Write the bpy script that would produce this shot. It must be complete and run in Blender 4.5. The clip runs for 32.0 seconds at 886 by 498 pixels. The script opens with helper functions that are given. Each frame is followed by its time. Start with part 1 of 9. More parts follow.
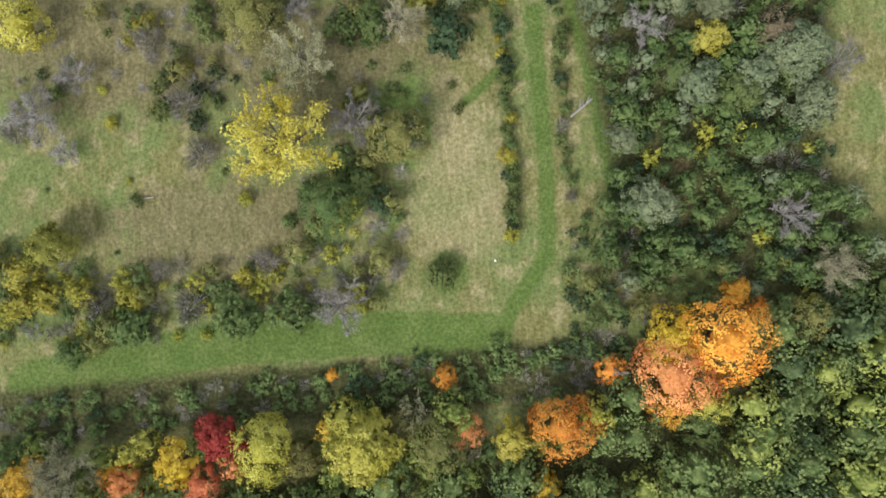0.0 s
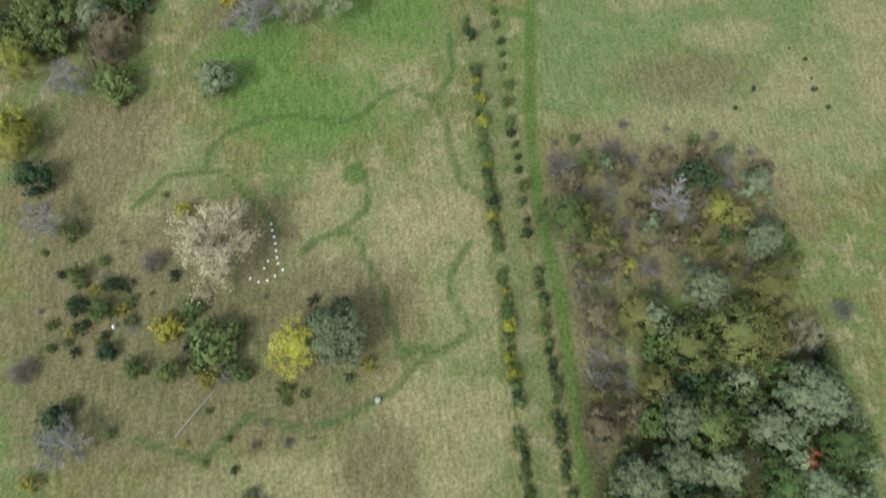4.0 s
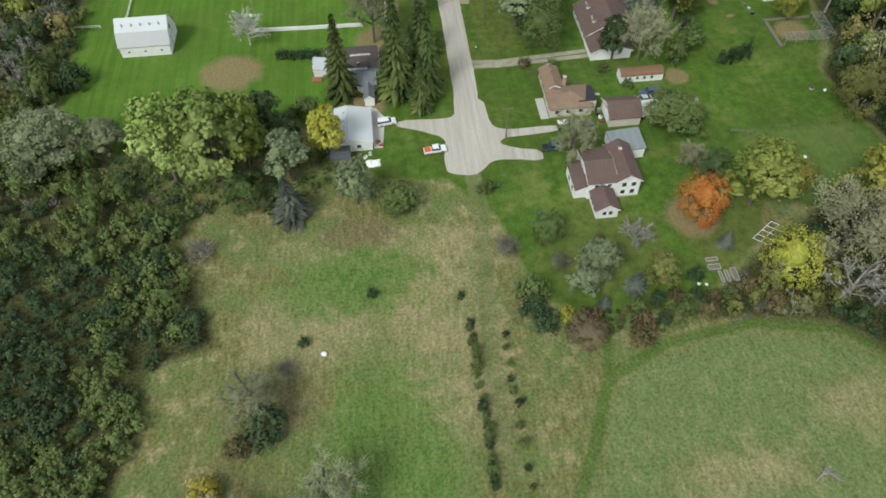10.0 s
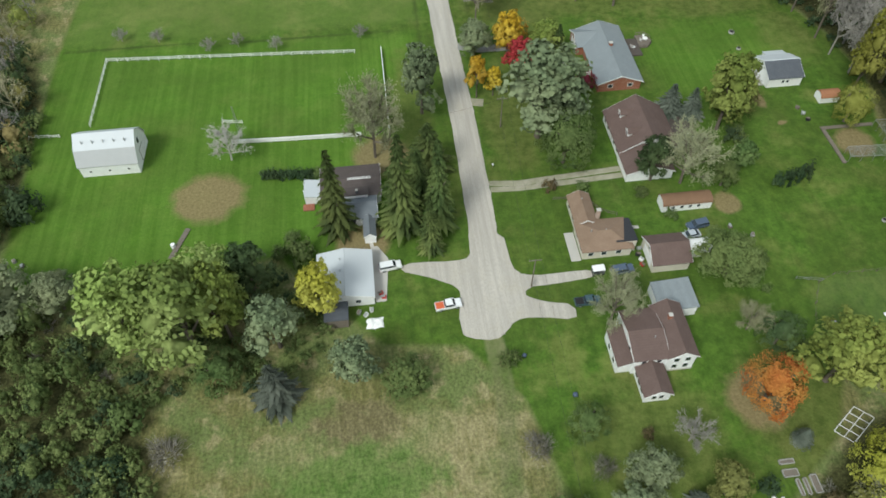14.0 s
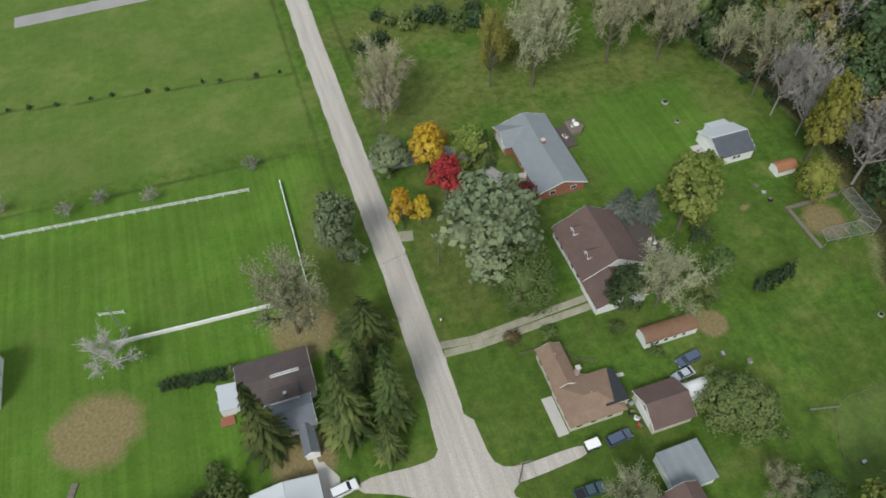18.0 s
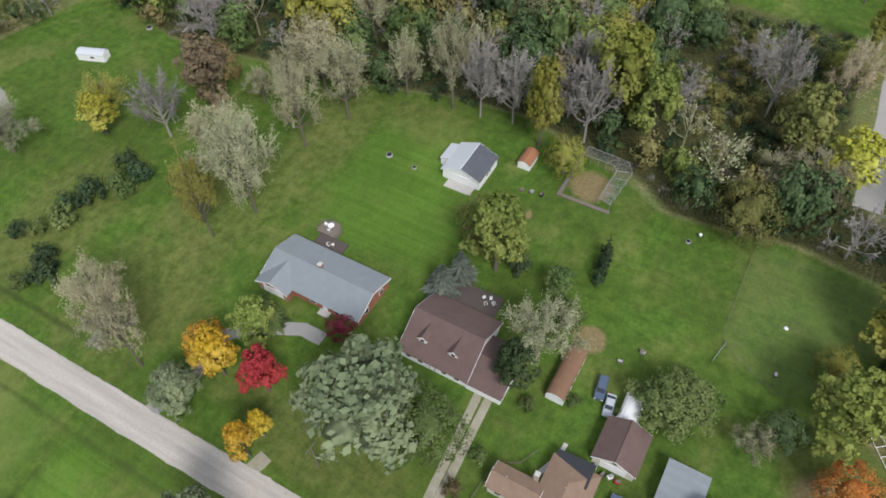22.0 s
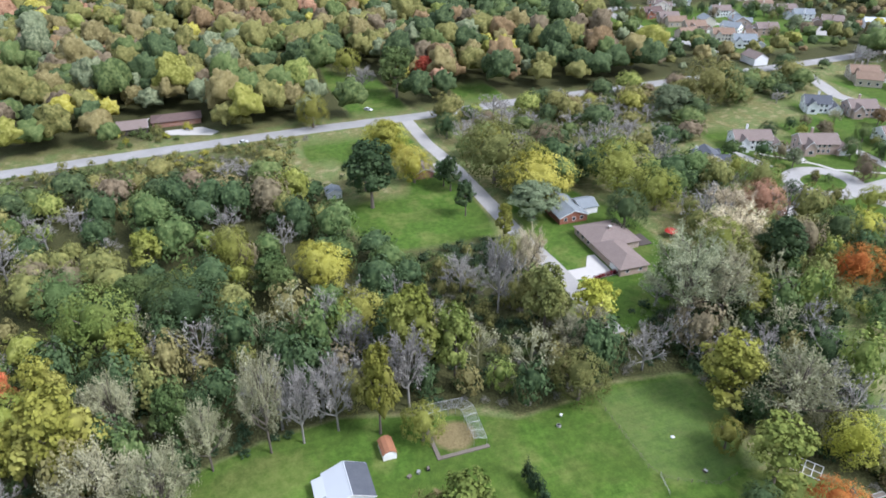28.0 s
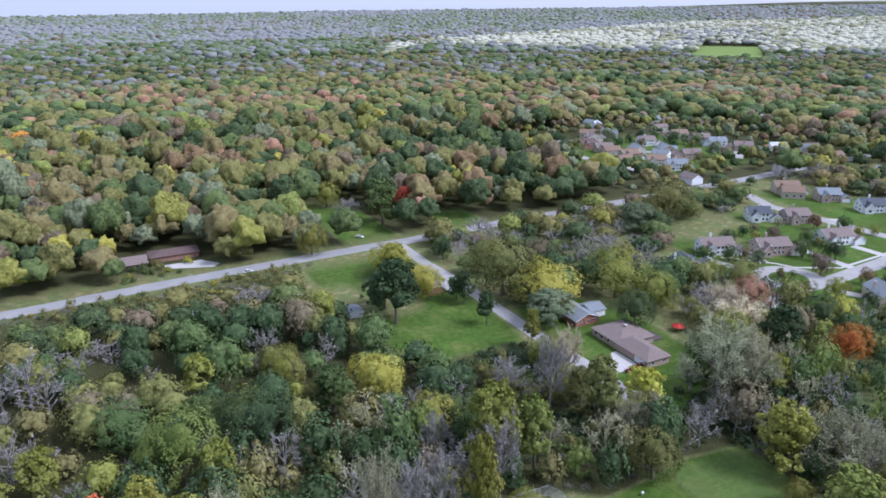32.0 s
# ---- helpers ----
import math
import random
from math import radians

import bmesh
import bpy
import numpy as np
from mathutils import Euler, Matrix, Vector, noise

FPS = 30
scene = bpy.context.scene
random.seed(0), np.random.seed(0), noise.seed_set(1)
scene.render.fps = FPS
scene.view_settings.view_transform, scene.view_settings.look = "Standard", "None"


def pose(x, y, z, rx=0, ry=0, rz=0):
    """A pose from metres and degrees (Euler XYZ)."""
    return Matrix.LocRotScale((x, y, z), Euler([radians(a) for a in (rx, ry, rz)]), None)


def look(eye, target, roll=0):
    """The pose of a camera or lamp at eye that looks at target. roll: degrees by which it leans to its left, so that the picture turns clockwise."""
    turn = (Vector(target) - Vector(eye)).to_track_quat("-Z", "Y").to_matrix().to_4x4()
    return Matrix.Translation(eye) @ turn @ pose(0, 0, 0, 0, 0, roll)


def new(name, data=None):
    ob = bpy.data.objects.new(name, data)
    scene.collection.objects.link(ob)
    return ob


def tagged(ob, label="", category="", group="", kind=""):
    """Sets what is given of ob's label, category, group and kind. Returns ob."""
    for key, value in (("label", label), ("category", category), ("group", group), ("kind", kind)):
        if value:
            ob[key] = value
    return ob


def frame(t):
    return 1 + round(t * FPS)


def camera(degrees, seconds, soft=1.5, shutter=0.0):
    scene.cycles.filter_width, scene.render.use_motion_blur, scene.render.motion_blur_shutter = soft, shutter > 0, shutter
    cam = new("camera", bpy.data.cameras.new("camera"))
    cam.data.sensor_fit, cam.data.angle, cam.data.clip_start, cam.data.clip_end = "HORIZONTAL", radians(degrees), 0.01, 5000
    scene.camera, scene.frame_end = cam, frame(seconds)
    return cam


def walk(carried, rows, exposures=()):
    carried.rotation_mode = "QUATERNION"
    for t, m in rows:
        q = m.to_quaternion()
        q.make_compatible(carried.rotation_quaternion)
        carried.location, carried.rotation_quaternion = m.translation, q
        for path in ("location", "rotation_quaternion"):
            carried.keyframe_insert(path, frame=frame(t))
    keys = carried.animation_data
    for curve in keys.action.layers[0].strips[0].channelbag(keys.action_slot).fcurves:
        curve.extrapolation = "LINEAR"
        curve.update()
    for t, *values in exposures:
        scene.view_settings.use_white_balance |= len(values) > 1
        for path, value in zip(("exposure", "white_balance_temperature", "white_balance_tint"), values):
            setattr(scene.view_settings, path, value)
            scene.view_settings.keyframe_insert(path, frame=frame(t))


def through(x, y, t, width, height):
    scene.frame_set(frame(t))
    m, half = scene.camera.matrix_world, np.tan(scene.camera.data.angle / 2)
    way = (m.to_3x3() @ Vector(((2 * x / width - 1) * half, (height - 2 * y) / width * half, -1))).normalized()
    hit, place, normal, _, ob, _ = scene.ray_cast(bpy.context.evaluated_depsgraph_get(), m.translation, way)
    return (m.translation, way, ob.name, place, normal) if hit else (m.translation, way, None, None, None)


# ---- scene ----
cam = camera(64.4, 32.0, soft=1.7, shutter=0.3)
PATH = [
    (0, (-0.203, 0.958, 123.672), (-0.193, 0.993, 121.672), 192.0),
    (0.5, (-0.152, -4.91, 123.667), (-0.143, -4.876, 121.668), 189.4),
    (1, (-0.096, -10.796, 123.622), (-0.089, -10.761, 121.623), 186.3),
    (1.5, (-0.03, -16.683, 123.557), (-0.026, -16.648, 121.557), 182.9),
    (2, (0.024, -22.569, 123.494), (0.023, -22.578, 121.494), 1.5),
    (2.5, (-0.016, -28.419, 123.454), (-0.029, -28.582, 121.461), -0.2),
    (3, (-0.097, -34.179, 123.421), (-0.125, -34.536, 121.453), -0.3),
    (3.5, (-0.188, -39.77, 123.427), (-0.23, -40.319, 121.504), -0.5),
    (4, (-0.279, -45.234, 123.455), (-0.338, -45.97, 121.596), -0.5),
    (4.5, (-0.379, -50.658, 123.478), (-0.452, -51.551, 121.691), -0.3),
    (6.5, (-0.919, -72.674, 123.419), (-1.003, -73.673, 121.688), -1.3),
    (7, (-1.051, -78.177, 123.41), (-1.143, -79.247, 121.723), -1.2),
    (7.5, (-1.169, -83.692, 123.394), (-1.269, -84.829, 121.752), -1.1),
    (8, (-1.205, -89.232, 123.374), (-1.314, -90.434, 121.779), -1.3),
    (8.5, (-1.178, -94.823, 123.348), (-1.29, -96.037, 121.762), -1.1),
    (9, (-1.172, -100.506, 123.303), (-1.287, -101.719, 121.718), -1.0),
    (9.5, (-1.227, -106.221, 123.277), (-1.344, -107.434, 121.691), -1.0),
    (10, (-1.307, -111.94, 123.273), (-1.426, -113.153, 121.687), -1.0),
    (10.5, (-1.351, -117.617, 123.29), (-1.473, -118.83, 121.704), -1.0),
    (11, (-1.349, -123.233, 123.327), (-1.474, -124.447, 121.742), -0.9),
    (11.5, (-1.325, -128.681, 123.392), (-1.454, -129.893, 121.807), -0.8),
    (12, (-1.36, -134.164, 123.449), (-1.491, -135.378, 121.865), -0.6),
    (12.5, (-1.469, -139.688, 123.493), (-1.602, -140.904, 121.911), -0.6),
    (13, (-1.675, -145.244, 123.541), (-1.808, -146.461, 121.96), -0.6),
    (13.5, (-2.028, -150.91, 123.575), (-2.16, -152.128, 121.993), -0.7),
    (14, (-2.418, -156.561, 123.592), (-2.549, -157.78, 122.012), -0.7),
    (14.5, (-2.738, -162.169, 123.605), (-2.868, -163.389, 122.025), -0.9),
    (16.5, (-4.172, -184.881, 123.493), (-4.297, -186.105, 121.917), -0.9),
    (17, (-4.586, -190.637, 123.418), (-4.76, -191.855, 121.841), -1.0),
    (17.5, (-4.827, -196.36, 123.335), (-5.102, -197.56, 121.76), -1.1),
    (18, (-4.736, -201.924, 123.287), (-5.112, -203.095, 121.71), -1.0),
    (18.5, (-4.401, -207.307, 123.304), (-4.883, -208.44, 121.728), -0.8),
    (19, (-4.05, -212.67, 123.317), (-4.634, -213.756, 121.742), -0.9),
    (19.5, (-3.741, -218.052, 123.329), (-4.42, -219.082, 121.755), -0.9),
    (20, (-3.517, -223.47, 123.334), (-4.285, -224.436, 121.759), -0.9),
    (20.5, (-3.391, -228.918, 123.334), (-4.242, -229.812, 121.759), -1.1),
    (21, (-3.357, -234.383, 123.33), (-4.283, -235.196, 121.755), -1.3),
    (21.5, (-3.386, -239.844, 123.33), (-4.38, -240.569, 121.753), -1.5),
    (22, (-3.47, -245.309, 123.328), (-4.524, -245.94, 121.75), -1.8),
    (22.5, (-3.596, -250.808, 123.325), (-4.717, -251.348, 121.758), -2.1),
    (23, (-3.7, -256.373, 123.32), (-4.895, -256.821, 121.78), -2.3),
    (23.5, (-3.728, -262.026, 123.314), (-4.996, -262.373, 121.807), -2.3),
    (24, (-3.67, -267.766, 123.3), (-5.002, -268.003, 121.827), -2.2),
    (24.5, (-3.475, -273.603, 123.283), (-4.861, -273.734, 121.847), -2.0),
    (26.5, (-2.093, -297.299, 123.162), (-3.652, -297.034, 121.939), -0.8),
    (27, (-1.788, -303.175, 123.147), (-3.383, -302.807, 121.998), -0.6),
    (27.5, (-1.523, -309.01, 123.137), (-3.148, -308.548, 122.066), -0.6),
    (28, (-1.283, -314.817, 123.129), (-2.93, -314.266, 122.137), -0.5),
    (28.5, (-1.055, -320.614, 123.125), (-2.716, -319.973, 122.215), -0.6),
    (29, (-0.841, -326.397, 123.124), (-2.51, -325.668, 122.299), -0.5),
    (29.5, (-0.638, -332.176, 123.124), (-2.314, -331.371, 122.386), -0.6),
    (30, (-0.438, -337.945, 123.123), (-2.133, -337.111, 122.468), -0.5),
    (30.5, (-0.251, -343.707, 123.123), (-1.949, -342.872, 122.474), -0.6),
    (31, (-0.072, -349.467, 123.122), (-1.77, -348.633, 122.473), -0.7),
    (31.5, (-0.021, -355.296, 123.113), (-1.719, -354.462, 122.463), -0.7),
    (32, (0.04, -361.124, 123.097), (-1.658, -360.29, 122.447), -0.7),
]
walk(cam, [(t, look(eye, target, roll)) for t, eye, target, roll in PATH], exposures=[(0.0, 0.72, 6450, 12), (2.0, 0.56, 6300, 7), (4.0, 0.46, 6100, 6), (7.0, 0.22, 6450, 6), (9.0, 0.22, 6450, 4), (13.0, 0.28, 6400, 1), (18.0, 0.12, 6350, 7), (23.0, 0.5, 6250, 14), (28.0, 0.94, 5750, 16), (30.0, 0.76, 5450, 19), (32.0, 0.58, 5350, 23)])

# ---- sky and sun: a bright overcast afternoon ----
world = bpy.data.worlds.new("overcast_sky")
scene.world = world
world.use_nodes = True
wn, wl = world.node_tree.nodes, world.node_tree.links
wn.clear()
sky = wn.new("ShaderNodeTexSky")
sky.sky_type = "NISHITA"
sky.sun_disc = False
sky.sun_elevation, sky.sun_rotation = radians(42), radians(-35)
sky.dust_density = 4.0
veil = wn.new("ShaderNodeMix")
veil.data_type = "RGBA"
veil.inputs["Factor"].default_value = 0.72
veil.inputs["B"].default_value = (6.6, 7.2, 7.8, 1)
back = wn.new("ShaderNodeBackground")
back.inputs["Strength"].default_value = 0.088
wout = wn.new("ShaderNodeOutputWorld")
wl.new(sky.outputs[0], veil.inputs["A"])
wl.new(veil.outputs["Result"], back.inputs["Color"])
wl.new(back.outputs[0], wout.inputs[0])
sun_data = bpy.data.lights.new("sun", "SUN")
sun_data.energy, sun_data.angle, sun_data.color = 2.65, radians(18), (1.0, 0.97, 0.92)
sun = new("sun", sun_data)
sun.matrix_world = look((0, 0, 200), (-0.55 * 100, -0.60 * 100, 200 - 0.90 * 100))

# ---- materials ----
def nodes_of(name):
    m = bpy.data.materials.new(name)
    m.use_nodes = True
    nt = m.node_tree
    return m, nt, nt.nodes["Principled BSDF"], nt.nodes["Material Output"]


def link(nt, a, b):
    nt.links.new(a, b)


def tex_noise(nt, scale, detail=4.0, rough=0.55, coords="Object", vec=None):
    n = nt.nodes.new("ShaderNodeTexNoise")
    n.inputs["Scale"].default_value, n.inputs["Detail"].default_value, n.inputs["Roughness"].default_value = scale, detail, rough
    if vec is None:
        c = nt.nodes.new("ShaderNodeTexCoord")
        vec = c.outputs[coords]
    link(nt, vec, n.inputs["Vector"])
    return n.outputs["Fac"]


def ramp(nt, fac, lo, hi):
    r = nt.nodes.new("ShaderNodeMapRange")
    r.inputs["From Min"].default_value, r.inputs["From Max"].default_value = lo, hi
    link(nt, fac, r.inputs["Value"])
    return r.outputs["Result"]


def blend(nt, fac, a, b, mode="MIX"):
    m = nt.nodes.new("ShaderNodeMix")
    m.data_type, m.blend_type = "RGBA", mode
    for key, v in (("Factor", fac), ("A", a), ("B", b)):
        if isinstance(v, (int, float)):
            m.inputs[key].default_value = v
        elif isinstance(v, tuple):
            m.inputs[key].default_value = (*v, 1) if len(v) == 3 else v
        else:
            link(nt, v, m.inputs[key])
    return m.outputs["Result"]


def times(nt, a, b, op="MULTIPLY"):
    m = nt.nodes.new("ShaderNodeMath")
    m.operation = op
    for i, v in enumerate((a, b)):
        if isinstance(v, (int, float)):
            m.inputs[i].default_value = v
        else:
            link(nt, v, m.inputs[i])
    return m.outputs[0]


def bump(nt, p, height, strength, dist):
    b = nt.nodes.new("ShaderNodeBump")
    b.inputs["Strength"].default_value, b.inputs["Distance"].default_value = strength, dist
    link(nt, height, b.inputs["Height"])
    link(nt, b.outputs[0], p.inputs["Normal"])


def leaf_material(name, dark, mid, light, through=0.14):
    """Leaves: every leaf patch has its own tone, every plant its own shade."""
    m, nt, p, out = nodes_of(name)
    geo = nt.nodes.new("ShaderNodeNewGeometry")
    info = nt.nodes.new("ShaderNodeObjectInfo")
    patch = tex_noise(nt, 0.55, 2.0)
    c = blend(nt, ramp(nt, geo.outputs["Random Per Island"], -0.2, 1.2), tuple(0.74 * v for v in dark), mid)
    c = blend(nt, ramp(nt, patch, 0.42, 0.68), c, light)
    hsv = nt.nodes.new("ShaderNodeHueSaturation")
    link(nt, c, hsv.inputs["Color"])
    v = nt.nodes.new("ShaderNodeMapRange")
    v.inputs["To Min"].default_value, v.inputs["To Max"].default_value = 0.78, 1.2
    link(nt, info.outputs["Random"], v.inputs["Value"])
    link(nt, v.outputs[0], hsv.inputs["Value"])
    h = nt.nodes.new("ShaderNodeMapRange")
    h.inputs["To Min"].default_value, h.inputs["To Max"].default_value = 0.485, 0.515
    link(nt, times(nt, times(nt, info.outputs["Random"], 7.31), 1.0, "MODULO"), h.inputs["Value"])
    link(nt, h.outputs[0], hsv.inputs["Hue"])
    link(nt, hsv.outputs[0], p.inputs["Base Color"])
    p.inputs["Roughness"].default_value = 0.7
    p.inputs["Specular IOR Level"].default_value = 0.07
    tr = nt.nodes.new("ShaderNodeBsdfTranslucent")
    link(nt, hsv.outputs[0], tr.inputs["Color"])
    mix = nt.nodes.new("ShaderNodeMixShader")
    mix.inputs[0].default_value = through
    link(nt, p.outputs[0], mix.inputs[1])
    link(nt, tr.outputs[0], mix.inputs[2])
    link(nt, mix.outputs[0], out.inputs["Surface"])
    return m


def plain(name, colour, rough=0.6, metal=0.0, vary=0.12, scale=1.5, spec=0.4, bumpy=0.0):
    """A painted, metal or mineral surface with stains at two scales."""
    m, nt, p, out = nodes_of(name)
    big, fine = tex_noise(nt, scale, 3.0), tex_noise(nt, scale * 14, 3.0)
    dark = tuple(v * (1 - vary * 1.6) for v in colour)
    c = blend(nt, ramp(nt, big, 0.3, 0.75), dark, colour)
    c = blend(nt, ramp(nt, fine, 0.35, 0.8), tuple(v * (1 - vary) for v in colour), c)
    link(nt, c, p.inputs["Base Color"])
    p.inputs["Roughness"].default_value, p.inputs["Metallic"].default_value = rough, metal
    p.inputs["Specular IOR Level"].default_value = spec
    if bumpy:
        bump(nt, p, fine, 0.6, bumpy)
    return m


def roofing(name, a, b, rough=0.85):
    """Asphalt shingles: granules, weathered streaks and fine courses."""
    m, nt, p, out = nodes_of(name)
    c = nt.nodes.new("ShaderNodeTexCoord")
    grain = tex_noise(nt, 9.0, 2.0)
    streak = tex_noise(nt, 0.5, 4.0)
    col = blend(nt, ramp(nt, streak, 0.3, 0.7), a, b)
    col = blend(nt, ramp(nt, grain, 0.3, 0.75), tuple(v * 0.72 for v in a), col)
    br = nt.nodes.new("ShaderNodeTexWave")
    br.wave_type, br.bands_direction = "BANDS", "Z"
    br.inputs["Scale"].default_value, br.inputs["Distortion"].default_value = 2.2, 0.6
    link(nt, c.outputs["Object"], br.inputs["Vector"])
    col = blend(nt, times(nt, br.outputs["Fac"], 0.25), col, tuple(v * 0.6 for v in a))
    link(nt, col, p.inputs["Base Color"])
    p.inputs["Roughness"].default_value = rough
    p.inputs["Specular IOR Level"].default_value = 0.25
    bump(nt, p, br.outputs["Fac"], 0.5, 0.02)
    return m


def siding(name, colour, pitch=5.0):
    """Horizontal lap boards, slightly soiled."""
    m, nt, p, out = nodes_of(name)
    c = nt.nodes.new("ShaderNodeTexCoord")
    soil = tex_noise(nt, 0.7, 4.0)
    wave = nt.nodes.new("ShaderNodeTexWave")
    wave.wave_type, wave.bands_direction, wave.wave_profile = "BANDS", "Z", "SAW"
    wave.inputs["Scale"].default_value = pitch / 6.283
    link(nt, c.outputs["Object"], wave.inputs["Vector"])
    col = blend(nt, ramp(nt, soil, 0.35, 0.8), colour, tuple(v * 0.86 for v in colour))
    col = blend(nt, ramp(nt, wave.outputs["Fac"], 0.85, 1.0), col, tuple(v * 0.7 for v in colour))
    link(nt, col, p.inputs["Base Color"])
    p.inputs["Roughness"].default_value = 0.55
    bump(nt, p, wave.outputs["Fac"], 0.5, 0.03)
    return m


def brickwork(name, a, b, mortar):
    m, nt, p, out = nodes_of(name)
    c = nt.nodes.new("ShaderNodeTexCoord")
    mp = nt.nodes.new("ShaderNodeMapping")
    mp.inputs["Rotation"].default_value = (radians(90), 0, 0)
    link(nt, c.outputs["Object"], mp.inputs["Vector"])
    t = nt.nodes.new("ShaderNodeTexBrick")
    t.inputs["Color1"].default_value, t.inputs["Color2"].default_value, t.inputs["Mortar"].default_value = (*a, 1), (*b, 1), (*mortar, 1)
    t.inputs["Scale"].default_value = 4.5
    t.inputs["Mortar Size"].default_value = 0.015
    link(nt, mp.outputs[0], t.inputs["Vector"])
    col = blend(nt, ramp(nt, tex_noise(nt, 0.8, 3.0), 0.3, 0.8), t.outputs["Color"], tuple(v * 0.75 for v in a))
    link(nt, col, p.inputs["Base Color"])
    p.inputs["Roughness"].default_value = 0.85
    return m


LEAF = dict(
    yelb=leaf_material("yellow_leaves", (0.56, 0.46, 0.05), (0.82, 0.72, 0.1), (0.9, 0.84, 0.22), 0.2),
    ylw=leaf_material("clear_yellow_leaves", (0.27, 0.26, 0.035), (0.425, 0.402, 0.065), (0.54, 0.515, 0.13), 0.18),
    wil=leaf_material("pale_olive_leaves", (0.25, 0.27, 0.155), (0.36, 0.375, 0.225), (0.46, 0.465, 0.3), 0.18),
    gold=leaf_material("golden_leaves", (0.5, 0.3, 0.03), (0.75, 0.49, 0.05), (0.82, 0.6, 0.12), 0.18),
    org=leaf_material("orange_leaves", (0.62, 0.22, 0.03), (0.84, 0.4, 0.06), (0.88, 0.54, 0.1), 0.18),
    orm=leaf_material("orange_green_leaves", (0.42, 0.09, 0.03), (0.54, 0.18, 0.05), (0.46, 0.28, 0.07), 0.18),
    coral=leaf_material("coral_leaves", (0.58, 0.14, 0.07), (0.8, 0.28, 0.12), (0.82, 0.4, 0.16), 0.18),
    red=leaf_material("red_leaves", (0.25, 0.03, 0.03), (0.4, 0.055, 0.05), (0.45, 0.09, 0.07), 0.18),
    redp=leaf_material("purple_red_leaves", (0.10, 0.015, 0.02), (0.18, 0.03, 0.04), (0.22, 0.05, 0.05)),
    salm=leaf_material("muted_salmon_leaves", (0.27, 0.155, 0.09), (0.4, 0.235, 0.135), (0.48, 0.32, 0.19), 0.18),
    brn=leaf_material("russet_leaves", (0.14, 0.112, 0.07), (0.205, 0.168, 0.1), (0.25, 0.21, 0.13)),
    lime=leaf_material("yellow_green_leaves", (0.165, 0.18, 0.034), (0.275, 0.29, 0.058), (0.36, 0.365, 0.1), 0.18),
    # aerial haze painted into the leaf colour of far trees
    dist=leaf_material("haze_tinted_leaves", (0.25, 0.262, 0.25), (0.278, 0.288, 0.277), (0.315, 0.322, 0.305), 0.1),
    # sunlight on far woods, put into a pale leaf colour
    pale=leaf_material("sun_tinted_leaves", (0.44, 0.44, 0.33), (0.57, 0.55, 0.42), (0.65, 0.63, 0.5), 0.1),
    wlo=leaf_material("pale_willow_leaves", (0.16, 0.22, 0.055), (0.29, 0.37, 0.105), (0.42, 0.49, 0.18), 0.18),
    oly=leaf_material("thin_yellow_green_leaves", (0.22, 0.21, 0.05), (0.36, 0.34, 0.08), (0.44, 0.42, 0.13), 0.18),
    olv=leaf_material("olive_leaves", (0.12, 0.13, 0.04), (0.21, 0.215, 0.07), (0.28, 0.27, 0.09)),
    grn=leaf_material("green_leaves", (0.06, 0.098, 0.033), (0.113, 0.166, 0.054), (0.168, 0.216, 0.077)),
    dgr=leaf_material("dark_green_leaves", (0.038, 0.064, 0.028), (0.072, 0.112, 0.046), (0.108, 0.152, 0.064)),
    sil=leaf_material("silvery_green_leaves", (0.118, 0.152, 0.082), (0.195, 0.238, 0.13), (0.28, 0.315, 0.178), 0.16),
    tan=leaf_material("faded_tan_leaves", (0.26, 0.255, 0.15), (0.36, 0.352, 0.215), (0.45, 0.435, 0.28), 0.16),
    peach=leaf_material("peach_leaves", (0.52, 0.44, 0.28), (0.7, 0.61, 0.41), (0.78, 0.7, 0.5), 0.18),
    spr=leaf_material("blue_spruce_needles", (0.065, 0.082, 0.064), (0.122, 0.145, 0.115), (0.18, 0.202, 0.165), 0.05),
    spg=leaf_material("green_spruce_needles", (0.034, 0.055, 0.02), (0.085, 0.12, 0.04), (0.155, 0.19, 0.06), 0.05),
    sgr=leaf_material("shrub_green_leaves", (0.07, 0.105, 0.036), (0.128, 0.178, 0.058), (0.18, 0.225, 0.082)),
    sdg=leaf_material("shrub_dark_leaves", (0.028, 0.05, 0.025), (0.054, 0.088, 0.042), (0.08, 0.118, 0.056)),
    sbr=leaf_material("withered_brown_leaves", (0.085, 0.068, 0.034), (0.152, 0.122, 0.06), (0.205, 0.168, 0.09)),
    syl=leaf_material("shrub_yellow_leaves", (0.2, 0.19, 0.03), (0.35, 0.33, 0.05), (0.42, 0.41, 0.09), 0.18),
    sgy=leaf_material("grey_twig_haze", (0.16, 0.152, 0.128), (0.25, 0.238, 0.2), (0.32, 0.3, 0.26), 0.1),
    mgr=leaf_material("green_olive_leaves", (0.11, 0.16, 0.036), (0.215, 0.27, 0.064), (0.31, 0.35, 0.1)),
    tw=leaf_material("pale_grey_twigs", (0.21, 0.2, 0.185), (0.31, 0.3, 0.28), (0.38, 0.37, 0.345), 0.05),
    rust=leaf_material("muted_rust_leaves", (0.17, 0.12, 0.06), (0.255, 0.182, 0.088), (0.315, 0.235, 0.12), 0.15),
    ochre=leaf_material("muted_ochre_leaves", (0.16, 0.14, 0.055), (0.245, 0.215, 0.085), (0.31, 0.275, 0.12), 0.15),
    bare=leaf_material("grey_fine_twigs", (0.19, 0.18, 0.162), (0.3, 0.285, 0.262), (0.37, 0.352, 0.325), 0.05),
)
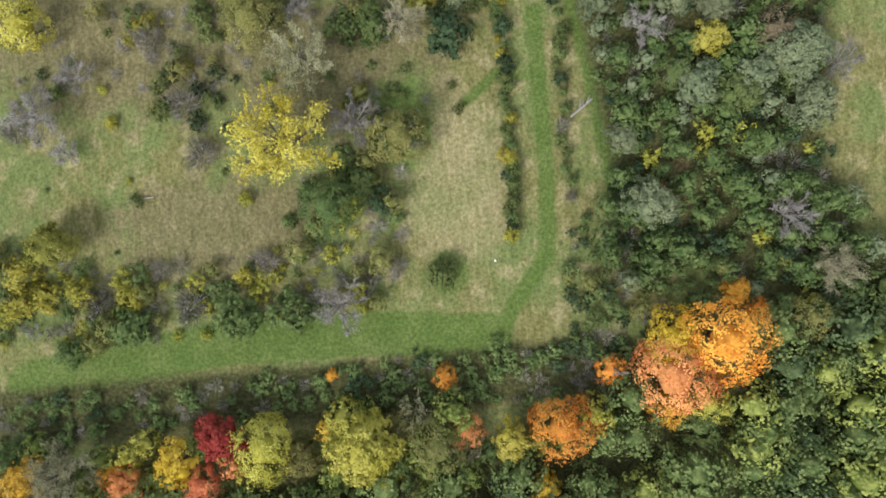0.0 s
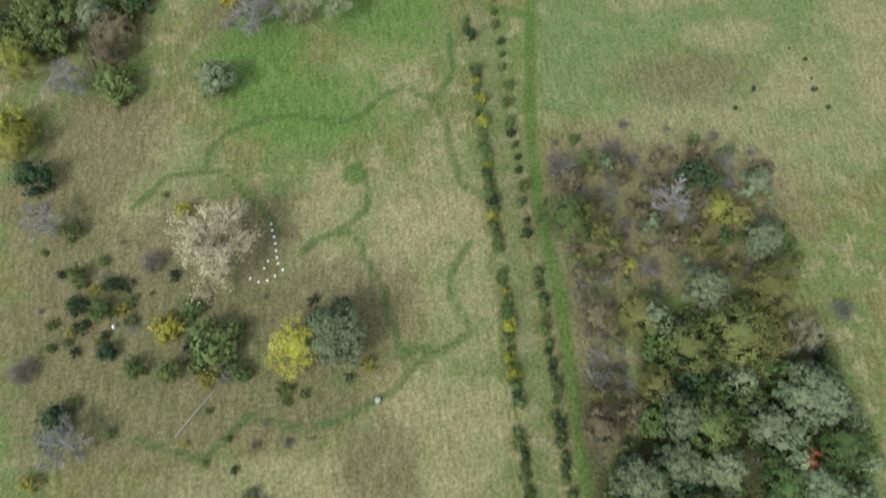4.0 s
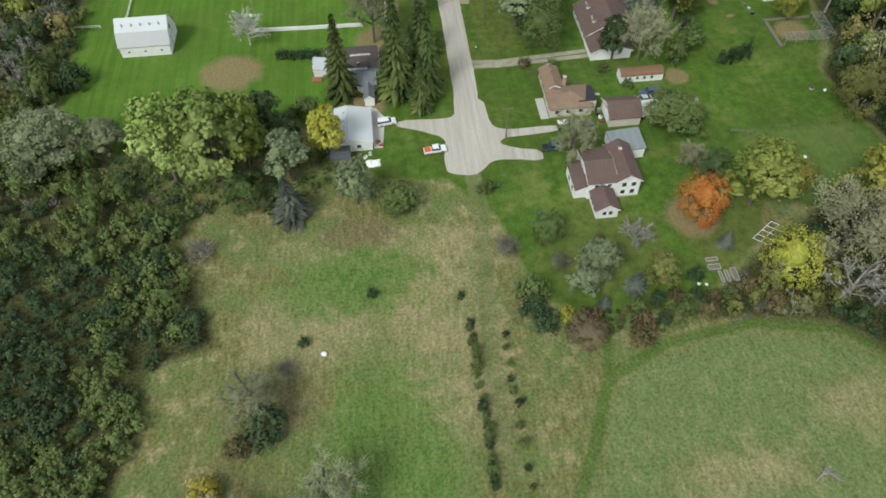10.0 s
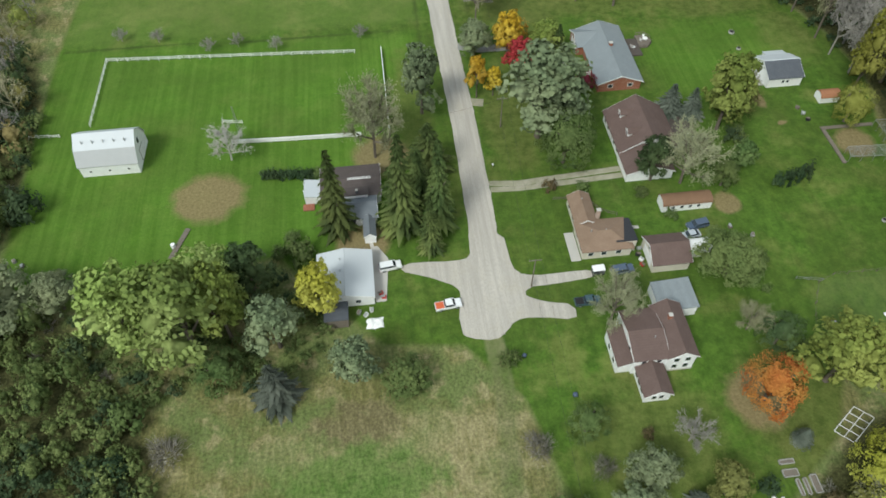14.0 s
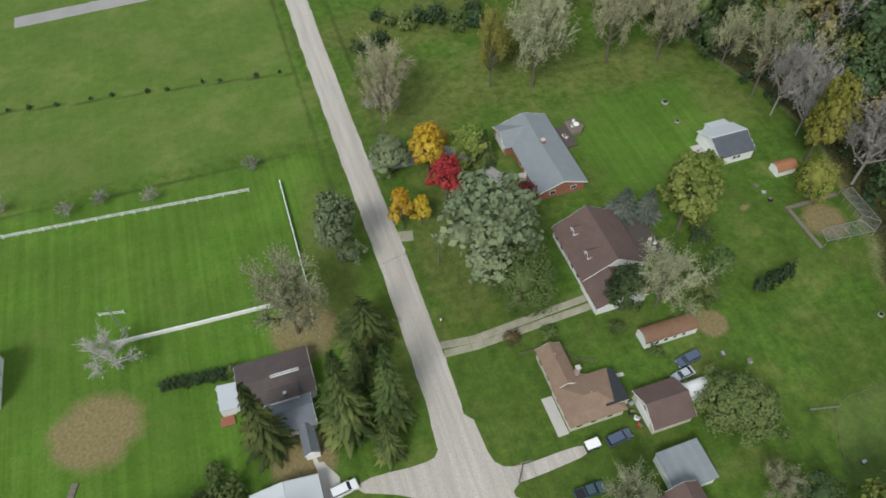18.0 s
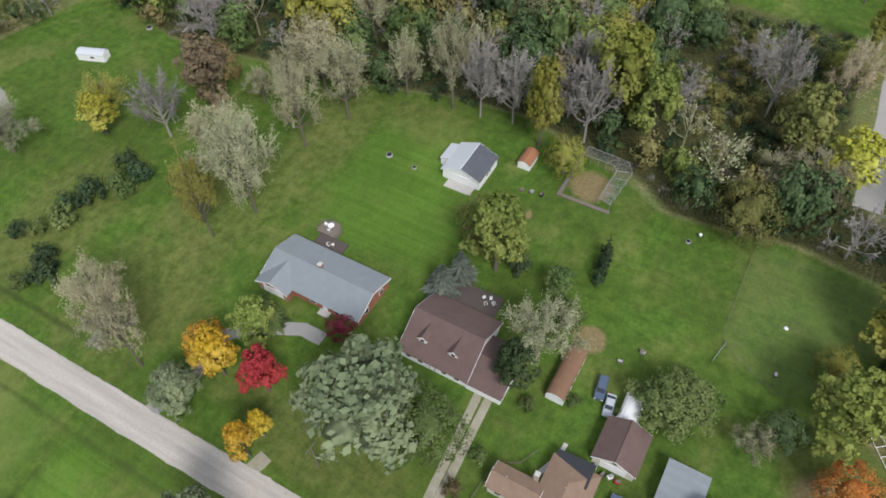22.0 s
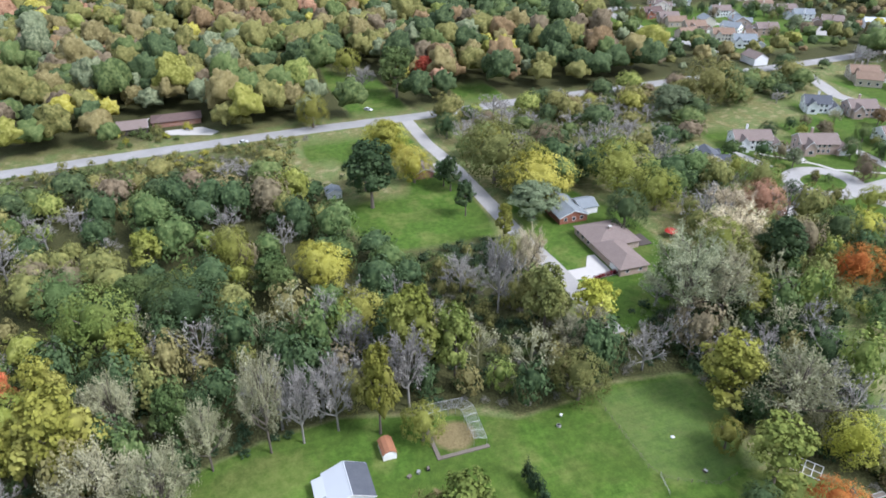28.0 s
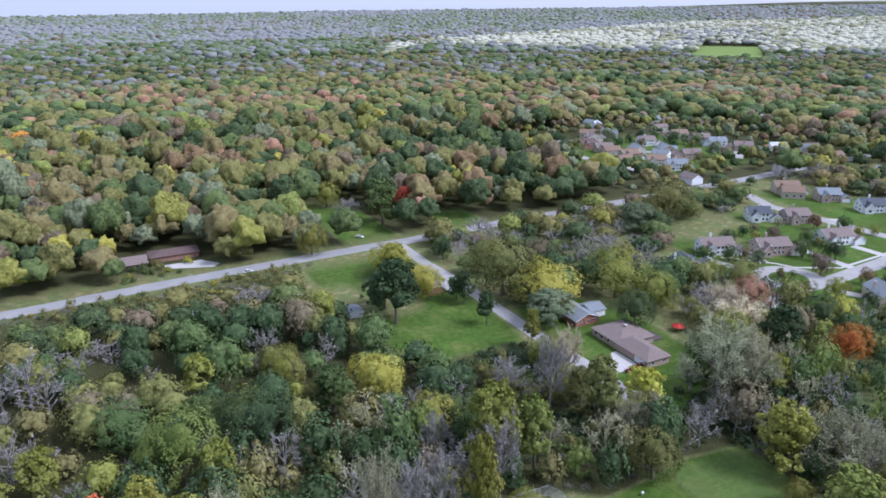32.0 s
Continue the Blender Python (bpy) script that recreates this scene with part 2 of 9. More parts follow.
BARK = plain("grey_brown_bark", (0.20, 0.17, 0.14), 0.9, vary=0.3, scale=1.0, spec=0.1)
PALE_BARK = plain("pale_dead_bark", (0.34, 0.32, 0.29), 0.9, vary=0.2, scale=1.0, spec=0.1)
DEAD_WOOD = plain("whitened_dead_wood", (0.52, 0.50, 0.47), 0.9, vary=0.15, scale=1.0, spec=0.1)


def road_surface(name, light, dark, soil, along):
    """Worn road: wheel tracks along it, patches, loose stones and soil."""
    m, nt, p, out = nodes_of(name)
    c = nt.nodes.new("ShaderNodeTexCoord")
    mp = nt.nodes.new("ShaderNodeMapping")
    mp.inputs["Scale"].default_value = along
    link(nt, c.outputs["Object"], mp.inputs["Vector"])
    track = tex_noise(nt, 1.0, 3.0, vec=mp.outputs[0])
    col = blend(nt, ramp(nt, track, 0.35, 0.68), dark, light)
    col = blend(nt, ramp(nt, tex_noise(nt, 0.16, 5.0, 0.7), 0.5, 0.72), col, soil)
    col = blend(nt, ramp(nt, tex_noise(nt, 3.5, 4.0, 0.7), 0.3, 0.55), tuple(v * 0.88 for v in dark), col)
    link(nt, col, p.inputs["Base Color"])
    p.inputs["Roughness"].default_value = 0.95
    p.inputs["Specular IOR Level"].default_value = 0.1
    return m


GRAVEL = road_surface("pale_road_gravel", (0.50, 0.465, 0.42), (0.37, 0.345, 0.31), (0.43, 0.395, 0.335), (0.9, 0.04, 1))
ASPHALT = road_surface("worn_grey_asphalt", (0.34, 0.335, 0.325), (0.265, 0.26, 0.252), (0.30, 0.29, 0.275), (0.1, 0.1, 1))
WHEEL_TRACK = road_surface("grassed_gravel", (0.37, 0.345, 0.28), (0.26, 0.25, 0.18), (0.20, 0.21, 0.11), (0.5, 0.5, 1))
STREET = road_surface("pale_grey_street", (0.38, 0.37, 0.35), (0.31, 0.30, 0.285), (0.34, 0.33, 0.305), (0.1, 0.1, 1))
CONCRETE = plain("pale_concrete", (0.50, 0.48, 0.45), 0.85, vary=0.12, scale=0.5, spec=0.2)
WHITE = siding("white_lap_siding", (0.82, 0.83, 0.84))
WHITE_PAINT = plain("white_paint", (0.84, 0.84, 0.84), 0.5, vary=0.08)
CREAM = siding("cream_siding", (0.62, 0.58, 0.50))
TAN_WALL = siding("beige_siding", (0.50, 0.43, 0.34))
BRICK = brickwork("red_brick", (0.33, 0.12, 0.07), (0.25, 0.085, 0.05), (0.35, 0.29, 0.25))
PALE_BRICK = brickwork("pale_brick", (0.44, 0.33, 0.27), (0.36, 0.26, 0.21), (0.45, 0.40, 0.36))
ROOF_GREY = roofing("grey_shingles", (0.24, 0.27, 0.29), (0.29, 0.32, 0.34))
ROOF_DARK = roofing("dark_slate_shingles", (0.10, 0.11, 0.13), (0.14, 0.15, 0.17))
ROOF_BROWN = roofing("brown_shingles", (0.14, 0.095, 0.085), (0.19, 0.135, 0.12))
ROOF_TAN = roofing("faded_tan_shingles", (0.25, 0.17, 0.12), (0.33, 0.24, 0.18))
ROOF_METAL = plain("light_grey_metal_roof", (0.52, 0.55, 0.58), 0.5, vary=0.06, scale=0.3)
RUST = plain("rusty_brown_roof", (0.26, 0.15, 0.09), 0.8, vary=0.3, scale=0.6)
ORANGE_ROOF = plain("orange_rusted_roof", (0.42, 0.19, 0.10), 0.75, vary=0.25, scale=1.2)
WOOD = plain("weathered_grey_wood", (0.22, 0.19, 0.16), 0.9, vary=0.25, scale=2.0, spec=0.1)
DECK = plain("brown_deck_boards", (0.095, 0.078, 0.07), 0.85, vary=0.2, scale=2.0)
STEEL = plain("dull_galvanised_steel", (0.45, 0.46, 0.47), 0.45, metal=0.6, vary=0.1)
RUBBER = plain("black_rubber", (0.02, 0.02, 0.022), 0.8, vary=0.2)
BLACK_TAR = plain("black_tar_roll_roof", (0.035, 0.037, 0.045), 0.8, vary=0.2)
STONE = plain("grey_field_stone", (0.42, 0.41, 0.39), 0.9, vary=0.2, scale=2.0)
GLASS, gnt, gp, gout = nodes_of("window_glass")
gp.inputs["Base Color"].default_value = (0.03, 0.04, 0.05, 1)
gp.inputs["Roughness"].default_value = 0.08


def car_paint(name, colour):
    m, nt, p, out = nodes_of(name)
    dust = tex_noise(nt, 2.0, 4.0)
    link(nt, blend(nt, ramp(nt, dust, 0.3, 0.9), colour, tuple(0.8 * v + 0.05 for v in colour)), p.inputs["Base Color"])
    p.inputs["Roughness"].default_value = 0.3
    p.inputs["Coat Weight"].default_value = 0.5
    return m
ROOF_TAUPE = roofing("taupe_shingles", (0.235, 0.185, 0.165), (0.29, 0.235, 0.21))
ROOF_UMBER = roofing("dark_umber_shingles", (0.10, 0.082, 0.078), (0.14, 0.115, 0.11))
ROOF_SLATE = roofing("blue_slate_shingles", (0.17, 0.19, 0.215), (0.22, 0.245, 0.27))

# ---- helpers for building ----
def mesh_of(name, verts, faces, mats=(), smooth=False):
    me = bpy.data.meshes.new(name)
    me.from_pydata([tuple(map(float, v)) for v in verts], [], [tuple(map(int, f)) for f in faces])
    for m in mats:
        me.materials.append(m)
    if smooth:
        me.polygons.foreach_set("use_smooth", [True] * len(me.polygons))
    return me


def fast_mesh(name, verts, faces, mats, index=None, smooth=None):
    """A mesh from arrays; faces all of one size."""
    verts, faces = np.asarray(verts, np.float32), np.asarray(faces, np.int32)
    me = bpy.data.meshes.new(name)
    n, k = faces.shape
    me.vertices.add(len(verts))
    me.vertices.foreach_set("co", verts.ravel())
    me.loops.add(n * k)
    me.loops.foreach_set("vertex_index", faces.ravel())
    me.polygons.add(n)
    me.polygons.foreach_set("loop_start", np.arange(0, n * k, k, dtype=np.int32))
    for m in mats:
        me.materials.append(m)
    if index is not None:
        me.polygons.foreach_set("material_index", np.asarray(index, np.int32))
    if smooth is not None:
        me.polygons.foreach_set("use_smooth", np.asarray(smooth, bool))
    me.update(calc_edges=True)
    return me


def part(name, bm, material, parent, label=""):
    """Links a bmesh or a mesh as one object under a thing or a part."""
    if isinstance(bm, bmesh.types.BMesh):
        me = bpy.data.meshes.new(name)
        bm.to_mesh(me)
        bm.free()
    else:
        me = bm
    if material is not None and not me.materials:
        me.materials.append(material)
    ob = new(name, me)
    ob.parent = parent
    if label:
        tagged(ob, label)
    return ob


def thing(name, m, label, category, group=""):
    ob = new(name)
    ob.matrix_world = m
    return tagged(ob, label, category, group)


def add_box(bm, x0, x1, y0, y1, z0, z1, bevel=0.0):
    r = bmesh.ops.create_cube(bm, size=1)
    bmesh.ops.scale(bm, vec=(x1 - x0, y1 - y0, z1 - z0), verts=r["verts"])
    bmesh.ops.translate(bm, vec=((x0 + x1) / 2, (y0 + y1) / 2, (z0 + z1) / 2), verts=r["verts"])
    if bevel:
        bmesh.ops.bevel(bm, geom=list({e for v in r["verts"] for e in v.link_edges}), offset=bevel, segments=1, affect="EDGES")


def box(x0, x1, y0, y1, z0, z1, bevel=0.0):
    bm = bmesh.new()
    add_box(bm, x0, x1, y0, y1, z0, z1, bevel)
    return bm


def rod(a, b, r0, r1=None, sides=6):
    """A tapered round bar from a to b."""
    r1 = r0 if r1 is None else r1
    a, b = Vector(a), Vector(b)
    d = b - a
    bm = bmesh.new()
    bmesh.ops.create_cone(bm, cap_ends=True, segments=sides, radius1=r0, radius2=r1, depth=d.length)
    bmesh.ops.transform(bm, matrix=Matrix.Translation((a + b) / 2) @ d.to_track_quat("Z", "Y").to_matrix().to_4x4(), verts=bm.verts)
    return bm


# ---- ground ----
def inside(px, py, poly):
    """Which of the points lie in the polygon."""
    hit = np.zeros(px.shape, bool)
    n = len(poly)
    for i in range(n):
        (x0, y0), (x1, y1) = poly[i], poly[(i + 1) % n]
        if y0 == y1:
            continue
        c = ((y0 > py) != (y1 > py)) & (px < (x1 - x0) * (py - y0) / (y1 - y0) + x0)
        hit ^= c
    return hit


def edge_distance(px, py, pts, closed=False):
    d = np.full(px.shape, 1e9)
    m = len(pts) if closed else len(pts) - 1
    for i in range(m):
        (x0, y0), (x1, y1) = pts[i], pts[(i + 1) % len(pts)]
        dx, dy = x1 - x0, y1 - y0
        t = np.clip(((px - x0) * dx + (py - y0) * dy) / (dx * dx + dy * dy + 1e-9), 0, 1)
        d = np.minimum(d, np.hypot(px - x0 - t * dx, py - y0 - t * dy))
    return d


def soft_area(px, py, poly, soft):
    """1 well inside a polygon, 0 well outside, a soft edge between."""
    d = edge_distance(px, py, poly, True)
    return np.clip(0.5 + np.where(inside(px, py, poly), d, -d) / (2 * soft), 0, 1)


def strip(px, py, pts, half, soft):
    return np.clip((half + soft - edge_distance(px, py, pts)) / (2 * soft), 0, 1)


def blob(px, py, cx, cy, rx, ry, soft=0.4):
    return np.clip((1 - np.hypot((px - cx) / rx, (py - cy) / ry)) / soft + 0.5, 0, 1)


def spread(a, b, step, lo, hi, grow):
    mid = list(np.arange(a, b + 0.01, step))
    out, s = [], step
    x = b
    while x < hi:
        s *= grow
        x += s
        out.append(x)
    low, s, x = [], step, a
    while x > lo:
        s *= grow
        x -= s
        low.append(x)
    return np.array(low[::-1] + mid + out)


def relief(x, y):
    """Level ground near the houses; far woods rise to low hills."""
    r = np.hypot(x + 100, y + 250)
    return 84.0 * np.clip((r - 900) / 3900, 0, 1.25) ** 2


YARDS = [(86, -462), (-26, -470), (-60, -455), (-126, -440), (-116, -403), (-119, -378), (-126, -337), (-132, -317), (-134, -298), (-124, -265), (-119, -256),
         (-121, -237), (-123, -228), (-120, -204), (-100, -206), (-88, -214), (-80, -200), (-62, -186), (-40, -184), (-29, -192), (-24, -214), (-14, -227),
         (2, -229), (12, -240), (24, -254), (48, -252), (66, -245), (84, -250), (88, -330)]
WOOD_WEST = [(-118, -440), (-116, -403), (-119, -378), (-126, -337), (-131, -317), (-134, -298), (-126, -262), (-119, -254), (-121, -237), (-124, -226),
             (-120, -204), (-98, -208), (-78, -196), (-60, -184), (-88, -178), (-100, -166), (-150, -150), (-160, -190), (-138, -212), (-150, -222), (-205, -226), (-206, -268),
             (-250, -280), (-325, -290), (-330, -420), (-330, -560), (-140, -560)]
THICKET = [(119, -330), (92, -330), (86, -300), (85, -248), (66, -241), (48, -219), (46, -209), (37, -187), (50, -184), (50, -169), (57, -150), (66, -146), (119, -140)]
BRUSH_WEST = [(-29, 12), (-31, -2), (-28, -24), (-25, -45), (-26, -70), (-27, -52), (-36, -58), (-38, -80), (-62, -76), (-72, -72), (-72, -50), (-66, -14), (-76, 12), (-62, 20), (-44, 8)]
WOOD_SOUTH = [(-29, 22), (-44, 34), (-62, 22), (-78, 10), (-110, 0), (-140, 140), (140, 140), (140, 52), (80, 45), (-12, 41)]
FIELD_CIRCLE = [(-27, -140), (-28, -148), (-34, -160), (-40, -171), (-53, -177), (-71, -179), (-88, -176), (-98, -167), (-112, -150), (-112, -110), (-80, -100), (-62, -112), (-40, -118), (-25, -120)]
PASTURE = [(-121, -234), (-95, -234.6), (-90, -232), (-86, -222), (-90, -212), (-104, -206), (-120, -206)]
LAWNS_WEST = [[(-247, -277), (-268, -232), (-262, -221), (-215, -222), (-203, -235), (-205, -268)], [(-326, -280), (-330, -225), (-308, -226), (-284, -262), (-293, -278)],
              [(-460, -246), (-451, -218), (-356, -214), (-350, -245), (-392, -250)], [(-390, -184), (-394, -152), (-356, -160), (-361, -182)],
              [(-158, -213), (-205, -213), (-234, -212), (-236, -182), (-206, -170), (-168, -173), (-150, -188), (-140, -212)],
              [(-190, -104), (-160, -84), (-156, -50), (-178, -20), (-186, 50), (-225, 60), (-240, 20), (-290, -10), (-280, -30), (-258, -55), (-268, -85), (-244, -122), (-222, -110)], [(-450, -6), (-398, 30), (-412, 120), (-424, 168), (-524, 164), (-544, 112), (-572, 70), (-562, 12), (-500, -4)],
              [(-1222, 862), (-1588, 1270), (-1450, 1350), (-1098, 966)], [(-142, -172), (-120, -150), (-112, -170), (-128, -186)], [(-336, 36), (-336, 74), (-300, 84), (-240, 84), (-226, 66), (-236, 24), (-300, 34)]]
MOWN = [([(-7, 19), (-10.3, 15.7), (-17.8, 5.3), (-18.7, -9.6), (-18.1, -26), (-18, -42)], 1.5),
        ([(-31, -1), (-29.5, -9), (-27.5, -24), (-24.6, -40), (-24.4, -60), (-24.8, -83), (-23.4, -103), (-24.4, -122), (-27, -140), (-28.5, -150), (-33, -158), (-39, -171.5), (-53, -177.6), (-71, -180), (-88, -176.6), (-98, -167)], 1.2),
        ([(-18, -26), (-11, -27), (-5, -22)], 0.9), ([(-27, -147), (-17.5, -150.5)], 1.2), ([(75, 22), (40, 17), (15, 17), (-7, 19)], 4.0),
        ([(-39, -171.5), (-41, -180), (-40, -188)], 1.0)]
TRAILS = [[(55, -107.7), (49, -113.8), (43.6, -115), (38.7, -114.7), (34.7, -111.3), (31.3, -106.8), (28, -103), (26.8, -100)],
          [(41.3, -115.6), (40.8, -119.3), (37.4, -122.9), (31.8, -125.5), (23.8, -126.1), (14.7, -124), (10.1, -124.5), (5.2, -129.5), (0.4, -131), (-4.1, -127.7)],
          [(22.6, -95.7), (19.4, -98.2), (15.2, -99.6), (11.6, -97.5), (10.2, -92.4), (7.3, -87.9), (6.6, -81.6), (5.4, -77), (4, -74.9), (0, -75.5)],
          [(15.2, -99.6), (9.7, -103.7), (8.9, -108.4), (10, -111.6)], [(5.5, -74.9), (2.1, -73.1), (-4.2, -75.6), (-8.3, -77.9), (-5, -84.1), (-5.2, -89), (-9.2, -94.9)],
          [(2.1, -73.1), (6.4, -68.5), (14.5, -64.8), (21.8, -62.9), (32, -66.2), (39.5, -59.5), (51, -63.8)],
          [(-4.4, -128.3), (-7.3, -121.2), (-8.1, -112), (-9.3, -106.9), (-13.5, -104.1)], [(-5.5, -127.5), (-9.6, -133.4), (-9.9, -143.6)]]

gx = spread(-136, 90, 1.3, -4900, 4900, 1.16)
gy = spread(-446, 62, 1.3, -4900, 4900, 1.16)
GX, GY = np.meshgrid(gx, gy)
zone = {}
zone["lawn"] = soft_area(GX, GY, YARDS, 1.5)
for poly in LAWNS_WEST:
    zone["lawn"] = np.maximum(zone["lawn"], soft_area(GX, GY, poly, 2.0))
FRESH = [(90, -336), (-14, -333), (-15.5, -300), (-14, -262), (14, -252), (26, -256), (48, -254), (66, -247), (84, -252)]
zone["fresh"] = soft_area(GX, GY, FRESH, 3.0)
zone["fresh"] = np.maximum(zone["fresh"], 0.85 * soft_area(GX, GY, [(-76, -326), (-92, -327), (-118, -326), (-126, -312), (-116, -300), (-96, -291), (-78, -296)], 3.0))
zone["fresh"] = np.maximum(zone["fresh"], 0.9 * soft_area(GX, GY, [(-26, -424), (-57, -424), (-61, -450), (-26, -466)], 2.0))
zone["thin"] = np.zeros(GX.shape)
for cx, cy, rx, ry in ((-72, -344, 22, 11), (-104, -338, 20, 9), (-45, -345, 18, 14), (-120, -318, 7, 14), (-50, -378, 24, 12), (-10, -300, 5, 22), (-36, -292, 8, 16), (-46, -204, 14, 12), (-76, -206, 12, 12)):
    zone["thin"] = np.maximum(zone["thin"], blob(GX, GY, cx, cy, rx, ry, 0.9))
zone["rough"] = np.maximum(0.25 * soft_area(GX, GY, PASTURE, 1.2), 0.75 * soft_area(GX, GY, FIELD_CIRCLE, 4))
zone["mown"] = np.zeros(GX.shape)
for pts, half in MOWN:
    zone["mown"] = np.maximum(zone["mown"], strip(GX, GY, pts, half, 0.7))
zone["mown"] = np.maximum(zone["mown"], blob(GX, GY, 11.8, -111.6, 2.4, 2.6, 0.5))
zone["mown"] = np.maximum(zone["mown"], 0.7 * blob(GX, GY, -0.5, 7.2, 4.2, 4.2, 0.4))
zone["trail"] = np.zeros(GX.shape)
for pts in TRAILS:
    zone["trail"] = np.maximum(zone["trail"], strip(GX, GY, pts, 0.7, 0.6))
DITCHES = [[(-13.5, -365.6), (0, -367.6), (40, -372), (88, -378)], [(-14.6, -300), (-14.8, -366), (-15, -410)], [(-30, -330), (-31, -380), (-31, -408)], [(-14, -333.6), (30, -334.4), (86, -336)]]
zone["ditch"] = np.zeros(GX.shape)
for pts in DITCHES:
    zone["ditch"] = np.maximum(zone["ditch"], strip(GX, GY, pts, 0.5, 0.7))
zone["field"] = soft_area(GX, GY, [(-16, -338), (88, -338), (88, -440), (-16, -412)], 2.0)
zone["track"] = strip(GX, GY, [(-18, -40), (-17.5, -60), (-17.6, -100), (-17.2, -140), (-17, -180), (-19, -200), (-20.5, -218), (-20, -229)], 1.9, 0.8)
zone["dry"] = np.zeros(GX.shape)
for cx, cy, rx, ry in ((-3, -8, 9, 16), (0, -60, 14, 12), (-6, -95, 7, 26), (20, -52, 30, 7), (12, -96, 16, 18), (-60, -112, 28, 14), (-92, -120, 26, 16), (-8, -185, 12, 26), (18, -190, 14, 10), (0, -208, 26, 6), (-17, -232, 4, 6), (5, -135, 10, 10), (58, -110, 18, 20), (-50, -95, 14, 8), (-88, -160, 14, 6), (-58, -150, 12, 5), (-100, -140, 10, 9), (-70, -138, 10, 5)):
    zone["dry"] = np.maximum(zone["dry"], blob(GX, GY, cx, cy, rx, ry, 0.9))
zone["lush"] = np.zeros(GX.shape)
for cx, cy, rx, ry in ((20, -128, 16, 10), (4, -158, 13, 20), (30, -140, 10, 16), (10, -200, 16, 9), (6, -20, 5, 8)):
    zone["lush"] = np.maximum(zone["lush"], blob(GX, GY, cx, cy, rx, ry, 1.2))
zone["brown"] = np.zeros(GX.shape)
for cx, cy, rx, ry in ((-48, -98, 26, 17), (-58, -128, 16, 7), (52, -74, 22, 16), (62, -88, 15, 20), (68, -112, 12, 14), (28, -67, 18, 6), (44, -100, 12, 10), (-28, -68, 6, 26), (20, -84, 12, 10), (10, -56, 7, 8), (36, -98, 13, 12), (12, -84, 11, 10), (40, -3, 18, 9), (40, -92, 16, 12), (18, -82, 16, 12), (-36, -104, 13, 14), (-52, -92, 18, 12), (60, -85, 16, 16), (55, -40, 26, 16), (20, -30, 20, 12), (34, -152, 10, 8), (62, -125, 12, 14), (8, -212, 8, 5), (26, -172, 9, 6), (40, -70, 26, 10)):
    zone["brown"] = np.maximum(zone["brown"], blob(GX, GY, cx, cy, rx, ry, 0.9))
zone["brown"] = np.maximum(zone["brown"], 1.0 * strip(GX, GY, [(-17.2, -300), (-17.4, -410)], 1.1, 0.9))
zone["dirt"] = np.zeros(GX.shape)
for cx, cy, rx, ry in ((40.5, -274, 8.5, 7.5), (-80, -257.5, 3.2, 3.4), (-119, -273, 5, 5), (-101.5, -291, 1.6, 3.0), (-104, -282, 1.0, 1.0), (-1, -283, 7, 7), (5, -256, 6, 6), (-62, -274, 3, 2), (-41, -5, 4, 6), (-68, -209, 6, 6)):
    zone["dirt"] = np.maximum(zone["dirt"], blob(GX, GY, cx, cy, rx, ry, 0.8))
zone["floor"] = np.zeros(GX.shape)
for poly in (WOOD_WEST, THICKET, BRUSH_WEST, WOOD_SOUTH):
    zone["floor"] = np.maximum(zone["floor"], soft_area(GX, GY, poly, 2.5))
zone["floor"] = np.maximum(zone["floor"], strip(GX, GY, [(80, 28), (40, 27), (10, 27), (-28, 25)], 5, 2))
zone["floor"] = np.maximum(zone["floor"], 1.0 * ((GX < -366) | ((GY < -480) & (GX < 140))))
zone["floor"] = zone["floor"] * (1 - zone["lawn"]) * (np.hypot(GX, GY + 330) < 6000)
nx, ny = len(gx), len(gy)
ii = np.arange(nx * ny).reshape(ny, nx)
gf = np.stack([ii[:-1, :-1], ii[:-1, 1:], ii[1:, 1:], ii[1:, :-1]], -1).reshape(-1, 4)
GZ = relief(GX, GY) - 0.03
gm, gnt2, gpb, gout2 = nodes_of("grass_and_earth")
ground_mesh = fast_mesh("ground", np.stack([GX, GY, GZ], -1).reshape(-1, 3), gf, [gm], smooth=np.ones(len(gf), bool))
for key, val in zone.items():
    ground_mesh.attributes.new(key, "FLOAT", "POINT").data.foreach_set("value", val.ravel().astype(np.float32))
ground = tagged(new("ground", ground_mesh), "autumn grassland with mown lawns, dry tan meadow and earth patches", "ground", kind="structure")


def zone_of(key):
    a = gnt2.nodes.new("ShaderNodeAttribute")
    a.attribute_name = key
    return a.outputs["Fac"]


n_big, n_mid, n_fine, n_tuft = (tex_noise(gnt2, s, d, 0.6) for s, d in ((0.035, 4.0), (0.22, 4.0), (1.6, 3.0), (5.0, 2.0)))


def frayed(key, amount=0.35):
    """A zone with an uneven edge."""
    e = times(gnt2, times(gnt2, n_mid, -0.5, "ADD"), amount * 2)
    return ramp(gnt2, times(gnt2, zone_of(key), e, "ADD"), 0.25, 0.75)


def streaked(scale, stretch, turn):
    """Noise drawn out along one way, like grass laid by the wind."""
    mp = gnt2.nodes.new("ShaderNodeMapping")
    c = gnt2.nodes.new("ShaderNodeTexCoord")
    mp.inputs["Rotation"].default_value = (0, 0, radians(turn))
    mp.inputs["Scale"].default_value = (1, stretch, 1)
    link(gnt2, c.outputs["Object"], mp.inputs["Vector"])
    return tex_noise(gnt2, scale, 4.0, 0.65, vec=mp.outputs[0])


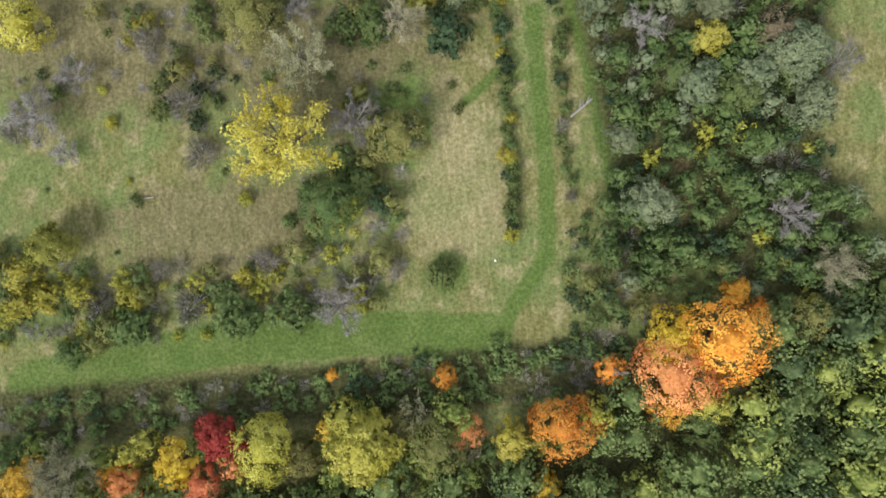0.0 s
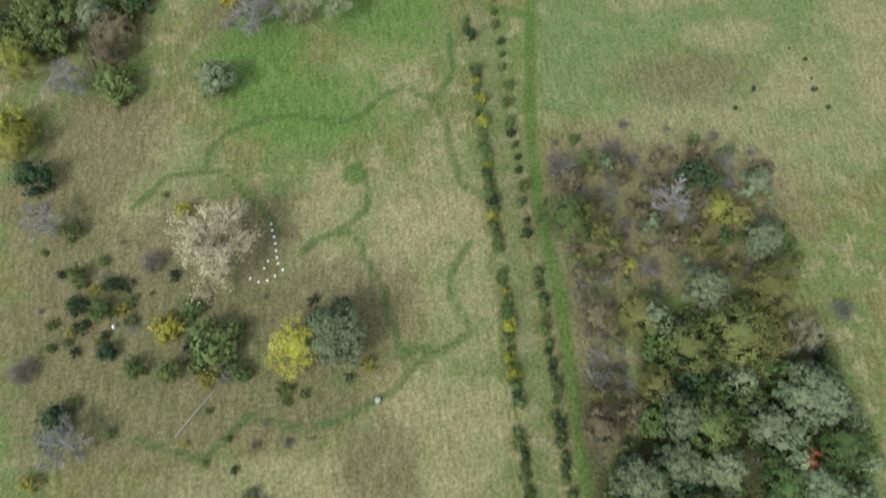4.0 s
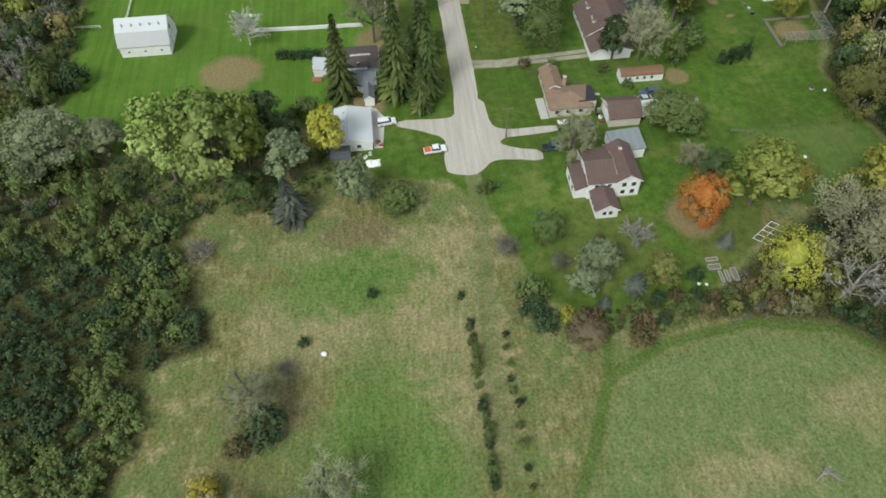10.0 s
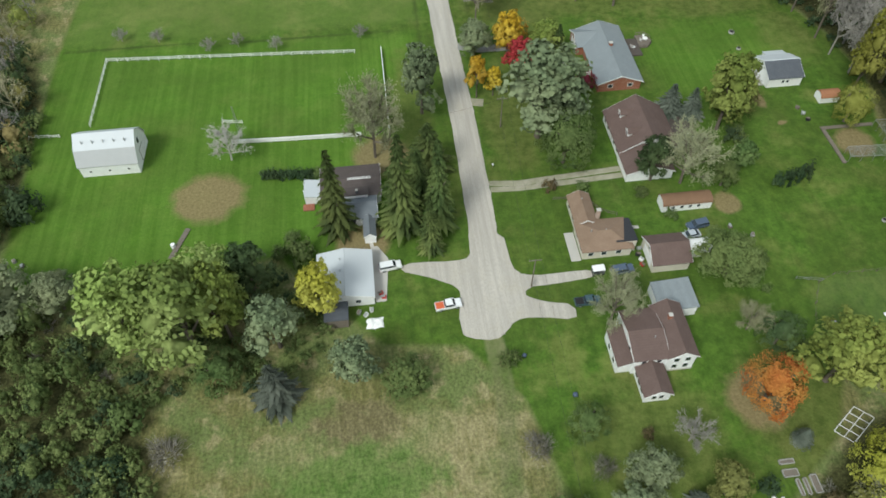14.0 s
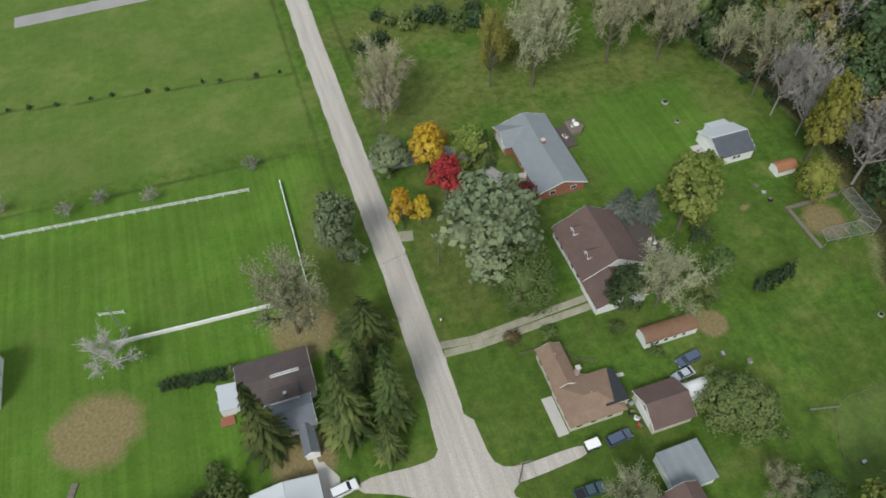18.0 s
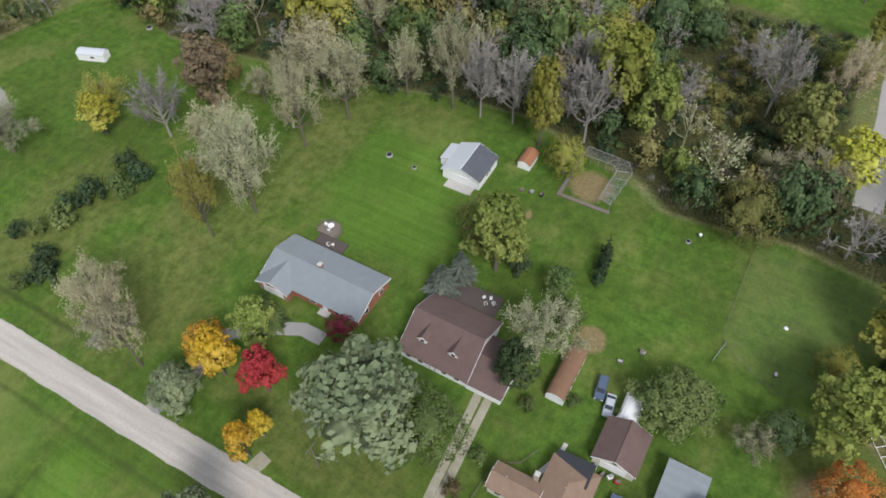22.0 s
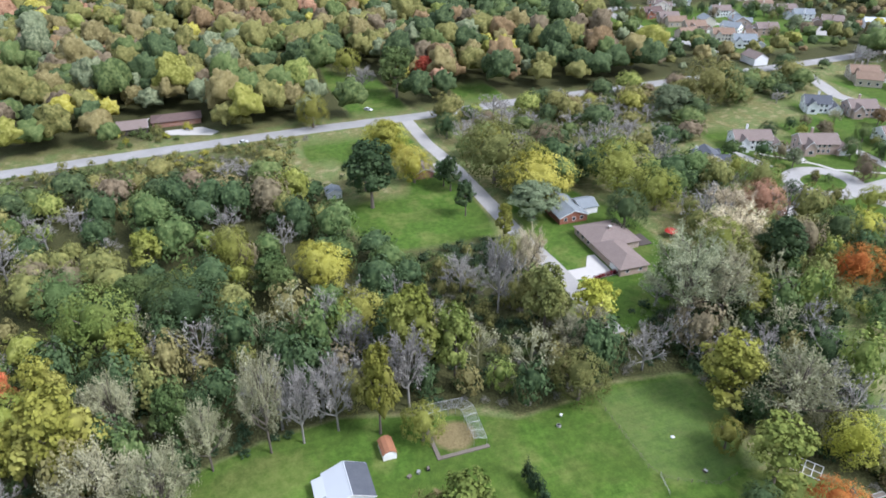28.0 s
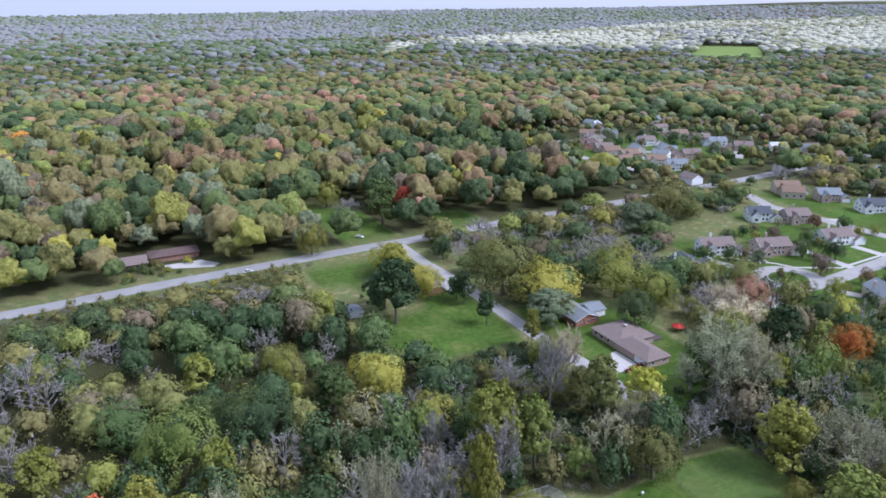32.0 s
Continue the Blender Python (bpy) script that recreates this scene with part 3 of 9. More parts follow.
n_patch, n_lay, n_mow = tex_noise(gnt2, 0.075, 5.0, 0.62), streaked(0.9, 0.3, 24), streaked(0.55, 0.03, 90)
straw = blend(gnt2, ramp(gnt2, n_lay, 0.3, 0.7), (0.22, 0.20, 0.095), (0.37, 0.33, 0.19))
green = blend(gnt2, ramp(gnt2, n_lay, 0.3, 0.7), (0.115, 0.155, 0.05), (0.18, 0.215, 0.085))
olive = blend(gnt2, ramp(gnt2, n_lay, 0.34, 0.66), (0.125, 0.13, 0.045), (0.235, 0.22, 0.10))
meadow = blend(gnt2, ramp(gnt2, n_patch, 0.43, 0.56), olive, green)
meadow = blend(gnt2, ramp(gnt2, n_mid, 0.52, 0.66), meadow, straw)
meadow = blend(gnt2, times(gnt2, frayed("dry", 0.8), 0.9), meadow, blend(gnt2, ramp(gnt2, n_patch, 0.44, 0.6), straw, blend(gnt2, 0.5, straw, green)))
meadow = blend(gnt2, times(gnt2, frayed("brown", 0.9), 0.8), meadow, blend(gnt2, ramp(gnt2, n_lay, 0.3, 0.7), (0.115, 0.102, 0.052), (0.215, 0.187, 0.105)))
rough_c = blend(gnt2, ramp(gnt2, n_lay, 0.36, 0.64), (0.125, 0.18, 0.065), (0.18, 0.225, 0.092))
rough_c = blend(gnt2, times(gnt2, ramp(gnt2, n_mid, 0.52, 0.68), 0.4), rough_c, straw)
meadow = blend(gnt2, times(gnt2, frayed("lush", 0.9), 0.8), meadow, blend(gnt2, ramp(gnt2, n_lay, 0.34, 0.66), (0.075, 0.155, 0.03), (0.14, 0.22, 0.06)))
worn = times(gnt2, times(gnt2, times(gnt2, zone_of("brown"), zone_of("dry"), "MAXIMUM"), -0.85), 1.0, "ADD")
ground_c = blend(gnt2, times(gnt2, frayed("rough", 0.3), worn), meadow, rough_c)
n_spot = tex_noise(gnt2, 0.42, 5.0, 0.7)
lawn_c = blend(gnt2, ramp(gnt2, n_spot, 0.36, 0.64), (0.046, 0.098, 0.014), (0.094, 0.170, 0.026))
lawn_c = blend(gnt2, ramp(gnt2, n_patch, 0.5, 0.62), lawn_c, blend(gnt2, ramp(gnt2, n_spot, 0.36, 0.64), (0.10, 0.135, 0.03), (0.165, 0.20, 0.055)))
lawn_c = blend(gnt2, times(gnt2, ramp(gnt2, n_big, 0.44, 0.58), 0.75), lawn_c, blend(gnt2, ramp(gnt2, n_spot, 0.36, 0.64), (0.045, 0.085, 0.014), (0.085, 0.135, 0.022)))
lawn_c = blend(gnt2, times(gnt2, ramp(gnt2, n_mow, 0.44, 0.58), 0.14), lawn_c, (0.125, 0.215, 0.038))
lawn_c = blend(gnt2, times(gnt2, zone_of("fresh"), 0.62), lawn_c, blend(gnt2, ramp(gnt2, n_mow, 0.42, 0.6), (0.085, 0.185, 0.020), (0.118, 0.228, 0.032)))
lawn_c = blend(gnt2, ramp(gnt2, tex_noise(gnt2, 0.048, 3.0, 0.55), 0.4, 0.62), blend(gnt2, 0.30, lawn_c, (0.055, 0.075, 0.018)), lawn_c)
lawn_c = blend(gnt2, times(gnt2, zone_of("field"), 0.5), lawn_c, blend(gnt2, ramp(gnt2, n_patch, 0.42, 0.6), (0.12, 0.185, 0.04), (0.165, 0.215, 0.06)))
lawn_c = blend(gnt2, times(gnt2, frayed("thin", 0.8), 0.45), lawn_c, blend(gnt2, ramp(gnt2, n_spot, 0.36, 0.64), (0.095, 0.11, 0.03), (0.18, 0.175, 0.065)))
lawn_here = blend(gnt2, times(gnt2, zone_of("rough"), zone_of("lawn")), lawn_c, rough_c)
ground_c = blend(gnt2, frayed("lawn", 0.2), ground_c, lawn_here)
ground_c = blend(gnt2, times(gnt2, frayed("mown", 0.25), 0.9), ground_c, blend(gnt2, ramp(gnt2, n_mid, 0.3, 0.7), (0.072, 0.128, 0.028), (0.115, 0.168, 0.046)))
ground_c = blend(gnt2, times(gnt2, frayed("track", 0.4), 0.75), ground_c, blend(gnt2, ramp(gnt2, n_mid, 0.35, 0.65), (0.115, 0.15, 0.05), (0.22, 0.215, 0.115)))
ground_c = blend(gnt2, times(gnt2, frayed("trail", 0.5), 0.68), ground_c, (0.065, 0.118, 0.03))
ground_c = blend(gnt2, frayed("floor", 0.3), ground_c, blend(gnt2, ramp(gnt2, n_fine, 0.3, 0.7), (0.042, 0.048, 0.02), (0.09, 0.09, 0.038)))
ground_c = blend(gnt2, times(gnt2, ramp(gnt2, times(gnt2, zone_of("dirt"), times(gnt2, times(gnt2, n_mid, -0.5, "ADD"), 0.8), "ADD"), 0.3, 0.72), 0.85), ground_c, blend(gnt2, ramp(gnt2, n_fine, 0.3, 0.7), (0.20, 0.15, 0.082), (0.265, 0.205, 0.11)))
ground_c = blend(gnt2, times(gnt2, frayed("ditch", 0.5), 0.75), ground_c, (0.045, 0.068, 0.018))
tuft = blend(gnt2, ramp(gnt2, n_fine, 0.3, 0.72), (0.58, 0.58, 0.56), (1.28, 1.26, 1.2))
coarse = times(gnt2, times(gnt2, zone_of("lawn"), -0.68), 1.0, "ADD")
ground_c = blend(gnt2, coarse, ground_c, tuft, "MULTIPLY")
ground_c = blend(gnt2, ramp(gnt2, n_tuft, 0.35, 0.62), blend(gnt2, times(gnt2, coarse, 0.30), ground_c, (0.03, 0.035, 0.012)), ground_c)
link(gnt2, ground_c, gpb.inputs["Base Color"])
gpb.inputs["Roughness"].default_value = 0.95
gpb.inputs["Specular IOR Level"].default_value = 0.1
bump(gnt2, gpb, times(gnt2, n_fine, times(gnt2, n_tuft, 0.5), "ADD"), 0.5, 0.3)


# ---- roads and drives ----
def ribbon(name, pts, half, z, mat, label, category="road"):
    """A strip of road with a slightly ragged edge, laid on the ground."""
    out = []
    for i in range(len(pts) - 1):
        a, b = Vector(pts[i]), Vector(pts[i + 1])
        n = max(1, int((b - a).length / (1.5 if a.x > -130 and a.y > -480 else 5)))
        out += [a.lerp(b, k / n) for k in range(n)]
    out.append(Vector(pts[-1]))
    rng = random.Random(len(out))
    v, f = [], []
    for i, p in enumerate(out):
        d = (out[min(i + 1, len(out) - 1)] - out[max(i - 1, 0)]).normalized()
        s = Vector((-d.y, d.x))
        for k in (-1, 1):
            q = p + s * k * (half + rng.uniform(-0.3, 0.3) * min(1, half / 2) + 0.3 * min(1, half / 3) * math.sin(i * 0.31 * (2 + k)))
            v.append((q.x, q.y, float(relief(q.x, q.y)) + z))
        for k in (-1, 1):
            q = p + s * k * (half + 0.35)
            v.append((q.x, q.y, float(relief(q.x, q.y)) - 0.05))
    for i in range(len(out) - 1):
        a, b = 4 * i, 4 * i + 4
        f += [(a, a + 1, b + 1, b), (a + 2, a, b, b + 2), (a + 1, a + 3, b + 3, b + 1)]
    return tagged(new(name, mesh_of(name, v, f, [mat])), label, category, kind="structure")


def rounded(pts, seed=1, rounds=3):
    """An outline with its corners worn round and its edge a little ragged."""
    rng = random.Random(seed)
    for _ in range(rounds):
        pts = [(a[0] * (1 - w) + b[0] * w, a[1] * (1 - w) + b[1] * w) for a, b in zip(pts, pts[1:] + pts[:1]) for w in (0.25, 0.75)]
    return [(x + rng.uniform(-0.14, 0.14), y + rng.uniform(-0.14, 0.14)) for x, y in pts]


def slab(name, pts, z, mat, label, category="pavement"):
    bm = bmesh.new()
    low = [bm.verts.new((x, y, -0.08)) for x, y in pts]
    f = bm.faces.new(low)
    if f.normal.z < 0 or f.calc_area() and sum((pts[i][0] - pts[i - 1][0]) * (pts[i][1] + pts[i - 1][1]) for i in range(len(pts))) > 0:
        f.normal_flip()
    r = bmesh.ops.extrude_face_region(bm, geom=[f])
    bmesh.ops.translate(bm, vec=(0, 0, z + 0.08), verts=[e for e in r["geom"] if isinstance(e, bmesh.types.BMVert)])
    bmesh.ops.recalc_face_normals(bm, faces=bm.faces)
    me = bpy.data.meshes.new(name)
    bm.to_mesh(me)
    bm.free()
    me.materials.append(mat)
    return tagged(new(name, me), label, category, kind="structure")


ribbon("road", [(-19.5, -229), (-20.5, -236), (-22.4, -258), (-22.8, -290), (-22.3, -330), (-22.2, -385), (-22.6, -425), (-23, -475), (-23, -700)], 2.95, 0.05, GRAVEL, "pale worn gravel village road with tyre tracks")
slab("road_end", rounded([(-19.5, -255.7), (-18.9, -250.3), (-17.0, -248.2), (-11.2, -248.4), (-3.7, -249.1), (-2.8, -246.9), (-6.4, -245.6), (-10.7, -243.6), (-14.2, -241.5), (-15.1, -239.2), (-14.1, -234.8), (-13.9, -230.1), (-15.3, -228.6), (-20.7, -227.4), (-23.5, -229.6), (-25.0, -231.3), (-26.8, -232.0), (-30.9, -231.8), (-37.7, -230.1), (-38.6, -233.8), (-31.7, -235.7), (-28.7, -237.2), (-28.7, -238.8), (-31.2, -239.6), (-37.6, -239.8), (-44.2, -240.3), (-44.4, -242.3), (-38.2, -242.4), (-31.0, -242.2), (-27.8, -243.5), (-26.8, -247.8), (-26.7, -254.9)], 1, 1), 0.055, GRAVEL, "pale gravel turning place with drives branching off", "road")
ribbon("drive", [(-26, -270.3), (-33, -269.6), (-60, -271.5)], 0.6, 0.02, WHEEL_TRACK, "gravel wheel track of a grassed drive")
ribbon("drive", [(-26, -268.3), (-33, -267.9), (-60, -269.3)], 0.6, 0.02, WHEEL_TRACK, "gravel wheel track of a grassed drive")
ribbon("drive", [(-25, -324.5), (-31, -322.4), (-37, -322.3), (-45, -323.0), (-50, -318), (-54, -309.5), (-54, -304.5)], 1.3, 0.03, ASPHALT, "grey drive to the brick ranch house")
ribbon("drive", [(-25, -300.4), (-27, -299.8), (-29, -299.4)], 1.2, 0.02, WHEEL_TRACK, "short worn dirt turnout beside the road")
ribbon("road", [(60, -417), (-10, -420), (-21, -421.5)], 2.6, 0.04, ASPHALT, "grey asphalt crossing lane")
slab("drive", rounded([(-23.5, -423), (-34.7, -420.6), (-47.9, -422.8), (-56.2, -422.7), (-59.3, -416.6), (-47, -416.6), (-34.3, -414.8), (-23.8, -415.4)], 3, 1), 0.045, CONCRETE, "pale concrete drive mouth beside the lane")
slab("drive", [(-42.3, -411.7), (-47, -416.4), (-59, -416.4), (-53.6, -409.7)], 0.04, ASPHALT, "dark asphalt parking strip beside the drive")
slab("drive", rounded([(-61.5, -430.1), (-61.1, -446.5), (-77, -445), (-77.6, -430.5), (-70.6, -416.5), (-59.4, -416), (-56.6, -422.5)], 5, 1), 0.05, ASPHALT, "grey asphalt parking yard")
ribbon("drive", [(-30, -457.5), (-36.8, -456.7), (-55.3, -453.2), (-62, -446)], 1.2, 0.03, CONCRETE, "pale concrete path to the parking yard")
ribbon("road", [(-322, -560), (-332, -412), (-338, -343), (-340.5, -307), (-343, -255), (-344, -212), (-349, -150), (-350.5, -85), (-353, -30), (-358, 69), (-364, 130), (-374, 300), (-390, 700)], 4.8, 0.06, ASPHALT, "grey asphalt main road through the woods")
ribbon("road", [(-142, -215), (-175, -215), (-210, -217), (-245, -217.5), (-285, -219), (-305, -221), (-340, -221)], 3.0, 0.05, STREET, "grey asphalt dead end lane")

# ---- plants: shared meshes, built once at unit size ----
T = (1 + 5 ** 0.5) / 2
ICO_V = np.array([(-1, T, 0), (1, T, 0), (-1, -T, 0), (1, -T, 0), (0, -1, T), (0, 1, T), (0, -1, -T), (0, 1, -T), (T, 0, -1), (T, 0, 1), (-T, 0, -1), (-T, 0, 1)]) / np.hypot(1, T)
ICO_F = np.array([(0, 11, 5), (0, 5, 1), (0, 1, 7), (0, 7, 10), (0, 10, 11), (1, 5, 9), (5, 11, 4), (11, 10, 2), (10, 7, 6), (7, 1, 8),
                  (3, 9, 4), (3, 4, 2), (3, 2, 6), (3, 6, 8), (3, 8, 9), (4, 9, 5), (2, 4, 11), (6, 2, 10), (8, 6, 7), (9, 8, 1)])


def turned(rng, n):
    """n random unit vectors."""
    v = rng.normal(size=(n, 3))
    return v / np.linalg.norm(v, axis=1)[:, None]


def lumps(rng, centres, radii, rough=0.25):
    """An uneven little ball at every centre."""
    n = len(centres)
    v = ICO_V[None] * (1 + rough * rng.normal(size=(n, 12, 1))) * radii[:, None, None] + centres[:, None]
    return v.reshape(-1, 3), (ICO_F[None] + 12 * np.arange(n)[:, None, None]).reshape(-1, 3)


def merge(*parts):
    vs, fs, at = [], [], 0
    for v, f in parts:
        vs.append(v)
        fs.append(f + at)
        at += len(v)
    return np.concatenate(vs), np.concatenate(fs)


def tube(points, radii, sides=4):
    """A tapered limb through points."""
    pts = np.asarray(points, float)
    v, f = [], []
    for i, p in enumerate(pts):
        d = pts[min(i + 1, len(pts) - 1)] - pts[max(i - 1, 0)]
        d /= np.linalg.norm(d) + 1e-9
        a = np.cross(d, (0.3, 0.9, 0.1))
        a /= np.linalg.norm(a) + 1e-9
        b = np.cross(d, a)
        for k in range(sides):
            w = 2 * math.pi * k / sides
            v.append(p + radii[i] * (math.cos(w) * a + math.sin(w) * b))
    for i in range(len(pts) - 1):
        for k in range(sides):
            a0, a1 = i * sides + k, i * sides + (k + 1) % sides
            f += [(a0, a1, a1 + sides), (a0, a1 + sides, a0 + sides)]
    return np.array(v), np.array(f)


def sprays(rng, c, d, size, jitter=0.55, slim=0.8):
    """Leaf sprays at the places c, facing along d and about it."""
    n = len(c)
    nrm = d + jitter * turned(rng, n)
    a = np.cross(nrm, turned(rng, n))
    a /= np.linalg.norm(a, axis=1)[:, None] + 1e-9
    b = np.cross(nrm, a)
    b /= np.linalg.norm(b, axis=1)[:, None] + 1e-9
    s = size * rng.uniform(0.55, 1.35, (n, 1))
    fold = -0.3 * s * d
    v = np.stack([c - a * s, c - b * s * slim, c + a * s * 1.1 + fold, c + b * s * slim], 1).reshape(-1, 3)
    k = 4 * np.arange(n)[:, None]
    return v, np.concatenate([k + (0, 1, 2), k + (0, 2, 3)], 1).reshape(-1, 3)


def unit(vf, tall):
    """Brings a crown to the radius 1 and its full height."""
    v = np.array(vf[0], float)
    wide = np.percentile(np.hypot(v[:, 0], v[:, 1]), 95)
    return v * (0.98 / wide, 0.98 / wide, tall / v[:, 2].max()), vf[1]


def broad_crown(seed, lobes, clumps, per, size, tall=1.9, low=0.28, wide=1.0, core=0.58, knots=True):
    """An uneven crown of radius 1: limbs carry lobes, lobes carry clumps, clumps carry leaf sprays."""
    rng = np.random.default_rng(seed)
    span = tall - low
    lc, lr = [], []
    for i in range(lobes):
        u = (i + 0.5) / lobes
        w = i * 2.4 + rng.uniform(-0.45, 0.45)
        rho = wide * (0.57 * u ** 0.6) * rng.uniform(0.75, 1.12)
        r = rng.uniform(0.38, 0.50) * (7 / lobes) ** 0.25
        lc.append((rho * math.cos(w), rho * math.sin(w), tall - r * span / 1.45 - span * 0.66 * u ** 1.7 * rng.uniform(0.7, 1.12)))
        lr.append(r)
    lc, lr = np.array(lc), np.array(lr)
    squash = np.array((1, 1, span / 1.45))
    cc, cr, cd = [], [], []
    for i in range(lobes):
        for k in range(clumps):
            d = turned(rng, 1)[0]
            d[2] = abs(d[2]) * 0.9 if rng.uniform() < 0.75 else d[2]
            p = lc[i] + d * lr[i] * squash * rng.uniform(0.75, 1.08)
            gap = np.linalg.norm((lc - p) / squash, axis=1) / lr
            gap[i] = 1
            if gap.min() < 0.72 or p[2] < low * 0.8:
                continue
            cc.append(p)
            cr.append(rng.uniform(0.12, 0.21) * (7 / lobes) ** 0.3)
            cd.append(d)
    cc, cr, cd = np.array(cc), np.array(cr), np.array(cd)
    n = len(cc) * per
    d = turned(rng, n) + 0.55 * np.repeat(cd, per, 0) + (0, 0, 0.2)
    d /= np.linalg.norm(d, axis=1)[:, None]
    c = np.repeat(cc, per, 0) + d * np.repeat(cr, per)[:, None] * rng.uniform(0.55, 1.25, (n, 1))
    few = 40 if knots else 5
    shell = turned(rng, lobes * few)
    shell[:, 2] = np.abs(shell[:, 2])
    under = np.repeat(lc, few, 0) + shell * np.repeat(lr, few)[:, None] * squash * rng.uniform(0.72, 1.0, (lobes * few, 1))
    out = [lumps(rng, lc, lr * core, 0.16), sprays(rng, c, 0.6 * d + 0.4 * np.repeat(cd, per, 0), size, 0.5 if knots else 0.35), sprays(rng, under, shell, size * 1.25)]
    if knots:
        out.append(lumps(rng, cc, cr * 0.4, 0.2))
    return unit(merge(*out), tall)


def dome_crown(seed, n, r, per, size, tall=1.9, low=0.2, spread=0.82, body=0.0):
    """A full round crown scalloped by many small leafy clumps, with a slightly lobed outline."""
    rng = np.random.default_rng(seed)
    u = (np.arange(n) + 0.5) / n
    z = 1 - 1.72 * u
    w = np.arange(n) * 2.39996 + rng.uniform(-0.7, 0.7, n)
    k = 1 + 0.13 * np.sin(3 * w + seed + 1.5 * z) + 0.10 * np.sin(2 * w - seed) + rng.normal(0, 0.085, n)
    flat = np.sqrt(np.maximum(0.0, 1 - np.abs(z) ** 2.3)) * spread * k
    c = np.stack([flat * np.cos(w), flat * np.sin(w), (tall + low) / 2 - r * 0.5 + (tall - low) / 2 * z * (0.92 + 0.5 * (k - 1))], -1)
    cr = r * rng.uniform(0.6, 1.5, n)
    cd = np.stack([flat * np.cos(w), flat * np.sin(w), 0.7 * z + 0.25], -1)
    cd /= np.linalg.norm(cd, axis=1)[:, None]
    d = turned(rng, n * per) + 0.8 * np.repeat(cd, per, 0)
    d /= np.linalg.norm(d, axis=1)[:, None]
    q = np.repeat(c, per, 0) + d * np.repeat(cr, per)[:, None] * rng.uniform(0.5, 1.25, (n * per, 1))
    hs = 0.5
    heart = lumps(rng, np.array([(0.0, 0.0, (tall + low) / 2)]), np.array([1.0]), 0.05)
    heart = ((heart[0] - (0, 0, (tall + low) / 2)) * (hs, hs, (tall - low) / 2 * (hs + 0.13)) + (0, 0, (tall + low) / 2), heart[1])
    if body:
        heart = billow(seed, BALL_2, 16, 0.3, 0, 0, tall, low)
        heart = ((heart[0] - (0, 0, tall / 2)) * body + (0, 0, tall / 2), heart[1])
    bits = [heart, sprays(rng, q, 0.4 * d + 0.75 * np.repeat(cd, per, 0), size, 0.4)]
    return unit(merge(*bits), tall)


def finer(v, f):
    """Every triangle of a ball cut into four."""
    mid, pts, out = {}, [tuple(p) for p in v], []
    for tri in f:
        m = []
        for a, b in ((0, 1), (1, 2), (2, 0)):
            key = tuple(sorted((int(tri[a]), int(tri[b]))))
            if key not in mid:
                p = (np.array(pts[key[0]]) + np.array(pts[key[1]])) / 2
                mid[key] = len(pts)
                pts.append(tuple(p / np.linalg.norm(p)))
            m.append(mid[key])
        out += [(tri[0], m[0], m[2]), (tri[1], m[1], m[0]), (tri[2], m[2], m[1]), (m[0], m[1], m[2])]
    return np.array(pts), np.array(out)


BALL_1 = finer(ICO_V, ICO_F)
BALL_2 = finer(*BALL_1)


def billow(seed, ball, lobes, depth, leaves=0, size=0.1, tall=1.9, low=0.25):
    """A rounded crown swelling into lobes, with a loose skin of leaf sprays."""
    rng = np.random.default_rng(seed)
    v, f = ball
    k = rng.uniform(size=lobes)
    z = 1 - 1.5 * (np.arange(lobes) + 0.5) / lobes
    w = np.arange(lobes) * 2.39996 + rng.uniform(-0.5, 0.5, lobes)
    d = np.stack([np.sqrt(1 - z * z) * np.cos(w), np.sqrt(1 - z * z) * np.sin(w), z], -1)
    near = np.arccos(np.clip(v @ d.T, -1, 1)) / (1.9 / math.sqrt(lobes))
    swell = np.max((1 - depth * near ** 2) * (0.86 + 0.24 * k)[None], 1)
    p = v * np.clip(swell, 0.55, 1.2)[:, None] * (1 + 0.02 * rng.normal(size=(len(v), 1)))
    p = p * (1, 1, (tall - low) / 2) + (0, 0, (tall + low) / 2)
    bits = [(p, f)]
    if leaves:
        at = rng.choice(np.where(v[:, 2] > -0.5)[0], leaves)
        bits.append(sprays(rng, p[at] + 0.06 * turned(rng, leaves), v[at], size, 0.5))
    return unit(merge(*bits), tall)


def shrub_crown(seed, n, per, size):
    """A low dome of leafy clumps with a ragged outline."""
    rng = np.random.default_rng(seed)
    c = np.array([(0.7 * math.sqrt(i / n) * math.cos(i * 2.4 + seed), 0.7 * math.sqrt(i / n) * math.sin(i * 2.4 + seed), 0.70 - 0.48 * (i / n) ** 1.3) for i in range(n)])
    c += rng.normal(0, 0.12, c.shape)
    r = rng.uniform(0.18, 0.34, n)
    m = n * per
    d = turned(rng, m) + (0, 0, 0.35)
    d /= np.linalg.norm(d, axis=1)[:, None]
    p = np.repeat(c, per, 0) + d * np.repeat(r, per)[:, None] * rng.uniform(0.6, 1.35, (m, 1))
    p[:, 2] = np.maximum(p[:, 2], 0.03)
    dome = p + (0, 0, 0.25)
    dome /= np.linalg.norm(dome, axis=1)[:, None]
    return merge(lumps(rng, c * (0.9, 0.9, 0.8), r * 0.6, 0.2), sprays(rng, p, 0.45 * d + 0.7 * dome, size, 0.4))


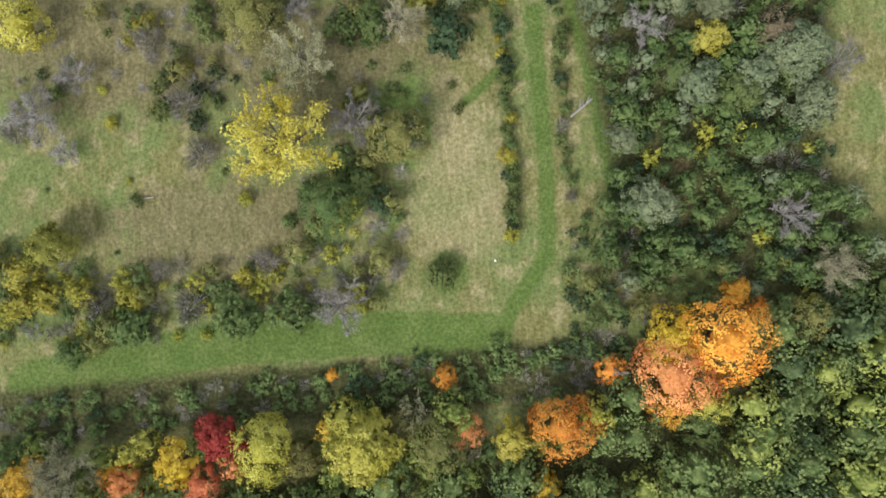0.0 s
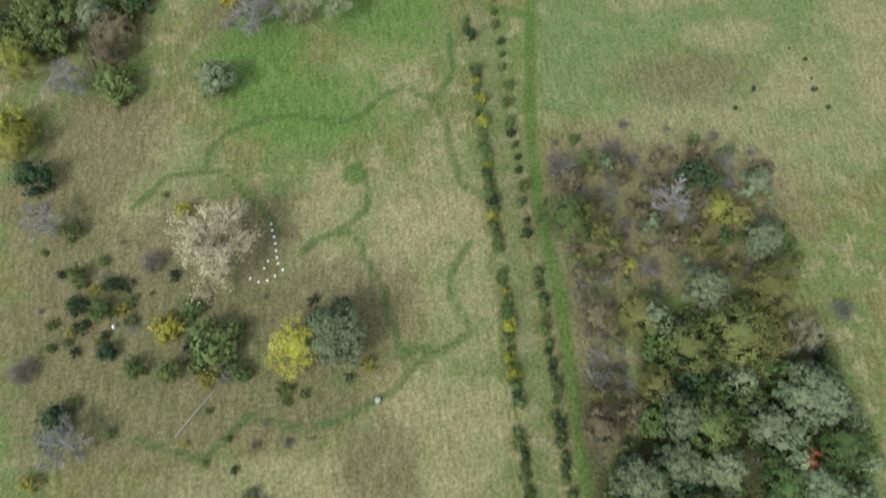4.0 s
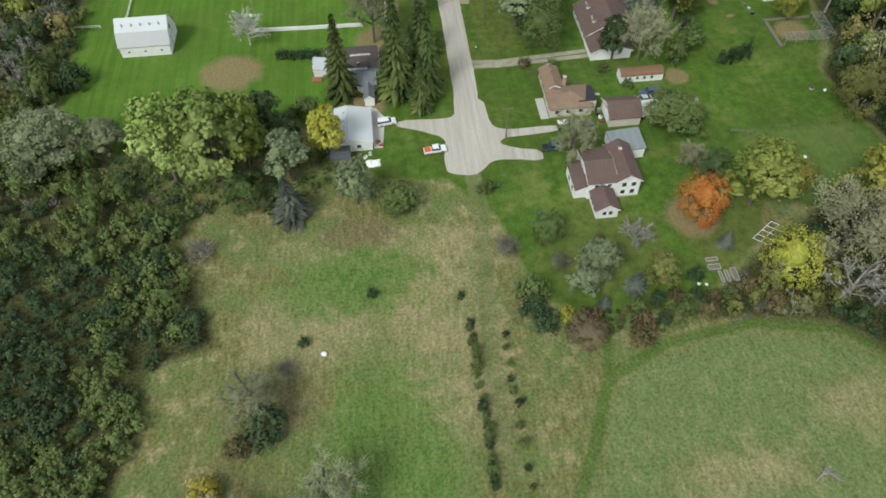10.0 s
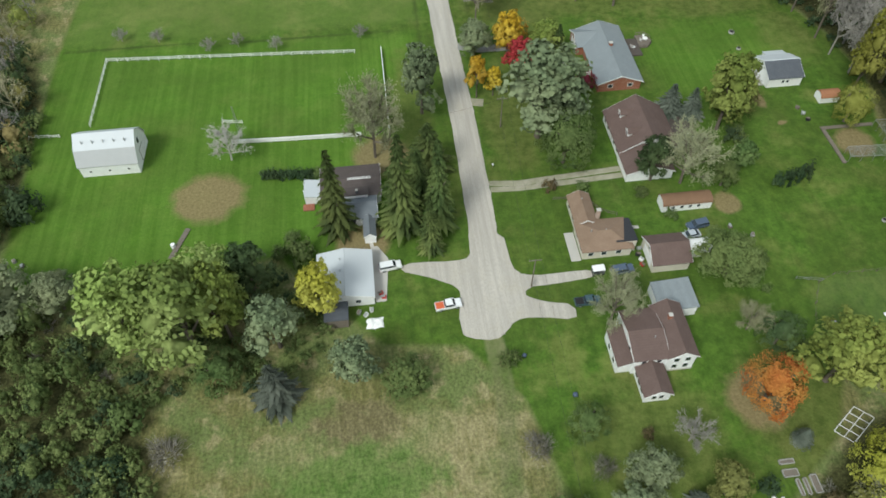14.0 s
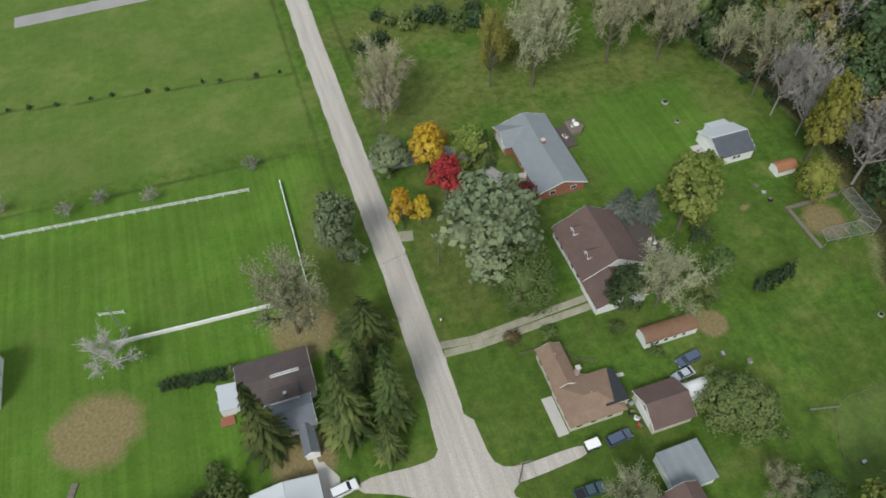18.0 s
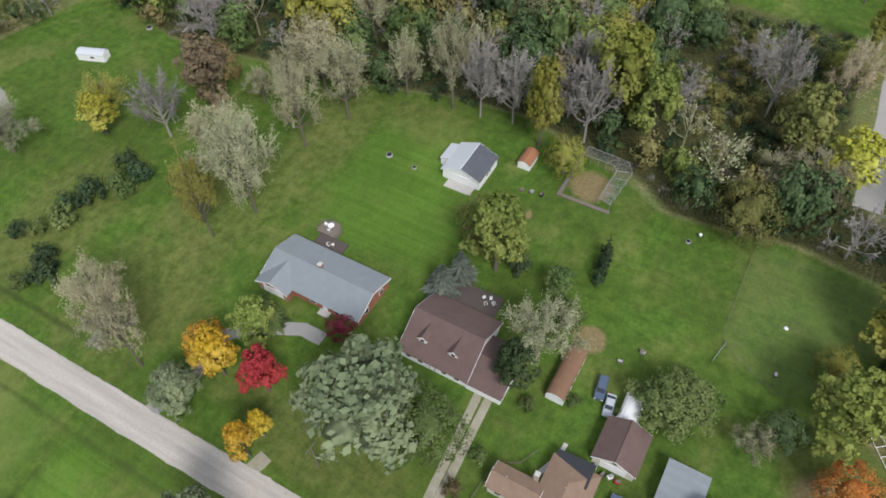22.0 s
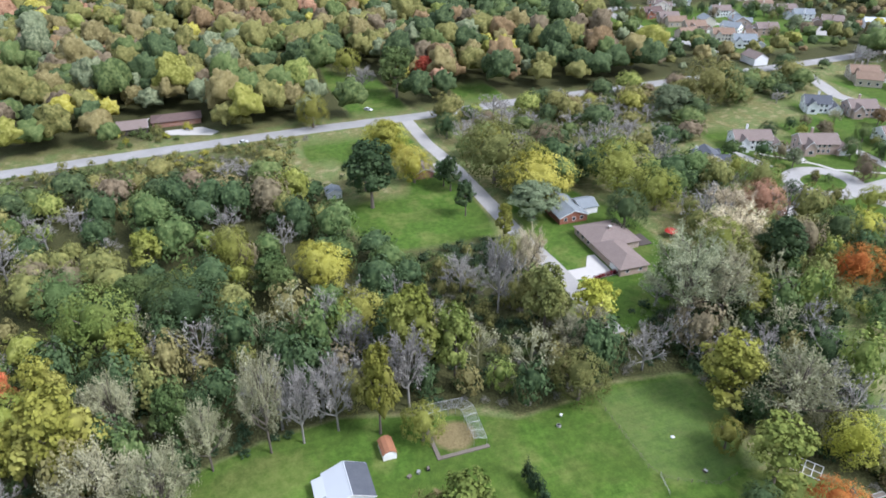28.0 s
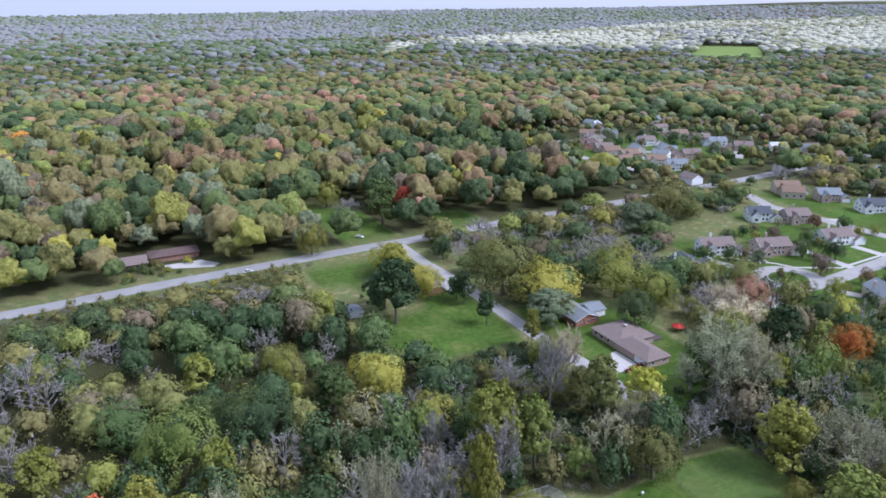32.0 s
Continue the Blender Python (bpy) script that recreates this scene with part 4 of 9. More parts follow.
def twig_dome(seed, n, thick=0.011):
    """A leafless shrub: fine twigs fanning up and out from the base in a hazy dome."""
    rng = np.random.default_rng(seed)
    d = turned(rng, n)
    d[:, 2] = np.abs(d[:, 2]) + 0.12
    d /= np.linalg.norm(d, axis=1)[:, None]
    reach = rng.uniform(0.7, 1.08, (n, 1)) * (0.85 + 0.15 * np.sin(3 * np.arctan2(d[:, 1:2], d[:, 0:1]) + seed))
    end = d * reach * (1, 1, 0.95)
    a = end * rng.uniform(0.25, 0.75, (n, 1)) + 0.10 * turned(rng, n)
    a[:, 2] = np.maximum(a[:, 2], 0.0)
    side = np.cross(end - a, turned(rng, n))
    side *= thick / (np.linalg.norm(side, axis=1)[:, None] + 1e-9)
    v = np.stack([a - side, a + side, end], 1).reshape(-1, 3)
    f = np.arange(3 * n).reshape(-1, 3)
    m = n // 3
    e = end[:m] * rng.uniform(0.6, 1.0, (m, 1)) + 0.06 * turned(rng, m)
    e[:, 2] = np.maximum(e[:, 2], 0.03)
    return merge((v, f), sprays(rng, e, d[:m], 0.035))


def fir_crown(seed, tall=3.0, n=1700, fat=0.55):
    """A dense rounded fir: short needle sprays over a cone, in uneven whorls with shaded steps between."""
    rng = np.random.default_rng(seed)
    u = 1 - np.sqrt(rng.uniform(0.001, 0.97, n))
    w = rng.uniform(0, 2 * np.pi, n)
    arms = 0.86 + 0.14 * np.sin(w * 9 + np.floor(u * 11) * 2.1 + seed)
    step = 0.80 + 0.24 * (1 - (u * 11) % 1.0)
    rad = (1 - u) ** fat * arms * step * rng.uniform(0.72, 1.05, n)
    c = np.stack([rad * np.cos(w), rad * np.sin(w), tall * (0.05 + 0.93 * u) - 0.1 * rad], -1)
    d = np.stack([np.cos(w), np.sin(w), np.full(n, 0.75)], -1)
    k = 9
    cv = [(0.5 * (1 - h) ** fat * math.cos(2 * math.pi * i / k), 0.5 * (1 - h) ** fat * math.sin(2 * math.pi * i / k), tall * (0.05 + 0.9 * h)) for h in (0, 0.33, 0.66) for i in range(k)] + [(0, 0, tall * 0.95)]
    cf = [t for h in (0, 1) for i in range(k) for t in ((h * k + i, h * k + (i + 1) % k, h * k + k + i), (h * k + (i + 1) % k, h * k + k + (i + 1) % k, h * k + k + i))] + [(2 * k + i, 2 * k + (i + 1) % k, 3 * k) for i in range(k)]
    return merge(sprays(rng, c, d, 0.06, 0.5, 0.5), (np.array(cv), np.array(cf)))


def bare_tree(seed, tall=1.75, leafy=0, twigs=3, limbs=11, boughs=5, leaf=0.05, fine_w=0.012):
    """Trunk, limbs, branches and fine twigs; with leafy, some leaves left on."""
    rng = np.random.default_rng(seed)
    wood, fine, tips = [], [], []
    fork = tall * rng.uniform(0.16, 0.24)
    wood.append(tube([(0, 0, -0.03), (0.02, 0.01, fork), (0.0, 0.03, tall * 0.55), (0.02, 0, tall * 0.9)], [0.055, 0.045, 0.03, 0.008], 5))
    for i in range(limbs):
        w = i * 2.4 + rng.uniform(-0.3, 0.3)
        z0 = fork + (tall * 0.55 - fork) * i / limbs
        u = (i + 0.5) / limbs
        reach = rng.uniform(0.75, 1.0) * math.cos(1.5 * u) ** 0.8
        end = np.array((math.cos(w) * reach, math.sin(w) * reach, tall * (0.46 + 0.48 * math.sin(1.5 * u)) * rng.uniform(0.88, 1.04)))
        a = np.array((0.0, 0.0, z0))
        mid = a * 0.5 + end * 0.5 + (0, 0, -0.06)
        wood.append(tube([a, mid, end], [0.03, 0.02, 0.006], 3))
        for j in range(boughs):
            s = rng.uniform(0.35, 1.0)
            p = a * (1 - s) ** 2 + 2 * mid * s * (1 - s) + end * s * s
            d = turned(rng, 1)[0] * 0.55 + np.array((math.cos(w), math.sin(w), 0.75)) * 0.5
            q = p + d * rng.uniform(0.2, 0.38)
            wood.append(tube([p, q], [0.012, 0.004], 3))
            for k in range(twigs):
                e = q + (turned(rng, 1)[0] * 0.7 + d * 0.5) * rng.uniform(0.14, 0.26)
                b0 = p + (q - p) * rng.uniform(0.3, 1.0)
                side = np.cross(e - b0, turned(rng, 1)[0])
                side *= fine_w / (np.linalg.norm(side) + 1e-9)
                fine.append((b0 - side, b0 + side, e))
                tips.append(e)
                for _ in range(3):
                    g = b0 + (e - b0) * rng.uniform(0.3, 0.9)
                    h = g + turned(rng, 1)[0] * rng.uniform(0.08, 0.16)
                    fine.append((g - side * 0.8, g + side * 0.8, h))
                    tips.append(h)
    fv = np.array(fine).reshape(-1, 3)
    ff = np.arange(len(fv)).reshape(-1, 3)
    tw = (fv, ff)
    if leafy:
        t = np.array(tips)[rng.permutation(len(tips))[:leafy]]
        tw = merge(tw, sprays(rng, t + 0.05 * turned(rng, len(t)), turned(rng, len(t)) + (0, 0, 0.8), leaf))
    wv, wf = merge(*wood)
    wide = 0.98 / np.percentile(np.hypot(tw[0][:, 0], tw[0][:, 1]), 94)
    return (wv * (wide, wide, 1), wf), (tw[0] * (wide, wide, 1), tw[1])


def spruce_boughs(seed, tall=3.0, levels=19, per=10):
    """Long drooping boughs in whorls, shorter towards the tip, each feathered with hanging sprays."""
    rng = np.random.default_rng(seed)
    vs, fs, n = [], [], 0
    for i in range(levels):
        u = i / (levels - 1)
        z, reach = tall * (0.07 + 0.91 * u), (1 - u) ** 0.92 * 0.97 + 0.04
        m = max(4, round(per * (1 - 0.5 * u)))
        for k in range(m):
            w = 2 * math.pi * (k + 0.5 * (i % 2)) / m + rng.uniform(-0.25, 0.25)
            L = reach * rng.uniform(0.72, 1.14)
            d, s = np.array((math.cos(w), math.sin(w), 0)), np.array((-math.sin(w), math.cos(w), 0))
            half = 0.13 * L + 0.03
            base = np.array((0, 0, z + 0.05))
            tip = d * L + (0, 0, z - 0.20 * L)
            mid = d * L * 0.5 + (0, 0, z + 0.02)
            vs += [base, mid + s * half + (0, 0, -0.07), mid + (0, 0, 0.04), mid - s * half + (0, 0, -0.07), tip]
            fs += [(n, n + 1, n + 2), (n, n + 2, n + 3), (n + 1, n + 4, n + 2), (n + 2, n + 4, n + 3)]
            n += 5
            for q in range(12):
                g = rng.uniform(0.2, 1.0)
                side = rng.choice((-1, 1))
                c = base + (tip - base) * g
                e = c + d * 0.13 * rng.uniform(0.5, 1.2) + s * side * (0.05 + 0.20 * L * (1.15 - g)) * rng.uniform(0.6, 1.2) + (0, 0, -0.05 - 0.08 * rng.uniform())
                t2 = d * 0.028
                vs += [c - t2, c + t2 + (0, 0, 0.02), e]
                fs.append((n, n + 1, n + 2))
                n += 3
    v, f = np.array(vs), np.array(fs)
    k = 8
    cone_v = [(0.34 * math.cos(2 * math.pi * i / k), 0.34 * math.sin(2 * math.pi * i / k), tall * 0.06) for i in range(k)] + [(0, 0, tall * 0.9)]
    cone_f = [(i, (i + 1) % k, k) for i in range(k)]
    return merge((v, f), (np.array(cone_v), np.array(cone_f)))


def trunk_shape(seed, top=1.0):
    rng = np.random.default_rng(seed)
    ps = [tube([(0, 0, -0.03), (0.015, 0, 0.3), (0.02, 0.02, top)], [0.085, 0.055, 0.03], 6)]
    for i in range(5):
        w = i * 1.3 + rng.uniform(0, 0.6)
        z = 0.35 + 0.1 * i
        ps.append(tube([(0, 0, z), (0.3 * math.cos(w), 0.3 * math.sin(w), z + 0.28), (0.5 * math.cos(w), 0.5 * math.sin(w), z + 0.45)], [0.035, 0.022, 0.01], 4))
    return merge(*ps)


def tri_mesh(name, vf, smooth=True):
    me = fast_mesh(name, vf[0], vf[1], [BARK], smooth=np.full(len(vf[1]), smooth))
    return me


BROAD = [tri_mesh("crown", broad_crown(10 + i, 10, 9, 54, 0.034)) for i in range(2)]
DOME = [tri_mesh("crown", dome_crown(12 + i, 80, 0.19, 40, 0.035)) for i in range(4)]
BIG_DOME = [tri_mesh("crown", dome_crown(25 + i, 125, 0.16, 40, 0.028)) for i in range(3)]
BIG = [tri_mesh("crown", broad_crown(15 + i, 16, 13, 52, 0.026)) for i in range(3)]
BROAD_LOW = [dome_crown(30 + i, 40, 0.24, 17, 0.078) for i in range(6)]
TALL = [tri_mesh("crown", broad_crown(20 + i, 11, 9, 32, 0.046, 2.6, 0.45, 0.95)) for i in range(2)]
BARE = [tuple(tri_mesh("branches", vf, False) for vf in bare_tree(40 + i, 1.75, 260, 7, 13, 8, 0.03)) for i in range(3)]
WISPY = [tuple(tri_mesh("branches", vf, False) for vf in bare_tree(50 + i, 1.95, 4200, 7, 14, 8, 0.020)) for i in range(3)]
FEATHER = [tuple(tri_mesh("branches", vf, False) for vf in bare_tree(55 + i, 1.95, 5200, 8, 15, 9, 0.018)) for i in range(2)]
HALF = [tuple(tri_mesh("branches", vf, False) for vf in bare_tree(63 + i, 1.9, 1900, 7, 20, 7, 0.027)) for i in range(1)]
SPRUCE = [tri_mesh("boughs", spruce_boughs(70 + i)) for i in range(3)]
FIR = [tri_mesh("boughs", fir_crown(75 + i)) for i in range(2)]
LIGHT_BARE = [merge(*bare_tree(140 + i, 1.75, 60, 4, 9, 5, 0.04, 0.014)) for i in range(2)]
LIGHT_WISPY = [merge(*bare_tree(150 + i, 1.95, 520, 3, 9, 4, 0.038)) for i in range(2)]
LIGHT_SHRUB = [shrub_crown(180 + i, 12, 20, 0.068) for i in range(4)]
LIGHT_TWIG = [twig_dome(190 + i, 130, 0.02) for i in range(2)]
SHRUB = [tri_mesh("shrub", shrub_crown(80 + i, 14, 28, 0.065)) for i in range(4)]
TWIGGY = [tri_mesh("shrub", twig_dome(90 + i, 420)) for i in range(2)]
TRUNK = [tri_mesh("trunk", trunk_shape(100 + i)) for i in range(3)]

WORDS = dict(
    salm="tree with faded salmon orange leaves",
    sbr="low withered brown garden shrub",
    ochre="rounded tree with dull ochre autumn leaves",
    rust="tree with muted rust autumn leaves",
    yelb="half-bare tree with bright yellow autumn leaves", ylw="tree with clear yellow autumn leaves", wil="tall feathery tree with thin pale olive leaves", gold="rounded tree with golden yellow autumn leaves", org="broad tree in full orange autumn colour",
    orm="round maple turning from green to orange red", coral="tree with coral red and orange leaves", red="small tree with deep red autumn leaves", redp="low ornamental tree with dark purple-red leaves",
    brn="tree with dull russet brown leaves", lime="tree turning yellow-green in autumn", wlo="pale yellow-green and silvery willow-like tree", oly="spreading grey-limbed tree with thin yellow-green leaves", olv="olive green tree with yellowing leaves", mgr="full round tree with green and olive leaves", grn="broad green leafy tree",
    dgr="dense dark green broadleaf tree", sil="silvery grey-green broadleaf tree", tan="thinning tree with faded tan leaves", peach="wide spreading tree with pale peach leaves",
    spr="conical blue spruce with layered boughs", spg="tall dark green spruce with drooping boughs", sgr="rounded green meadow shrub", sdg="dark green dense shrub",
    syl="low shrub with yellow autumn leaves", sgy="grey twiggy leafless shrub", bare="bare grey leafless tree")


def dressed(ob, mat):
    ob.material_slots[0].link = "OBJECT"
    ob.material_slots[0].material = mat
    return ob


planted = []


def tree(kind, x, y, radius, height, label=""):
    """Plants one tree or shrub of a kind, with its crown's radius and its height."""
    rng = random.Random(int(x * 91 + y * 57 + 13))
    planted.append((x, y, radius))
    spin = pose(x, y, float(relief(x, y)) - 0.02, 0, 0, rng.uniform(0, 360))
    words = label or WORDS[kind]
    if kind not in ("spr", "spg", "bare"):
        radius, height = radius * 1.08, height * 1.2
    if kind in ("tan", "wil") and radius > 4:
        radius, height = radius * 0.94, height * 1.15
    if kind in ("sgr", "sdg", "syl", "sgy", "sbr"):
        me = (TWIGGY if kind == "sgy" else SHRUB)[rng.randrange(2 if kind == "sgy" else 4)]
        ob = dressed(new("shrub", me), LEAF[kind])
        ob.matrix_world = spin @ Matrix.Diagonal((radius, radius * rng.uniform(0.85, 1.15), height, 1))
        return tagged(ob, words, "shrub")
    top = thing("spruce" if kind in ("spr", "spg") else "tree", spin, words, "tree")
    if kind in ("spr", "spg"):
        size = Matrix.Diagonal((radius, radius, height / 3.0, 1))
        pieces = [("trunk", TRUNK[0], BARK, Matrix.Diagonal((radius * 0.8, radius * 0.8, height * 0.5, 1))), ("crown", SPRUCE[rng.randrange(3)] if radius > 2.5 else FIR[rng.randrange(2)], LEAF[kind], size)]
    elif kind in ("bare", "tan", "yelb", "wil", "peach", "oly", "ded"):
        wood, fine = {"bare": BARE, "tan": WISPY, "yelb": HALF, "wil": FEATHER, "peach": FEATHER, "oly": HALF, "ded": BARE}[kind][rng.randrange(1 if kind in ("yelb", "oly") else 2)]
        size = Matrix.Diagonal((radius, radius, height / {"bare": 1.75, "tan": 1.95, "yelb": 1.9, "wil": 1.95, "peach": 1.95, "oly": 1.9, "ded": 1.75}[kind], 1))
        pieces = [("trunk", wood, PALE_BARK if kind == "bare" else DEAD_WOOD if kind == "ded" else BARK, size), ("crown", fine, DEAD_WOOD if kind == "ded" else LEAF[kind], size)]
    else:
        tall = height / radius > 2.3
        lobed = kind in ("sil", "wlo") or rng.random() < 0.2
        me = TALL[rng.randrange(2)] if tall else BIG[rng.randrange(3)] if lobed and radius > 5.2 else BROAD[rng.randrange(2)] if lobed else BIG_DOME[rng.randrange(3)] if radius > 5.2 else DOME[rng.randrange(4)]
        size = Matrix.Diagonal((radius, radius * rng.uniform(0.9, 1.1), height / (2.6 if tall else 1.9), 1))
        pieces = [("trunk", TRUNK[rng.randrange(3)], BARK, Matrix.Diagonal((radius, radius, height * 0.62, 1))), ("crown", me, LEAF[kind], size)]
    for name, me, mat, size in pieces:
        ob = dressed(part(name, me, None, top), mat)
        ob.matrix_basis = size
    return top

# ---- houses, barns and sheds ----
def prism(profile, lo, hi, axis):
    """A closed body from a profile of (across, height) drawn along an axis from lo to hi."""
    bm = bmesh.new()
    ends = []
    for d in (lo, hi):
        ends.append([bm.verts.new((d, a, h) if axis == "x" else (a, d, h)) for a, h in profile])
    n = len(profile)
    bm.faces.new(ends[0])
    bm.faces.new(ends[1][::-1])
    for i in range(n):
        bm.faces.new((ends[0][i], ends[1][i], ends[1][(i + 1) % n], ends[0][(i + 1) % n]))
    bmesh.ops.recalc_face_normals(bm, faces=bm.faces)
    return bm


def sheet(line, thick, lo, hi, axis):
    """A roof slope: a strip between two profile points, with thickness."""
    (a0, h0), (a1, h1) = line
    return prism([(a0, h0), (a1, h1), (a1, h1 + thick), (a0, h0 + thick)], lo, hi, axis)


class Site:
    """A building whose pieces are given in ground coordinates."""

    def __init__(self, name, x, y, label, category="house", group=""):
        self.o = (x, y)
        self.top = thing(name, pose(x, y, 0), label, category, group)

    def local(self, x0, x1, y0, y1):
        return x0 - self.o[0], x1 - self.o[0], y0 - self.o[1], y1 - self.o[1]

    def block(self, x0, x1, y0, y1, eave, ridge, wall, roof, axis="x", over=0.4, kind="gable", roof2=None, brk=0.0, trim=True):
        x0, x1, y0, y1 = self.local(min(x0, x1), max(x0, x1), min(y0, y1), max(y0, y1))
        a0, a1, d0, d1 = (y0, y1, x0, x1) if axis == "x" else (x0, x1, y0, y1)
        mid, roof2 = (a0 + a1) / 2, roof2 or roof
        t = 0.14
        if kind == "gable":
            part("wall", prism([(a0, -0.1), (a1, -0.1), (a1, eave), (mid, ridge), (a0, eave)], d0, d1, axis), wall, self.top)
            drop = over * (ridge - eave) / (mid - a0)
            part("roof_slope", sheet([(a0 - over, eave - drop + 0.03), (mid, ridge + 0.03)], t, d0 - over, d1 + over, axis), roof, self.top)
            part("roof_slope", sheet([(mid, ridge + 0.03), (a1 + over, eave - drop + 0.03)], t, d0 - over, d1 + over, axis), roof2, self.top)
            part("ridge_cap", prism([(mid - 0.18, ridge + 0.13), (mid + 0.18, ridge + 0.13), (mid, ridge + 0.26)], d0 - over, d1 + over, axis), roof, self.top)
            if trim:
                for d in (d0 - over - 0.04, d1 + over):
                    for sx, e in ((a0 - over, eave - drop), (a1 + over, eave - drop)):
                        part("rake_board", prism([(sx, e - 0.12), (sx, e + 0.17), (mid, ridge + 0.17), (mid, ridge - 0.12)], d, d + 0.04, axis), WHITE_PAINT, self.top)
        elif kind == "gambrel":
            q = (mid - a0) * 0.38
            b = brk or eave + (ridge - eave) * 0.6
            part("wall", prism([(a0, -0.1), (a1, -0.1), (a1, eave), (a1 - q, b), (mid, ridge), (a0 + q, b), (a0, eave)], d0, d1, axis), wall, self.top)
            for line, m in (([(a0 - 0.15, eave - 0.1), (a0 + q, b + 0.05)], roof2), ([(a0 + q, b + 0.05), (mid, ridge + 0.05)], roof), ([(mid, ridge + 0.05), (a1 - q, b + 0.05)], roof), ([(a1 - q, b + 0.05), (a1 + 0.15, eave - 0.1)], roof2)):
                part("roof_slope", sheet(line, t, d0 - over, d1 + over, axis), m, self.top)
        elif kind == "barrel":
            n = 8
            arc = [((a0 + a1) / 2 + (a1 - a0) / 2 * math.cos(math.pi * i / n), eave + (ridge - eave) * math.sin(math.pi * i / n)) for i in range(n + 1)]
            part("wall", prism([(a0, -0.1), (a1, -0.1)] + arc, d0, d1, axis), wall, self.top)
            out = [(mid + (a - mid) * 1.05, h + 0.05) for a, h in arc]
            part("curved_roof", prism(out + [(a * 1.0 + (mid - a) * 0.02, h) for a, h in arc[::-1]], d0 - 0.1, d1 + 0.1, axis), roof, self.top)
        elif kind == "shed":
            part("wall", prism([(a0, -0.1), (a1, -0.1), (a1, ridge), (a0, eave)], d0, d1, axis), wall, self.top)
            part("roof_slope", sheet([(a0 - over, eave - over * (ridge - eave) / (a1 - a0) + 0.03), (a1 + over * 0.2, ridge + 0.03)], t, d0 - over, d1 + over, axis), roof, self.top)
        elif kind == "hip":
            part("wall", prism([(a0, -0.1), (a1, -0.1), (a1, eave), (a0, eave)], d0, d1, axis), wall, self.top)
            run = min((a1 - a0) / 2, (d1 - d0) / 2 - 0.2)
            A0, A1, D0, D1 = a0 - over, a1 + over, d0 - over, d1 + over
            lo, hi = (D0 + run + over, mid, ridge), (D1 - run - over, mid, ridge)
            e = eave - 0.05
            quads = (((D0, A0, e), (D1, A0, e), hi, lo), ((D1, A1, e), (D0, A1, e), lo, hi), ((D1, A0, e), (D1, A1, e), hi), ((D0, A1, e), (D0, A0, e), lo))
            for q in quads:
                bm = bmesh.new()
                vs = [bm.verts.new(p if axis == "x" else (p[1], p[0], p[2])) for p in q]
                f = bm.faces.new(vs)
                r = bmesh.ops.extrude_face_region(bm, geom=[f])
                bmesh.ops.translate(bm, vec=(0, 0, 0.14), verts=[g for g in r["geom"] if isinstance(g, bmesh.types.BMVert)])
                bmesh.ops.recalc_face_normals(bm, faces=bm.faces)
                part("roof_slope", bm, roof, self.top)
        return self

    def window(self, face, at, along, z, w=1.0, h=1.2, frame_mat=None, name="window"):
        """A framed pane on a wall: face is the side (+x, -x, +y, -y), at the wall's plane, along its middle."""
        s = 1 if face[0] == "+" else -1
        at, along = (at - self.o[0], along - self.o[1]) if face[1] == "x" else (at - self.o[1], along - self.o[0])

        def put(nm, w2, h2, d0, d1, mat, parent):
            lo, hi = sorted((at + s * d0, at + s * d1))
            if face[1] == "x":
                bm = box(lo, hi, along - w2 / 2, along + w2 / 2, z, z + h2)
            else:
                bm = box(along - w2 / 2, along + w2 / 2, lo, hi, z, z + h2)
            return part(nm, bm, mat, parent)
        fr = put(name, w + 0.24, h + 0.24, -0.05, 0.05, frame_mat or WHITE_PAINT, self.top)
        pane = put("pane" if name == "window" else "panel", w, h, 0.03, 0.07, GLASS if name == "window" else WHITE_PAINT, fr)
        for v in pane.data.vertices:
            v.co.z += 0.12
        return fr

    def box_part(self, name, x0, x1, y0, y1, z0, z1, mat, label=""):
        x0, x1, y0, y1 = self.local(x0, x1, y0, y1)
        return part(name, box(x0, x1, y0, y1, z0, z1, 0.02), mat, self.top, label)

    def chimney(self, x, y, z0, z1, mat, w=0.8):
        self.box_part("chimney", x - w / 2, x + w / 2, y - w / 2, y + w / 2, z0, z1, mat)
        self.box_part("flue_cap", x - w * 0.6, x + w * 0.6, y - w * 0.6, y + w * 0.6, z1, z1 + 0.12, CONCRETE)

    def vent(self, x, y, z):
        x, y = x - self.o[0], y - self.o[1]
        part("roof_vent", rod((x, y, z - 0.5), (x, y, z + 0.45), 0.13, 0.13, 8), STEEL, self.top)


# white farmhouse at the end of the road
s = Site("farmhouse", -50, -220, "white sided farmhouse with several brown shingled gables")
s.block(-57.4, -51.8, -228.3, -216.7, 5.2, 7.0, WHITE, ROOF_BROWN, "y")
s.block(-51.8, -45.3, -228.0, -216.9, 5.0, 6.6, WHITE, ROOF_BROWN, "x", 0.3)
s.block(-45.3, -42.4, -225.4, -217.4, 4.0, 2.7, WHITE, ROOF_BROWN, "y", 0.3, "shed")
s.block(-51.0, -46.0, -217.2, -210.7, 2.8, 4.4, WHITE, ROOF_BROWN, "y")
for x in (-53.6, -55.8):
    s.window("+y", -216.7, x, 3.3)
    s.window("+y", -216.7, x, 0.9)
for x in (-47.2, -50.2):
    s.window("+y", -216.9, x, 3.5, 0.9, 0.8)
s.window("+y", -210.7, -47.8, 1.0, 0.8, 1.1)
s.window("+y", -210.7, -49.2, 1.0, 0.8, 1.1)
for y in (-212.5, -214.2, -215.8):
    s.window("+x", -46.0, y, 0.9, 1.1, 1.2)
